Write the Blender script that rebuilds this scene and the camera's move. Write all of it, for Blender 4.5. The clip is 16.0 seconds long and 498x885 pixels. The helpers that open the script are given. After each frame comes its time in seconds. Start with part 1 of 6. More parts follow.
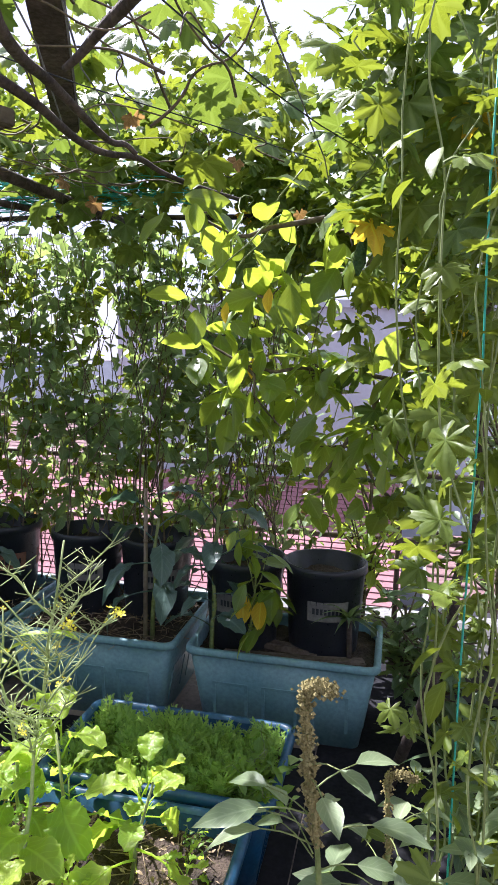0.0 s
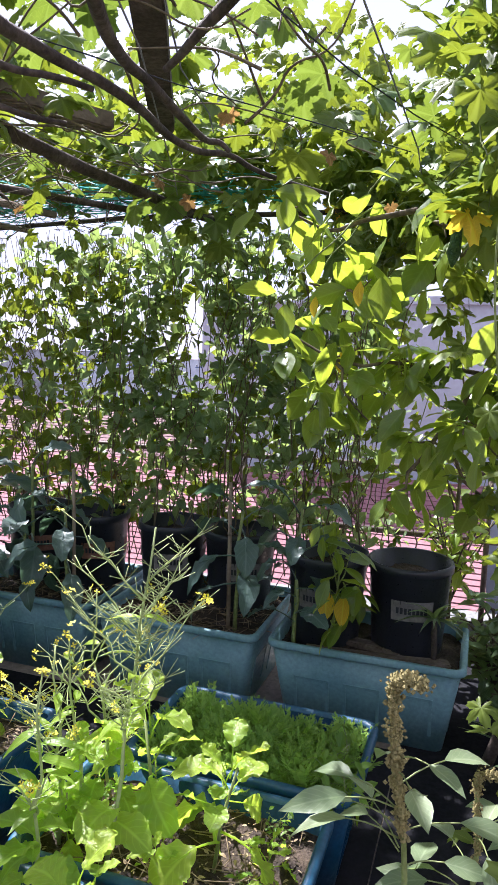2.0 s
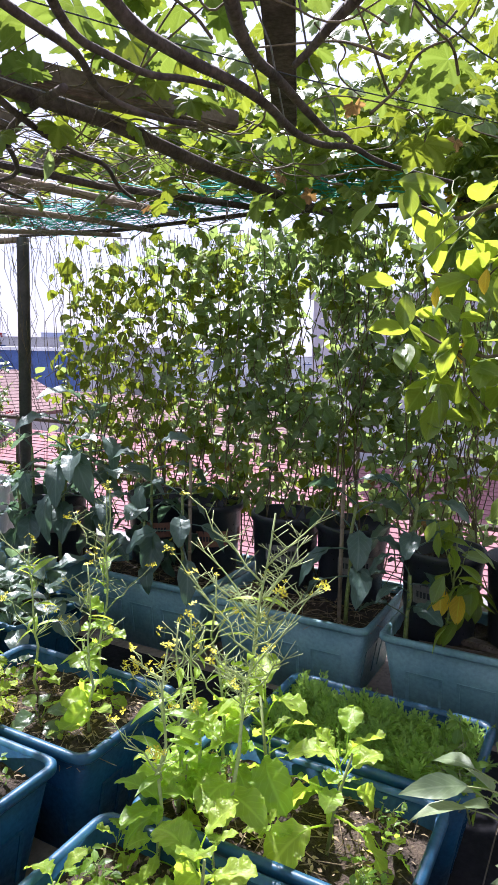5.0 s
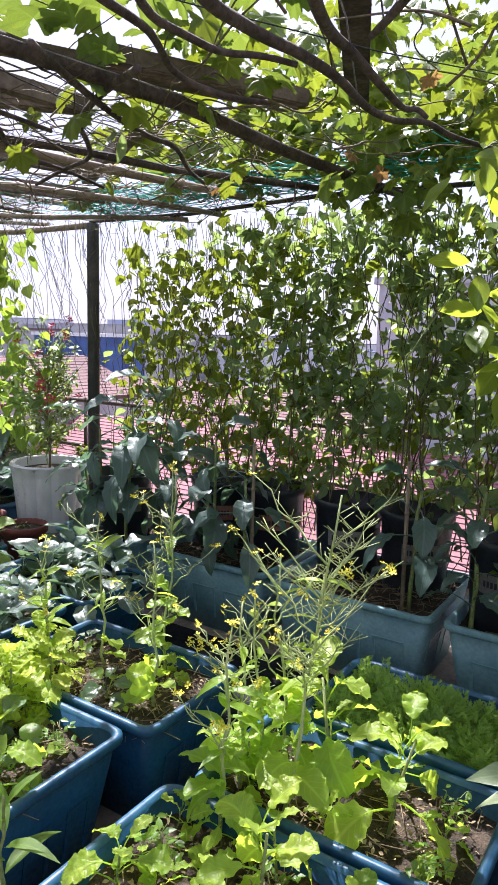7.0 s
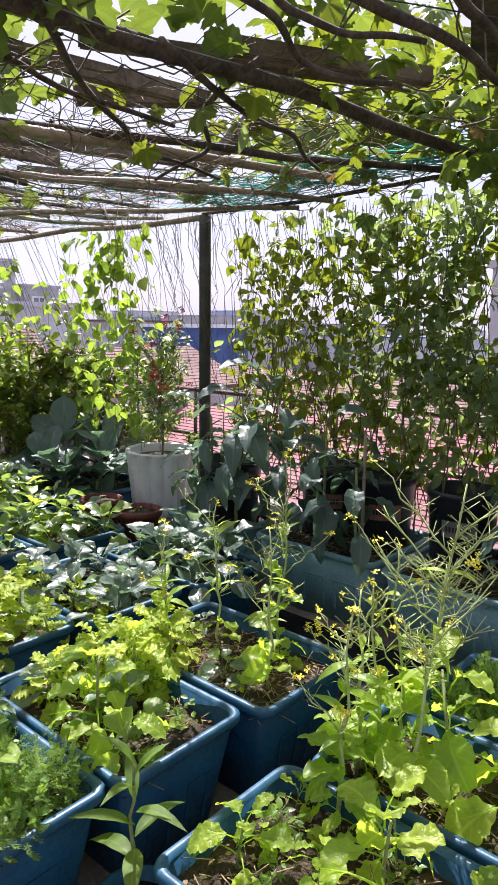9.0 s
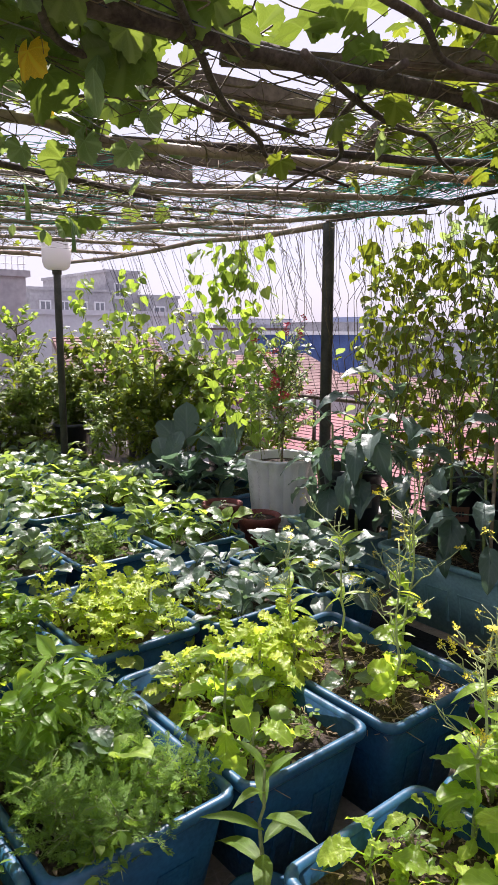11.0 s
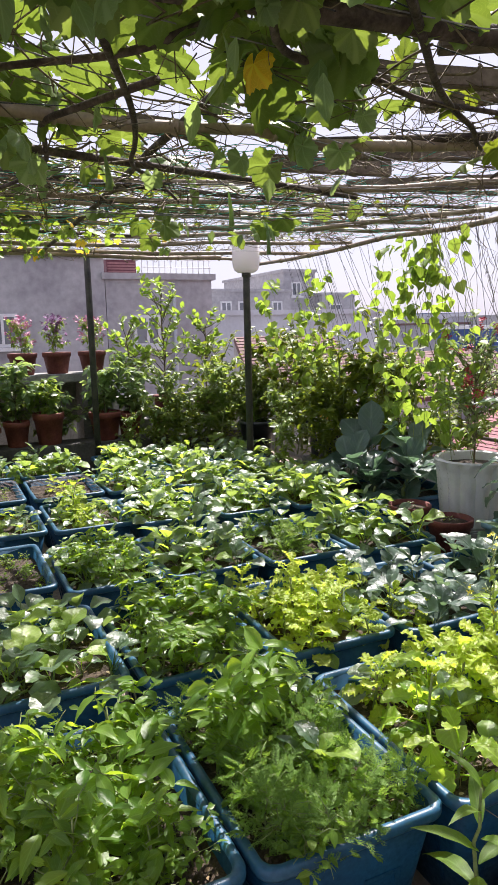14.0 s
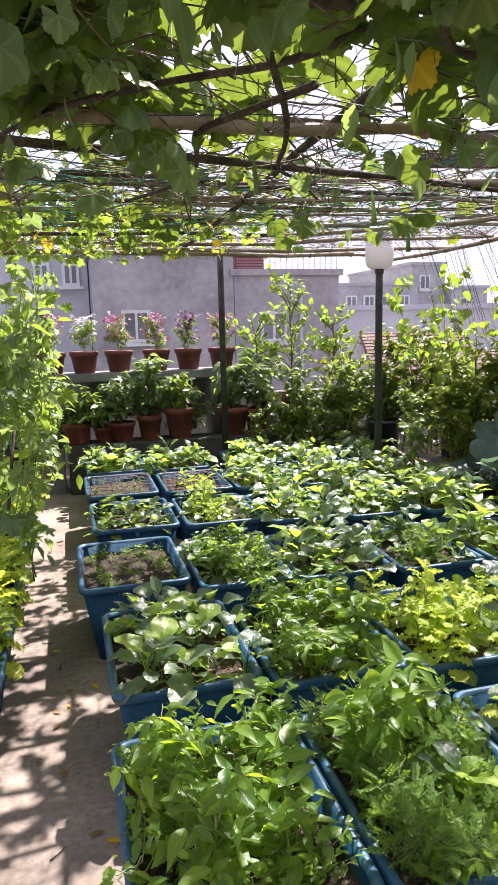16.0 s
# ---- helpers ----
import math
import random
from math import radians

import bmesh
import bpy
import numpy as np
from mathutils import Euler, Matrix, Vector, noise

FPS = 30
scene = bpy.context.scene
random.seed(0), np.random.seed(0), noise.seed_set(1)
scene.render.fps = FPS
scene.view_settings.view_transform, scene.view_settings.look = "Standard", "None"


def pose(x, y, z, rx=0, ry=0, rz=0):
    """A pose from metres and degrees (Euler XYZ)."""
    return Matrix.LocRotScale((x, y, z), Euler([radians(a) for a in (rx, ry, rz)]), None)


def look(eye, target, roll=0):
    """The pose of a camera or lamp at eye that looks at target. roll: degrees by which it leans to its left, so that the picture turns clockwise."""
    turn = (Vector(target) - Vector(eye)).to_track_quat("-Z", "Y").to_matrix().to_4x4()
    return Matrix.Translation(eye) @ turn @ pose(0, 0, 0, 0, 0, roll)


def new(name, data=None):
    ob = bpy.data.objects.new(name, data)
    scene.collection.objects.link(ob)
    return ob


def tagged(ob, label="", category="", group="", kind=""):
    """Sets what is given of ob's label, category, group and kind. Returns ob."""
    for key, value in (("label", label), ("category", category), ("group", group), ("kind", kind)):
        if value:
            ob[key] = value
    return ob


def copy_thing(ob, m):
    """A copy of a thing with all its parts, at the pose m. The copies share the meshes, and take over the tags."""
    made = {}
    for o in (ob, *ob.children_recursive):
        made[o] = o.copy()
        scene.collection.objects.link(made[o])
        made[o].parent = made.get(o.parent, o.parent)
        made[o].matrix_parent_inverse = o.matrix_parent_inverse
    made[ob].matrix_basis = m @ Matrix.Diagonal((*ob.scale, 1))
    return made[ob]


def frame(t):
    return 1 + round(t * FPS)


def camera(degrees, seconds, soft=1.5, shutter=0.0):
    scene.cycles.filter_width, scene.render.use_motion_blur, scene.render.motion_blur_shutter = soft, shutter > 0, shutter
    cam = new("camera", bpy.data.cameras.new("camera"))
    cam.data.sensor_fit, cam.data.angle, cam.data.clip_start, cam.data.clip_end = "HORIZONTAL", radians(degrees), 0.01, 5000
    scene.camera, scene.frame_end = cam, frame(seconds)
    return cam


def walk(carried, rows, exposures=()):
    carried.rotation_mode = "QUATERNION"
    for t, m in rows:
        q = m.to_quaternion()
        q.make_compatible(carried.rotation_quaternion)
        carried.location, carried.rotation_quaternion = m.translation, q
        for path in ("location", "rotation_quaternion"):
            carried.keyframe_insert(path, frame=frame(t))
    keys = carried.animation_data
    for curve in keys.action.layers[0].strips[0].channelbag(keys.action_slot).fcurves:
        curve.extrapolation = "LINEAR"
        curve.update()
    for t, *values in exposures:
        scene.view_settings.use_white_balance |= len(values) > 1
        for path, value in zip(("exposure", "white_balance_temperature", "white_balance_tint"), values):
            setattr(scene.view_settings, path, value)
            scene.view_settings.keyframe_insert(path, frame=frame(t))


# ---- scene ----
cam = camera(40.00, 16.0)
# seconds, eye x, y, z, heading, pitch, lean to the right
ROWS = [
    (0.0, 0.000, -0.000, 1.460, -78.00, -6.75, -1.75),
    (0.5, -0.004, 0.004, 1.455, -76.32, -6.73, -1.84),
    (1.0, -0.006, 0.006, 1.449, -74.60, -6.74, -1.77),
    (1.5, -0.011, 0.008, 1.448, -72.94, -6.92, -1.85),
    (2.0, -0.019, 0.014, 1.446, -71.26, -7.04, -1.81),
    (2.5, -0.021, 0.017, 1.444, -69.61, -7.06, -1.70),
    (3.0, -0.028, 0.021, 1.443, -68.01, -6.96, -1.79),
    (3.5, -0.034, 0.024, 1.439, -66.48, -7.04, -1.77),
    (4.0, -0.044, 0.025, 1.436, -64.97, -7.24, -1.69),
    (6.5, -0.065, 0.038, 1.417, -58.59, -8.27, -1.61),
    (7.0, -0.066, 0.040, 1.414, -57.18, -8.74, -1.69),
    (7.5, -0.076, 0.044, 1.414, -55.43, -9.18, -1.65),
    (8.0, -0.084, 0.051, 1.411, -53.36, -9.54, -1.32),
    (8.5, -0.088, 0.058, 1.408, -51.05, -9.78, -0.91),
    (9.0, -0.101, 0.070, 1.408, -48.66, -9.78, -0.70),
    (11.5, -0.149, 0.115, 1.415, -36.76, -9.11, 0.14),
    (12.0, -0.166, 0.126, 1.419, -34.23, -8.98, 0.43),
    (12.5, -0.176, 0.136, 1.417, -31.62, -8.93, 0.93),
    (13.0, -0.183, 0.143, 1.416, -29.15, -9.03, 1.37),
    (13.5, -0.199, 0.152, 1.419, -26.86, -9.22, 1.49),
    (14.0, -0.210, 0.158, 1.421, -24.72, -9.33, 1.38),
    (14.5, -0.220, 0.167, 1.421, -22.54, -9.39, 1.09),
    (15.0, -0.236, 0.180, 1.429, -20.34, -9.57, 0.93),
    (15.5, -0.246, 0.186, 1.438, -17.73, -9.71, 1.04),
    (16.0, -0.265, 0.192, 1.452, -14.66, -9.60, 1.37),
]


def aim(x, y, z, yaw, pitch, lean):
    a, b = radians(yaw), radians(pitch)
    return look((x, y, z), (x - math.sin(a) * math.cos(b), y + math.cos(a) * math.cos(b), z + math.sin(b)), -lean)


walk(cam, [(t, aim(*p)) for t, *p in ROWS],
     [(0.0, 1.60, 5850, 22), (4.0, 1.56, 5850, 22), (6.5, 1.52, 5950, 22), (8.5, 1.35, 6250, 20), (11.5, 1.26, 6500, 23), (12.5, 1.28, 6500, 23), (14.0, 1.25, 6500, 18), (15.0, 1.40, 6500, 21), (16.0, 1.48, 6500, 22)])

# ---- light ----
SUN = Vector((0.369, 0.439, 0.819)).normalized()
world = bpy.data.worlds.new("sky")
scene.world = world
world.use_nodes = True
wn = world.node_tree
sky = wn.nodes.new("ShaderNodeTexSky")
sky.sky_type, sky.sun_disc = "NISHITA", False
sky.sun_elevation, sky.sun_rotation = math.asin(SUN.z), radians(40)
sky.air_density, sky.dust_density, sky.ozone_density = 1.0, 2.0, 1.0
haze = wn.nodes.new("ShaderNodeMix")
haze.data_type = "RGBA"
haze.inputs[0].default_value = 0.88
haze.inputs[7].default_value = (2.46, 2.50, 2.98, 1)
wn.links.new(sky.outputs[0], haze.inputs[6])
wn.links.new(haze.outputs[2], wn.nodes["Background"].inputs[0])
wn.nodes["Background"].inputs[1].default_value = 0.13
sun = new("sun", bpy.data.lights.new("sun", "SUN"))
sun.data.energy, sun.data.angle, sun.data.color = 5.0, radians(0.6), (1.0, 0.955, 0.89)
sun.matrix_basis = look((0, 0, 30), Vector((0, 0, 30)) - SUN)


# ---- materials ----
def material(name):
    m = bpy.data.materials.new(name)
    m.use_nodes = True
    nt = m.node_tree
    return m, nt, nt.nodes["Principled BSDF"]


def ramp(nt, fac, stops):
    r = nt.nodes.new("ShaderNodeValToRGB")
    el = r.color_ramp.elements
    while len(el) < len(stops):
        el.new(0.5)
    for e, (p, c) in zip(el, stops):
        e.position, e.color = p, (*c, 1)
    nt.links.new(fac, r.inputs[0])
    return r.outputs[0]


def noise_node(nt, scale, detail=4, space="Object", rough=0.55):
    tc = nt.nodes.new("ShaderNodeTexCoord")
    n = nt.nodes.new("ShaderNodeTexNoise")
    n.inputs["Scale"].default_value, n.inputs["Detail"].default_value, n.inputs["Roughness"].default_value = scale, detail, rough
    nt.links.new(tc.outputs[space], n.inputs["Vector"])
    return n.outputs[0]


def mixed(nt, fac, a, b, mode="MIX"):
    m = nt.nodes.new("ShaderNodeMix")
    m.data_type, m.blend_type = "RGBA", mode
    for sock, v in ((0, fac), (6, a), (7, b)):
        if isinstance(v, (int, float)):
            m.inputs[sock].default_value = v
        elif isinstance(v, tuple):
            m.inputs[sock].default_value = (*v, 1)
        else:
            nt.links.new(v, m.inputs[sock])
    return m.outputs[2]


def bump(nt, bsdf, height, strength, dist=0.01):
    b = nt.nodes.new("ShaderNodeBump")
    b.inputs["Strength"].default_value, b.inputs["Distance"].default_value = strength, dist
    nt.links.new(height, b.inputs["Height"])
    nt.links.new(b.outputs[0], bsdf.inputs["Normal"])


def surface(name, c1, c2, big=3.0, fine=60.0, rough=0.6, metal=0.0, relief=0.3, grit=0.25, dist=0.004, spread=(0.35, 0.65), space="Object"):
    """Two colours mixed over large blotches, darkened and roughened by a fine grain."""
    m, nt, b = material(name)
    f1, f2 = noise_node(nt, big, 5, space), noise_node(nt, fine, 4, space)
    col = ramp(nt, f1, [(spread[0], c1), (spread[1], c2)])
    g = ramp(nt, f2, [(0.3, (1 - grit,) * 3), (0.7, (1, 1, 1))])
    nt.links.new(mixed(nt, 1.0, col, g, "MULTIPLY"), b.inputs["Base Color"])
    rr = ramp(nt, f2, [(0.3, (min(1, rough + 0.1),) * 3), (0.7, (max(0, rough - 0.1),) * 3)])
    nt.links.new(rr, b.inputs["Roughness"])
    b.inputs["Metallic"].default_value = metal
    bump(nt, b, f2, relief, dist)
    return m


def leaf_material(name, c1, c2, through_c, trans=0.45, rough=0.42, vein=0.25, spec=0.5, by="Object", bloom=0.0, crinkle=(90.0, 0.003)):
    """A leaf: colour varied by leaf and in blotches, a share of the light passing through it."""
    m, nt, b = material(name)
    if by == "Object":
        rnd = nt.nodes.new("ShaderNodeObjectInfo").outputs["Random"]
    else:
        rnd = nt.nodes.new("ShaderNodeNewGeometry").outputs["Random Per Island"]
    blot = noise_node(nt, 18.0, 3)
    add = nt.nodes.new("ShaderNodeMath")
    add.operation = "MULTIPLY_ADD"
    nt.links.new(blot, add.inputs[0])
    add.inputs[1].default_value = 0.55
    half = nt.nodes.new("ShaderNodeMath")
    half.operation = "MULTIPLY"
    half.inputs[1].default_value = 0.5
    nt.links.new(rnd, half.inputs[0])
    nt.links.new(half.outputs[0], add.inputs[2])
    col = ramp(nt, add.outputs[0], [(0.2, c1), (0.75, c2)])
    # midrib and side veins by the leaf's own coordinates
    at = nt.nodes.new("ShaderNodeAttribute")
    at.attribute_name = "rib"
    sp = nt.nodes.new("ShaderNodeSeparateXYZ")
    nt.links.new(at.outputs["Vector"], sp.inputs[0])
    mid_rib = ramp(nt, sp.outputs[0], [(0.03, (1, 1, 1)), (0.12, (0, 0, 0))])
    slant = nt.nodes.new("ShaderNodeMath")
    slant.operation = "MULTIPLY_ADD"
    nt.links.new(sp.outputs[0], slant.inputs[0])
    slant.inputs[1].default_value = -0.38
    nt.links.new(sp.outputs[1], slant.inputs[2])
    saw = nt.nodes.new("ShaderNodeMath")
    saw.operation = "PINGPONG"
    nt.links.new(slant.outputs[0], saw.inputs[0])
    saw.inputs[1].default_value = 0.075
    side = ramp(nt, saw.outputs[0], [(0.0, (1, 1, 1)), (0.018, (0, 0, 0))])
    veins = mixed(nt, 1.0, mid_rib, mixed(nt, 1.0, side, (0.55, 0.55, 0.55), "MULTIPLY"), "LIGHTEN")
    pale = mixed(nt, 1.0, mixed(nt, 1.0, col, (1.5, 1.4, 1.6), "MULTIPLY"), (0.03, 0.035, 0.015), "ADD")
    vf = nt.nodes.new("ShaderNodeRGBToBW")
    nt.links.new(veins, vf.inputs[0])
    half_v = nt.nodes.new("ShaderNodeMath")
    half_v.operation = "MULTIPLY"
    nt.links.new(vf.outputs[0], half_v.inputs[0])
    half_v.inputs[1].default_value = 0.7
    col = mixed(nt, half_v.outputs[0], col, pale)
    nt.links.new(col, b.inputs["Base Color"])
    b.inputs["Roughness"].default_value = rough
    b.inputs["Specular IOR Level"].default_value = spec
    if bloom:
        b.inputs["Coat Weight"].default_value, b.inputs["Coat Roughness"].default_value = 0.45, 0.30
    b.inputs["Sheen Weight"].default_value = bloom
    b.inputs["Sheen Roughness"].default_value = 0.35
    f = noise_node(nt, crinkle[0], 2)
    bump(nt, b, f, vein, crinkle[1])
    t = nt.nodes.new("ShaderNodeBsdfTranslucent")
    tcol = mixed(nt, 0.5, through_c, mixed(nt, 1.0, col, (2.6, 2.6, 2.0), "MULTIPLY"))
    nt.links.new(tcol, t.inputs[0])
    mx = nt.nodes.new("ShaderNodeMixShader")
    mx.inputs[0].default_value = trans
    nt.links.new(b.outputs[0], mx.inputs[1])
    nt.links.new(t.outputs[0], mx.inputs[2])
    nt.links.new(mx.outputs[0], nt.nodes["Material Output"].inputs[0])
    return m


M_CONCRETE = surface("concrete", (0.22, 0.18, 0.145), (0.38, 0.31, 0.25), 2.4, 40, 0.85, relief=0.35, grit=0.3)


def trowelled(m, scale, lines, pits):
    """Adds a web of fine pale scratches and dark pits to a cement floor."""
    nt = m.node_tree
    b = nt.nodes["Principled BSDF"]
    col = b.inputs["Base Color"].links[0].from_socket
    tc, warp, add = nt.nodes.new("ShaderNodeTexCoord"), nt.nodes.new("ShaderNodeTexNoise"), nt.nodes.new("ShaderNodeVectorMath")
    warp.inputs["Scale"].default_value = 3.0
    nt.links.new(tc.outputs["Object"], warp.inputs["Vector"])
    nt.links.new(tc.outputs["Object"], add.inputs[0])
    nt.links.new(warp.outputs["Color"], add.inputs[1])
    web = nt.nodes.new("ShaderNodeTexVoronoi")
    web.feature = "DISTANCE_TO_EDGE"
    web.inputs["Scale"].default_value = scale
    nt.links.new(add.outputs[0], web.inputs["Vector"])
    thin = ramp(nt, web.outputs["Distance"], [(0.0, (1, 1, 1)), (0.035, (0, 0, 0))])
    where = ramp(nt, noise_node(nt, 2.3, 3), [(0.45, (0, 0, 0)), (0.65, (1, 1, 1))])
    fac = nt.nodes.new("ShaderNodeRGBToBW")
    nt.links.new(mixed(nt, 1.0, mixed(nt, 1.0, thin, where, "MULTIPLY"), (lines, lines, lines), "MULTIPLY"), fac.inputs[0])
    col = mixed(nt, fac.outputs[0], col, (0.52, 0.47, 0.40))
    spots = ramp(nt, noise_node(nt, 26.0, 6, "Object", 0.7), [(0.30, (pits, pits, pits)), (0.46, (1, 1, 1))])
    nt.links.new(mixed(nt, 1.0, col, spots, "MULTIPLY"), b.inputs["Base Color"])


trowelled(M_CONCRETE, 9.0, 0.55, 0.62)
M_LEDGE = surface("weathered_cement", (0.20, 0.20, 0.19), (0.34, 0.34, 0.33), 2.2, 45, 0.9, relief=0.5, grit=0.35)
M_TUB = surface("blue_plastic", (0.003, 0.050, 0.115), (0.007, 0.080, 0.165), 5, 80, 0.55, relief=0.1, grit=0.3)
M_TUB.node_tree.nodes["Principled BSDF"].inputs["Specular IOR Level"].default_value = 0.3
# Paler than the body: faded plastic, with sunlight on the rim in its colour.
M_TUBRIM = surface("blue_plastic_sunlit_rim", (0.008, 0.070, 0.145), (0.025, 0.115, 0.205), 6, 90, 0.42, relief=0.1, grit=0.25)
M_TUBPALE = surface("faded_blue_plastic", (0.14, 0.305, 0.345), (0.23, 0.415, 0.45), 4, 70, 0.5, relief=0.12, grit=0.25)
M_SOIL = surface("soil", (0.035, 0.024, 0.016), (0.10, 0.07, 0.045), 14, 120, 0.95, relief=1.0, grit=0.6, dist=0.012)
M_STRAW = surface("straw", (0.22, 0.15, 0.08), (0.42, 0.33, 0.20), 30, 150, 0.85, relief=0.2)
M_BLACKPOT = surface("black_plastic", (0.016, 0.019, 0.026), (0.030, 0.035, 0.045), 6, 90, 0.36, relief=0.1)
# Near-black, dull layer that stands in for shade on the floor.
M_SHADE_SHEET = surface("shade_sheet", (0.010, 0.011, 0.013), (0.022, 0.022, 0.026), 3, 60, 0.85, relief=0.2)
M_SHADE_SHEET.node_tree.nodes["Principled BSDF"].inputs["Specular IOR Level"].default_value = 0.15
# Darker cement: the shade on the corner bricks and bench is put into its colour.
M_SHADED_CEMENT = surface("shaded_cement", (0.06, 0.058, 0.055), (0.12, 0.115, 0.11), 4, 50, 0.85, relief=0.5, grit=0.35)
M_POD = surface("green_pod", (0.36, 0.46, 0.16), (0.50, 0.58, 0.26), 20, 80, 0.5, relief=0.1)
M_BAND = surface("faded_print", (0.15, 0.145, 0.14), (0.24, 0.23, 0.21), 20, 90, 0.6, relief=0.05)
M_BANDRED = surface("faded_red_print", (0.22, 0.10, 0.07), (0.30, 0.15, 0.10), 20, 90, 0.6, relief=0.05)
M_WHITEPOT = surface("white_glazed", (0.62, 0.63, 0.62), (0.76, 0.77, 0.76), 6, 60, 0.3, relief=0.05, grit=0.1)
M_CLAY = surface("terracotta", (0.13, 0.030, 0.024), (0.23, 0.062, 0.048), 8, 70, 0.7, relief=0.2)
M_STEEL = surface("dark_painted_steel", (0.045, 0.045, 0.045), (0.10, 0.095, 0.09), 9, 80, 0.5, 0.3, relief=0.15)
M_RUST = surface("rusty_rail", (0.09, 0.06, 0.05), (0.17, 0.13, 0.12), 12, 90, 0.6, 0.4, relief=0.25)
M_WOOD = surface("grey_timber", (0.10, 0.075, 0.055), (0.23, 0.18, 0.14), 7, 60, 0.85, relief=0.5, grit=0.4)
M_BARK = surface("vine_bark", (0.045, 0.032, 0.024), (0.13, 0.10, 0.08), 16, 90, 0.9, relief=0.8, grit=0.5)
M_BAMBOO = surface("bamboo", (0.20, 0.15, 0.10), (0.36, 0.29, 0.20), 8, 70, 0.6, relief=0.2)
M_TWIG = surface("green_stem", (0.17, 0.22, 0.06), (0.28, 0.34, 0.12), 20, 80, 0.6, relief=0.2)
M_DRYTWIG = surface("dry_tendril", (0.09, 0.07, 0.04), (0.20, 0.16, 0.09), 20, 80, 0.8, relief=0.2)
M_NET = surface("green_net", (0.02, 0.36, 0.27), (0.05, 0.52, 0.40), 20, 80, 0.5, relief=0.05)
M_STRING = surface("grey_string", (0.16, 0.16, 0.17), (0.3, 0.3, 0.3), 20, 80, 0.8, relief=0.05)
M_WALL = surface("grey_render", (0.33, 0.32, 0.34), (0.50, 0.49, 0.50), 0.9, 9, 0.9, relief=0.2, grit=0.25, spread=(0.3, 0.6))
M_WALL2 = surface("pale_render", (0.48, 0.49, 0.54), (0.58, 0.59, 0.63), 0.7, 14, 0.9, relief=0.2, grit=0.12)
M_ROOFRED = surface("red_roof", (0.15, 0.085, 0.085), (0.21, 0.125, 0.12), 0.8, 20, 0.9, relief=0.2)
M_ROOFPINK = surface("pink_metal_roof", (0.28, 0.125, 0.135), (0.34, 0.165, 0.175), 0.8, 20, 0.9, relief=0.1, grit=0.15)
M_MAROON = surface("maroon_louvre", (0.12, 0.03, 0.05), (0.20, 0.06, 0.08), 3, 30, 0.6, relief=0.1)
M_BLUEROOF = surface("blue_metal_sheet", (0.03, 0.07, 0.22), (0.06, 0.12, 0.32), 1.5, 20, 0.5, relief=0.1)
M_GLASSDARK = surface("window_glass", (0.14, 0.15, 0.17), (0.24, 0.25, 0.27), 2, 10, 0.12, relief=0.0, grit=0.05)
M_WHITE = surface("white_paint", (0.70, 0.70, 0.70), (0.80, 0.80, 0.80), 5, 40, 0.5, relief=0.05, grit=0.1)
M_GROUND = surface("street_ground", (0.07, 0.07, 0.07), (0.14, 0.14, 0.14), 0.05, 2, 0.9)


# ---- mesh tools ----
class Mesher:
    """Collects stamped pieces and builds one mesh of them."""

    def __init__(self):
        self.v, self.f, self.n, self.u = [], [], 0, []

    def add(self, verts, faces, m=None, ribs=None):
        verts = np.asarray(verts, float)
        if m is not None:
            a = np.array(m)
            verts = verts @ a[:3, :3].T + a[:3, 3]
        self.v.append(verts)
        self.u.append(np.full((len(verts), 2), 0.5) if ribs is None else ribs)
        n = self.n
        self.f.extend([tuple(i + n for i in f) for f in faces])
        self.n += len(verts)

    def tube(self, pts, r0, r1=None, sides=5):
        r1 = r0 if r1 is None else r1
        pts = [Vector(p) for p in pts]
        k = len(pts)
        vs = []
        for i, p in enumerate(pts):
            d = (pts[min(i + 1, k - 1)] - pts[max(i - 1, 0)])
            d = d.normalized() if d.length > 1e-9 else Vector((0, 0, 1))
            a = d.cross(Vector((0.31, 0.17, 0.93)) if abs(d.z) < 0.9 else Vector((0.93, 0.17, 0.31))).normalized()
            b = d.cross(a)
            r = r0 + (r1 - r0) * i / max(1, k - 1)
            for s in range(sides):
                w = 2 * math.pi * s / sides
                vs.append(p + (a * math.cos(w) + b * math.sin(w)) * r)
        fs = [(i * sides + s, i * sides + (s + 1) % sides, (i + 1) * sides + (s + 1) % sides, (i + 1) * sides + s)
              for i in range(k - 1) for s in range(sides)]
        fs += [tuple(range(sides))[::-1], tuple(range((k - 1) * sides, k * sides))]
        self.add(vs, fs)

    def mesh(self, name, mat, smooth=True):
        me = bpy.data.meshes.new(name)
        me.from_pydata(np.concatenate(self.v).tolist() if self.v else [], [], self.f)
        me.materials.append(mat)
        if smooth:
            me.polygons.foreach_set("use_smooth", [True] * len(me.polygons))
        u = np.concatenate(self.u)
        if np.ptp(u) > 0:
            at = me.attributes.new("rib", "FLOAT_VECTOR", "POINT")
            at.data.foreach_set("vector", np.column_stack([u, np.zeros(len(u))]).ravel())
        me.update()
        return me


def thing(name, label, category, m=None, group="", kind=""):
    ob = tagged(new(name), label, category, group, kind)
    if m is not None:
        ob.matrix_basis = m
    return ob


def mpart(name, mesher, mat, parent, label="", smooth=True, m=None, kind=""):
    me = mesher.mesh(name, mat, smooth) if isinstance(mesher, Mesher) else mesher
    ob = tagged(new(name, me), label, kind=kind)
    ob.parent = parent
    if m is not None:
        ob.matrix_basis = m
    return ob


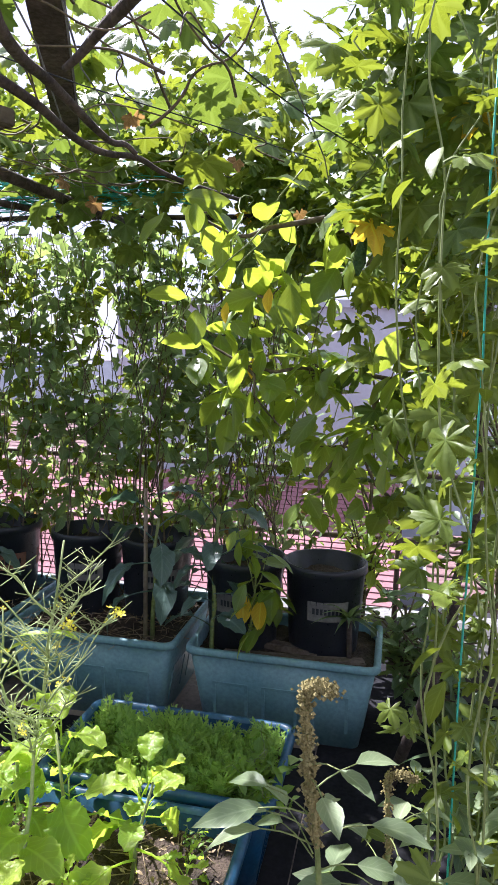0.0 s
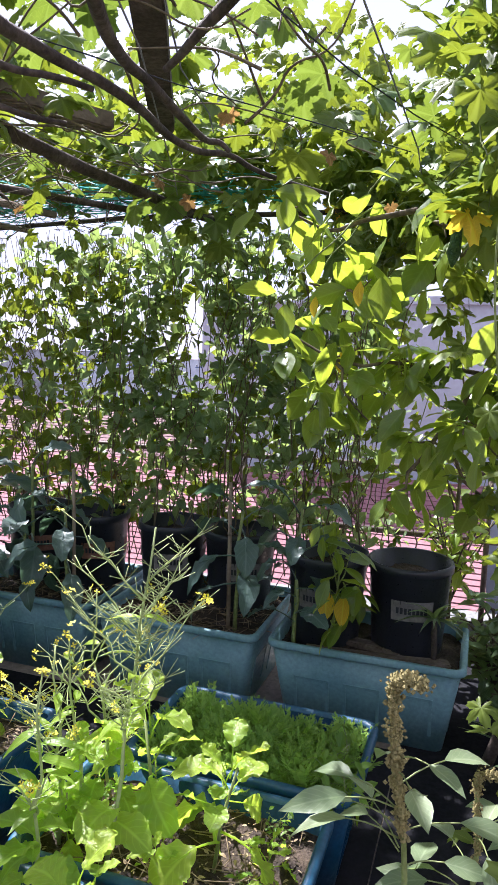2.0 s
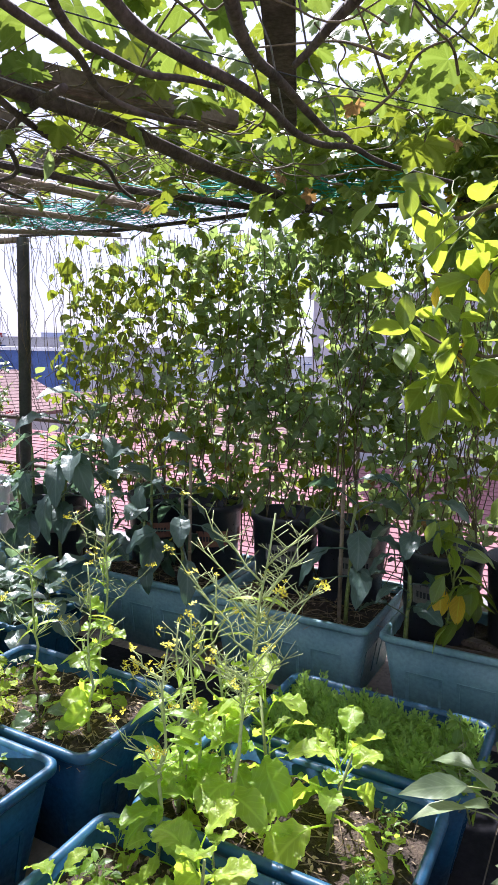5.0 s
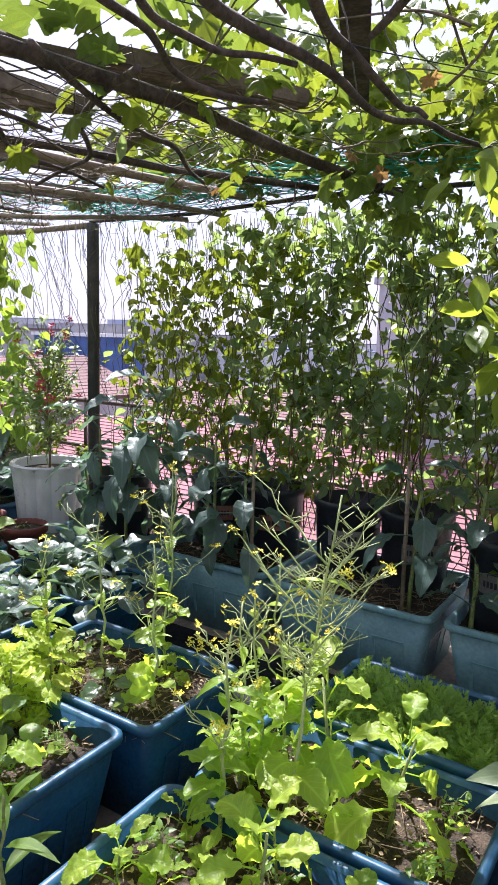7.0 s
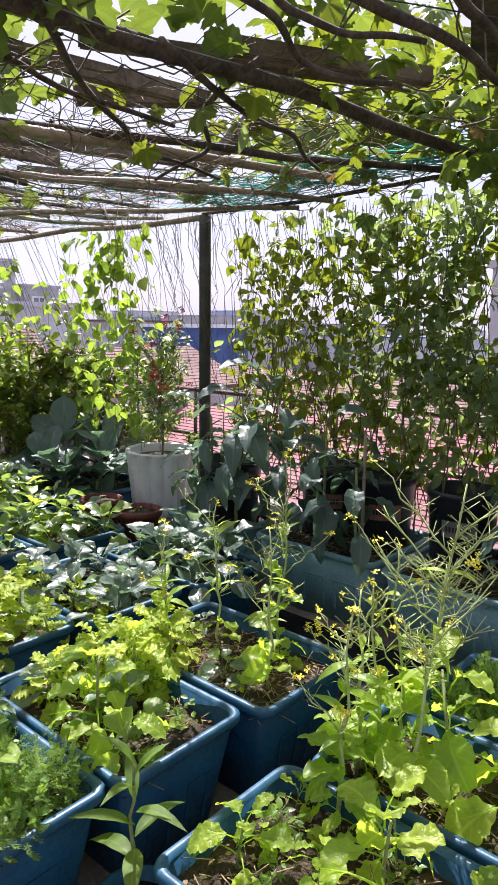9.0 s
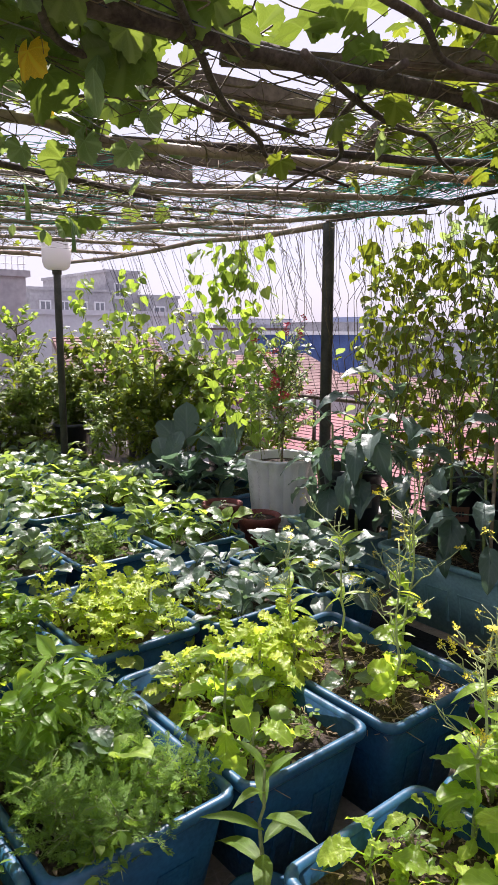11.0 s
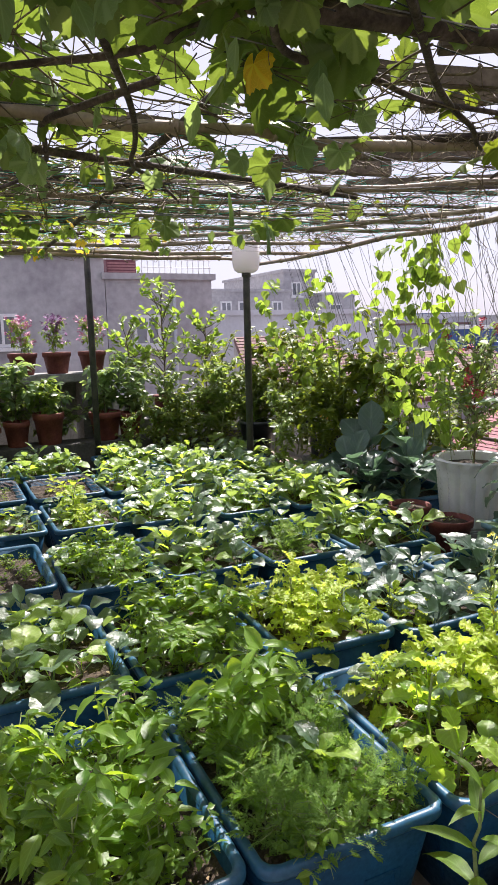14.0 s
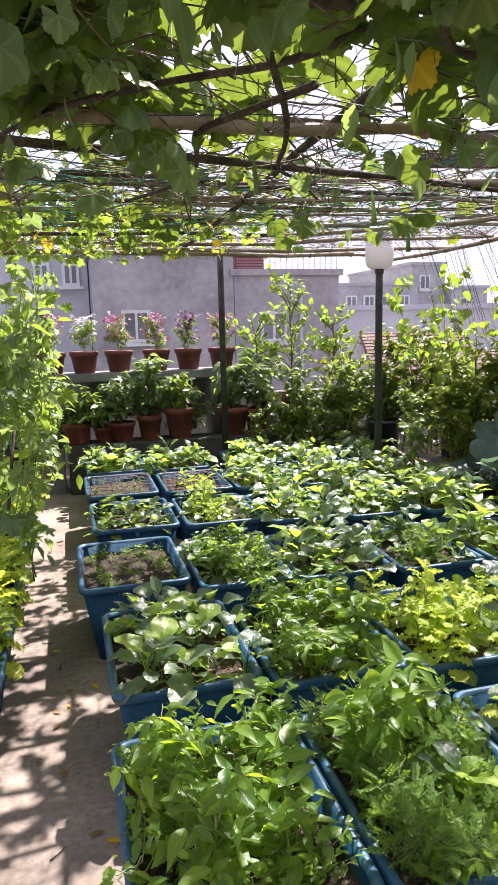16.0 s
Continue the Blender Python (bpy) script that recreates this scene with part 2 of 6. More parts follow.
def part(name, bm, mat, parent, label="", smooth=False, m=None, kind=""):
    me = bpy.data.meshes.new(name)
    bm.to_mesh(me)
    bm.free()
    me.materials.append(mat)
    if smooth:
        me.polygons.foreach_set("use_smooth", [True] * len(me.polygons))
    return mpart(name, me, mat, parent, label, smooth, m, kind)


def box_bm(x0, x1, y0, y1, z0, z1, bevel=0.0, bm=None):
    own = bmesh.new()
    bmesh.ops.create_cube(own, size=1, matrix=Matrix.LocRotScale(((x0 + x1) / 2, (y0 + y1) / 2, (z0 + z1) / 2), None, (x1 - x0, y1 - y0, z1 - z0)))
    if bevel:
        bmesh.ops.bevel(own, geom=own.edges[:], offset=bevel, segments=2, affect="EDGES")
    if bm is None:
        return own
    me = bpy.data.meshes.new("piece")
    own.to_mesh(me)
    own.free()
    bm.from_mesh(me)
    bpy.data.meshes.remove(me)
    return bm


def lathe(profile, sides=28, facets=False):
    """A turned shape from (radius, height) pairs, as a Mesher."""
    g = Mesher()
    vs = [(r * math.cos(2 * math.pi * s / sides), r * math.sin(2 * math.pi * s / sides), z) for r, z in profile for s in range(sides)]
    fs = [(i * sides + s, i * sides + (s + 1) % sides, (i + 1) * sides + (s + 1) % sides, (i + 1) * sides + s)
          for i in range(len(profile) - 1) for s in range(sides)]
    fs.append(tuple(range(sides))[::-1])
    g.add(vs, fs)
    return g


def ring(hx, hy, r, z, seg=4):
    """A rounded rectangle."""
    out = []
    for cx, cy, a0 in ((1, 1, 0), (-1, 1, 90), (-1, -1, 180), (1, -1, 270)):
        for i in range(seg + 1):
            a = radians(a0 + 90 * i / seg)
            out.append((cx * (hx - r) + r * math.cos(a), cy * (hy - r) + r * math.sin(a), z))
    return out


def loft(rings, cap=True):
    g = Mesher()
    n = len(rings[0])
    fs = [(i * n + s, i * n + (s + 1) % n, (i + 1) * n + (s + 1) % n, (i + 1) * n + s) for i in range(len(rings) - 1) for s in range(n)]
    if cap:
        fs.append(tuple(range(n))[::-1])
    g.add([p for q in rings for p in q], fs)
    return g


def grid(nx, ny, hx, hy, fn):
    g = Mesher()
    vs = [(x, y, fn(x, y)) for y in np.linspace(-hy, hy, ny) for x in np.linspace(-hx, hx, nx)]
    g.add(vs, [(j * nx + i, j * nx + i + 1, (j + 1) * nx + i + 1, (j + 1) * nx + i) for j in range(ny - 1) for i in range(nx - 1)])
    return g


# ---- the roof terrace ----
def slab(name, x0, x1, y0, y1, z0, z1, mat, label, category, kind="structure", bevel=0.0):
    bm = box_bm(x0, x1, y0, y1, z0, z1, bevel)
    me = bpy.data.meshes.new(name)
    bm.to_mesh(me)
    bm.free()
    me.materials.append(mat)
    return tagged(new(name, me), label, category, kind=kind)


slab("floor", -2.6, 3.6, -3.2, 7.6, -0.3, 0.0, M_CONCRETE, "worn tan concrete roof terrace floor with stains", "floor")
slab("ledge", -1.9, 1.50, 6.80, 7.24, 0.97, 1.05, M_LEDGE, "weathered grey cement ledge carrying flower pots", "ledge", "structure", 0.008)
slab("wall_north", -2.6, 3.6, 7.6, 7.75, -0.3, 0.72, M_LEDGE, "low grey cement parapet wall", "wall")
slab("wall_west", -2.75, -2.6, -3.2, 7.75, -0.3, 1.0, M_LEDGE, "low grey cement parapet wall", "wall")
slab("wall_south", -2.75, 3.6, -3.35, -3.2, -0.3, 2.6, M_LEDGE, "grey cement stair house wall behind the camera", "wall")
slab("kerb_east", 3.45, 3.6, -3.2, 7.6, 0.0, 0.18, M_LEDGE, "low cement kerb at the roof edge", "kerb")
gm = bpy.data.meshes.new("ground")
gm.from_pydata([(-900, -900, -9), (900, -900, -9), (900, 900, -9), (-900, 900, -9)], [], [(0, 1, 2, 3)])
gm.materials.append(M_GROUND)
tagged(new("ground", gm), "grey street level far below the roof", "ground", kind="structure")


# ---- tubs ----
RIM = 0.36


def tub(x0, x1, y0, y1, label, rim=RIM, h=0.36, body=M_TUB, lip=M_TUBRIM, fill=0.055, group="planting tubs", turn=0.0, bare=1.0, soil_mat=M_SOIL):
    """A tapered plastic planting tub with a rolled rim, raised side panels and a bed of soil."""
    hx, hy = (x1 - x0) / 2, (y1 - y0) / 2
    ob = thing("planting_tub", label, "planting tub", pose((x0 + x1) / 2, (y0 + y1) / 2, rim - h, 0, 0, turn), group)
    tp, tk = 0.055, 0.008
    ox, oy = hx - 0.015, hy - 0.015
    rings = [ring(ox - tp, oy - tp, 0.035, 0.0), ring(ox, oy, 0.035, h - 0.012), ring(ox - tk, oy - tk, 0.03, h - 0.012),
             ring(ox - tp - tk + 0.012, oy - tp - tk + 0.012, 0.05, 0.05)]
    mpart("body", loft(rings), body, ob)
    lipg = loft([ring(ox + 0.001, oy + 0.001, 0.036, h - 0.026), ring(hx - 0.002, hy - 0.002, 0.045, h - 0.026), ring(hx, hy, 0.045, h - 0.021),
                 ring(hx, hy, 0.045, h - 0.006), ring(hx - 0.006, hy - 0.006, 0.041, h), ring(ox - 0.004, oy - 0.004, 0.034, h),
                 ring(ox - 0.010, oy - 0.010, 0.03, h - 0.010)], cap=False)
    mpart("rim", lipg, lip, ob)
    # raised panels on the long and short sides
    for sx, sy, n, half in ((1, 0, 3, oy), (-1, 0, 3, oy), (0, 1, 2, ox), (0, -1, 2, ox)):
        for i in range(n):
            c = (i - (n - 1) / 2) * (2 * half - 0.14) / n
            g = Mesher()
            w2 = (half - 0.1) / n * 0.8
            for a0, a1, b0, b1 in ((-w2, -w2 + 0.012, 0.07, h * 0.62), (w2 - 0.012, w2, 0.07, h * 0.62), (-w2 + 0.012, w2 - 0.012, h * 0.62 - 0.012, h * 0.62)):
                vs = []
                for b in (b0, b1):
                    off = tp * (1 - b / h)
                    for a in (a0, a1):
                        for d in (-0.004, 0.004):
                            vs.append((sx * (ox - off + d) + (c + a) * (sx == 0), sy * (oy - off + d) + (c + a) * (sy == 0), b))
                g.add(vs, [(0, 2, 3, 1), (4, 5, 7, 6), (0, 1, 5, 4), (2, 6, 7, 3), (1, 3, 7, 5), (0, 4, 6, 2)])
            mpart("side_panel", g, body, ob, smooth=False)
    sd = random.random() * 50
    soil = grid(22, 30, ox - 0.014, oy - 0.014, lambda x, y: h - fill + 0.022 * noise.noise((x * 9 + sd, y * 9, sd)) + 0.012 * noise.noise((x * 34, y * 34 + sd, 3)))
    mpart("soil", soil, soil_mat, ob, "dark crumbly soil with mulch")
    return ob

BLUE = "deep blue plastic planting tub filled with soil"
PALE = "faded grey-blue plastic planting tub by the fence"
TUBS = [(-0.22, 0.28, 1.25, 1.92), (0.29, 0.76, 1.23, 1.90), (0.77, 1.20, 1.21, 1.88), (1.22, 1.68, 1.16, 1.84),
        (-0.20, 0.28, 2.13, 2.80), (0.30, 0.76, 2.06, 2.72), (0.78, 1.22, 2.02, 2.68), (1.24, 1.70, 1.98, 2.64), (1.74, 2.18, 1.95, 2.6),
        (-0.28, 0.21, 3.05, 3.73), (0.23, 0.66, 2.93, 3.6), (0.67, 1.13, 2.90, 3.56), (1.14, 1.58, 2.86, 3.52), (1.60, 2.06, 2.80, 3.46)]
TUBS += [(-0.19, 0.30, 3.92, 4.58), (0.33, 0.78, 3.88, 4.54), (0.80, 1.25, 3.80, 4.46), (1.27, 1.72, 3.74, 4.40), (1.75, 2.2, 3.7, 4.36),
        (-0.20, 0.29, 4.74, 5.42), (0.33, 0.80, 4.70, 5.36), (0.82, 1.28, 4.66, 5.32), (1.30, 1.76, 4.6, 5.26),
        (-0.17, 0.30, 5.52, 6.2), (0.34, 0.80, 5.48, 6.16), (0.99, 1.43, 5.44, 6.12), (1.46, 1.88, 5.38, 6.06), (1.80, 2.22, 4.43, 5.09), (1.92, 2.34, 5.32, 5.98)]
for b in TUBS:
    tub(*b, BLUE)
tub(0.66, 1.11, 0.30, 1.00, BLUE)
tub(1.13, 1.53, 0.28, 0.96, BLUE)
tub(1.56, 1.98, 0.24, 0.90, BLUE)
for b in ((2.42, 2.90, 0.0, 0.75), (2.42, 3.06, 0.79, 1.53), (2.45, 3.08, 1.57, 2.28), (2.42, 2.86, 2.36, 2.92)):
    tub(*b, PALE, 0.36, 0.36, M_TUBPALE, M_TUBPALE, 0.05)


# ---- pots ----
def black_pot(x, y, z, r=0.185, h=0.34, band=M_BAND, turn=0.0, label="black plastic nursery pot with a faded printed band"):
    ob = thing("nursery_pot", label, "plant pot", pose(x, y, z, 0, 0, turn), "nursery pots")
    mpart("body", lathe([(r * 0.80, 0), (r * 0.82, 0.01), (r * 0.95, h - 0.04), (r, h - 0.035), (r * 1.0, h - 0.012), (r * 0.985, h), (r * 0.93, h - 0.003), (r * 0.80, 0.06)], 36), M_BLACKPOT, ob)
    for k in range(4):
        g = Mesher()
        vs, fs = [], []
        for i in range(8):
            a = radians(90 * k + 6 + (62 if k % 2 == 0 else 30) * i / 7)
            for b in (0.45, 0.66):
                rr = (r * 0.82 + (r * 0.13) * b) * 1.012
                vs.append((rr * math.cos(a), rr * math.sin(a), h * b))
        fs = [(2 * i, 2 * i + 2, 2 * i + 3, 2 * i + 1) for i in range(7)]
        g.add(vs, fs)
        lab = mpart("printed_band", g, band, ob, "faded printed label band")
        a0 = radians(90 * k + 13)
        a1 = a0 + radians(46 if k % 2 == 0 else 16)
        n = 8 if k % 2 == 0 else 3
        for j in range(n):
            vs = []
            bars = Mesher()
            for e in (0.12, 0.8):
                for b in (0.525, 0.59):
                    rr = (r * 0.82 + (r * 0.13) * b) * 1.022
                    aa = a0 + (a1 - a0) * (j + e) / n
                    vs.append((rr * math.cos(aa), rr * math.sin(aa), h * b))
            bars.add(vs, [(0, 2, 3, 1)])
            mpart("printed_bar", bars, M_BLACKPOT, lab, "", False)
    g = grid(9, 9, r * 0.62, r * 0.62, lambda x, y: h - 0.06 + 0.01 * noise.noise((x * 30, y * 30, turn)))
    mpart("soil", g, M_SOIL, ob)
    return ob


for x, y, band, a in ((2.70, 0.24, M_BAND, 6), (2.68, 0.57, M_BAND, -14), (2.87, 1.02, M_BAND, 8), (2.88, 1.36, M_BAND, -6), (2.89, 1.79, M_BANDRED, 4), (2.89, 2.11, M_BANDRED, -8), (2.66, 2.62, M_BAND, 10)):
    black_pot(x, y, 0.30, 0.168, 0.375, band=band, turn=143 + a + math.degrees(math.atan2(y, x)))

# ---- posts ----
for x, y, h, r in ((2.79, 2.97, 2.02, 0.034), (2.122, 5.20, 1.90, 0.028), (1.097, 6.25, 2.14, 0.028)):
    ob = thing("pergola_post", "dark painted steel pergola post on the roof floor", "post", pose(x, y, 0), "pergola posts")
    mpart("shaft", lathe([(r, 0.0), (r, h)], 16), M_STEEL, ob)
    mpart("foot_plate", lathe([(r * 2.2, 0), (r * 2.2, 0.012), (r * 1.02, 0.012), (r * 1.01, 0.03)], 16), M_STEEL, ob)


# ---- leaves ----
L_COLLARD = leaf_material("collard_leaf", (0.035, 0.085, 0.05), (0.11, 0.19, 0.08), (0.56, 0.70, 0.04), 0.40, 0.38, 0.6, 0.8, bloom=0.08, crinkle=(50.0, 0.006))
# Collard leaf seen against the light: the backlight is put into a yellower green.
L_COLLARD_BACKLIT = leaf_material("backlit_collard_leaf", (0.13, 0.24, 0.04), (0.24, 0.35, 0.06), (0.66, 0.76, 0.05), 0.48, 0.42, 0.5, 0.6, crinkle=(50.0, 0.006))
L_HEDGE = leaf_material("hedge_leaf", (0.04, 0.085, 0.025), (0.12, 0.19, 0.045), (0.50, 0.60, 0.06), 0.40, 0.42, 0.3, 0.5, "Island")
L_KALE = leaf_material("grey_green_leaf", (0.042, 0.092, 0.075), (0.095, 0.155, 0.13), (0.18, 0.33, 0.12), 0.28, 0.5, 0.6, 0.4, bloom=0.05, crinkle=(40.0, 0.008))
L_BLUECOL = leaf_material("blue_green_leaf", (0.045, 0.095, 0.07), (0.11, 0.175, 0.13), (0.30, 0.46, 0.12), 0.30, 0.42, 0.6, 0.7, bloom=0.09, crinkle=(50.0, 0.006))
L_LETTUCE = leaf_material("lettuce_leaf", (0.24, 0.35, 0.04), (0.39, 0.46, 0.065), (0.68, 0.76, 0.06), 0.48, 0.4, 0.7, crinkle=(55.0, 0.008))
L_MUSTARD = leaf_material("mustard_leaf", (0.17, 0.30, 0.038), (0.34, 0.45, 0.065), (0.68, 0.84, 0.04), 0.54, 0.4, 0.7, crinkle=(45.0, 0.009))
L_PEPPER = leaf_material("pepper_leaf", (0.045, 0.12, 0.016), (0.14, 0.25, 0.035), (0.66, 0.80, 0.02), 0.46, 0.42, 0.4, 0.5, "Island")
L_DILL = leaf_material("feathery_leaf", (0.09, 0.19, 0.04), (0.20, 0.32, 0.07), (0.46, 0.62, 0.06), 0.40, 0.55, 0.1, 0.2, "Island")
L_DILLDARK = leaf_material("dill_leaf", (0.045, 0.11, 0.02), (0.11, 0.20, 0.038), (0.42, 0.58, 0.04), 0.38, 0.55, 0.1, 0.2, "Island")
L_VINE = leaf_material("vine_leaf", (0.060, 0.12, 0.062), (0.14, 0.21, 0.10), (0.50, 0.62, 0.09), 0.42, 0.45, 0.3, 0.45, "Island")
L_BRIGHT = leaf_material("bright_vine_leaf", (0.062, 0.105, 0.014), (0.115, 0.165, 0.022), (0.37, 0.39, 0.010), 0.36, 0.45, 0.3, 0.3, "Island")
L_LUFFA = leaf_material("luffa_leaf", (0.05, 0.105, 0.022), (0.11, 0.17, 0.035), (0.36, 0.45, 0.03), 0.28, 0.45, 0.3, 0.4, "Island")
L_FRESH = leaf_material("fresh_leaf", (0.085, 0.165, 0.028), (0.18, 0.27, 0.045), (0.44, 0.58, 0.04), 0.42, 0.42, 0.3, 0.5, "Island")
L_CITRUS = leaf_material("citrus_leaf", (0.065, 0.13, 0.025), (0.15, 0.23, 0.04), (0.70, 0.76, 0.025), 0.48, 0.30, 0.2, 0.7, "Island")
L_YELLOW = leaf_material("yellowed_leaf", (0.52, 0.34, 0.02), (0.65, 0.48, 0.04), (0.85, 0.58, 0.03), 0.5, 0.5, 0.2, 0.4, "Island")
L_DRY = leaf_material("withered_leaf", (0.15, 0.085, 0.03), (0.26, 0.16, 0.06), (0.20, 0.11, 0.04), 0.3, 0.7, 0.3, 0.3, "Island")
L_AMAR = leaf_material("pale_green_leaf", (0.14, 0.20, 0.10), (0.26, 0.32, 0.18), (0.35, 0.50, 0.10), 0.35, 0.4, 0.3, 0.5, "Island")
M_SEED = surface("seed_head", (0.21, 0.175, 0.06), (0.37, 0.32, 0.13), 60, 200, 0.9, relief=0.8)
M_YFLOWER = surface("yellow_petal", (0.78, 0.69, 0.03), (0.86, 0.80, 0.06), 40, 100, 0.6, relief=0.05, grit=0.1)
M_RFLOWER = surface("red_petal", (0.45, 0.02, 0.05), (0.60, 0.05, 0.10), 40, 100, 0.6, relief=0.05, grit=0.2)
M_PFLOWER = surface("pink_petal", (0.55, 0.14, 0.32), (0.72, 0.30, 0.46), 40, 100, 0.6, relief=0.05, grit=0.2)
M_WFLOWER = surface("white_petal", (0.72, 0.68, 0.70), (0.82, 0.80, 0.80), 40, 100, 0.6, relief=0.05, grit=0.1)
M_OFLOWER = surface("orange_petal", (0.75, 0.22, 0.01), (0.85, 0.35, 0.02), 40, 100, 0.6, relief=0.05, grit=0.2)
M_PVFLOWER = surface("violet_petal", (0.20, 0.05, 0.20), (0.34, 0.10, 0.32), 40, 100, 0.6, relief=0.05, grit=0.2)


def blade(width, rows=6, cols=2, peak=0.42, fold=0.25, droop=0.35, wave=0.0, waves=3, base=0.15, tip=1.0, seed=0, frill=0.0):
    """A leaf of length 1 along y: its outline, fold along the midrib, droop and wavy edges."""
    vs, fs, ribs = [], [], []
    nc = 2 * cols + 1
    rr = random.Random(seed)
    ph = rr.random() * 6
    for i in range(rows + 1):
        t = i / rows
        s = t / peak * 0.5 if t < peak else 0.5 + (t - peak) / (1 - peak) * 0.5
        w = width / 2 * (math.sin(math.pi * s) ** (0.75 if t < peak else tip) + (base * (1 - t / 0.15) if t < 0.15 else 0))
        for j in range(-cols, cols + 1):
            u = j / cols
            z = fold * abs(u) * w - droop * t * t * 0.5
            edge = wave * abs(u) ** 1.5 * math.sin(waves * 2 * math.pi * t + ph + (1.7 if u > 0 else 0)) * width
            out = 1 + (0.12 * wave * 4 * math.sin(waves * 4.4 * math.pi * t + ph * 2 + u) * abs(u))
            lace = frill * abs(u) ** 2 * (0.25 + t)
            out += lace * math.sin(11 * 2 * math.pi * t + 2 * ph + u)
            edge += lace * 0.45 * width * math.sin(8.5 * 2 * math.pi * t + ph + 2.6 * u)
            vs.append((u * w * out, t - droop * 0.12 * t * t, z + edge))
            ribs.append((abs(u), t))
    for i in range(rows):
        for j in range(nc - 1):
            a = i * nc + j
            fs.append((a, a + 1, a + nc + 1, a + nc))
    return np.array(vs), fs, np.array(ribs)


def palmate(lobes=5, depth=0.45, n=6, cup=0.18, seed=0, wide=1.0, teeth=0.05):
    """A lobed leaf about the end of its stalk, tip along y, length about 1."""
    rr = random.Random(seed)
    vs, fs, ribs = [(0, 0.28, 0)], [], [(0.0, 0.0)]
    total = lobes * n
    span = 1.75 * math.pi
    for i in range(total + 1):
        a = -span / 2 + span * i / total
        ph = (i % n) / n
        lobe = abs(math.cos(math.pi * (i / n - lobes / 2 + 0.5)))
        fall = 1 - 0.38 * abs(a) / (span / 2)
        r = (1 - depth + depth * lobe ** 1.2) * fall * 0.7 * (1 + teeth * (1 if i % 2 else -1))
        z = -cup * r * r * 1.5 + 0.05 * math.sin(3 * a + seed)
        vs.append((math.sin(a) * r * wide, 0.28 + math.cos(a) * r, z))
        ribs.append((1 - lobe, 1.0))
    mid = len(vs)
    for i in range(total + 1):
        x, y, z = vs[1 + i]
        vs.append((x * 0.5, 0.28 + (y - 0.28) * 0.5, -cup * 0.1 + 0.03 * (1 if i % n < n / 2 else -1)))
        ribs.append((ribs[1 + i][0], 0.5))
    for i in range(total):
        fs.append((0, mid + i, mid + i + 1))
        fs.append((mid + i, 1 + i, 2 + i, mid + i + 1))
    return np.array(vs), fs, np.array(ribs)


def heart(seed=0):
    return blade(0.85, 6, 2, 0.28, 0.22, 0.3, 0.03, 2, 0.5, 1.15, seed)


def feather(seed=0, pairs=7, spread=0.32, w=0.014):
    """A finely cut leaf: thin segments along a stalk."""
    rr = random.Random(seed)
    vs, fs = [], []
    for i in range(pairs):
        t = 0.25 + 0.75 * i / pairs
        ln = spread * math.sin(math.pi * (0.25 + 0.7 * i / pairs))
        for sgn in (-1, 1):
            for k in range(3):
                a = sgn * (0.5 + 0.35 * k)
                l2 = ln * (1 - 0.2 * k) * rr.uniform(0.7, 1.2)
                dx, dy = math.sin(a) * l2, math.cos(a) * l2
                z = rr.uniform(-0.08, 0.08)
                n = len(vs)
                vs += [(0, t, 0), (dx * 0.55 - dy * w * 4, t + dy * 0.55 + w, z * 0.6), (dx, t + dy, z), (dx * 0.55 + dy * w * 4, t + dy * 0.55 - w, z * 0.6)]
                fs.append((n, n + 1, n + 2, n + 3))
    n = len(vs)
    vs += [(-0.008, 0, 0), (0.008, 0, 0), (0.004, 1, 0), (-0.004, 1, 0)]
    fs.append((n, n + 1, n + 2, n + 3))
    return np.array(vs), fs, np.full((len(vs), 2), 0.5)


T_OVATE = [blade(w, 5, 1, 0.42, 0.3, d, 0.02, 2, 0.1, 1.1, i) for i, (w, d) in enumerate(((0.42, 0.5), (0.48, 0.3), (0.38, 0.7)))]
T_CITRUS = [blade(w, 7, 2, 0.48, 0.25, d, 0.02, 2, 0.1, 0.9, i) for i, (w, d) in enumerate(((0.50, 0.25), (0.56, 0.1), (0.46, 0.45)))]
T_LANCE = [blade(w, 5, 1, 0.4, 0.3, d, 0.0, 2, 0.15, 1.2, i) for i, (w, d) in enumerate(((0.22, 0.5), (0.28, 0.8)))]
T_PEPPER = [blade(w, 9, 2, 0.38, 0.35, d, 0.025, 3, 0.1, 1.25, i) for i, (w, d) in enumerate(((0.40, 0.55), (0.46, 0.3), (0.36, 0.85), (0.43, 0.1)))]
T_LONG = [blade(0.25, 9, 2, 0.45, 0.3, d, 0.03, 3, 0.1, 1.0, i) for i, d in enumerate((1.2, 0.7))]
T_HEART = [heart(i) for i in range(3)]
T_SMALL = [blade(w, 3, 1, 0.4, 0.3, d, 0.0, 2, 0.15, 1.1, i) for i, (w, d) in enumerate(((0.5, 0.4), (0.6, 0.2)))]
T_PALM = [palmate(5, 0.42, 6, 0.2, i) for i in range(2)] + [palmate(7, 0.5, 5, 0.12, 5, 1.1)]
T_GRAPE = [palmate(5, 0.32, 8, c, i, 1.1, 0.06) for i, c in enumerate((0.15, 0.3, 0.4))]
T_BIG = [palmate(5, 0.2, 8, c, i, 1.05, 0.035) for i, c in enumerate((0.2, 0.4, 0.3))]
T_FEATHER = [feather(i) for i in range(3)]
T_PARSLEY = [feather(10 + i, 5, 0.30, 0.045) for i in range(3)]
T_MELON = [palmate(5, 0.5, 8, c, i, 1.1, 0.07) for i, c in enumerate((0.2, 0.38, 0.3, 0.1))]
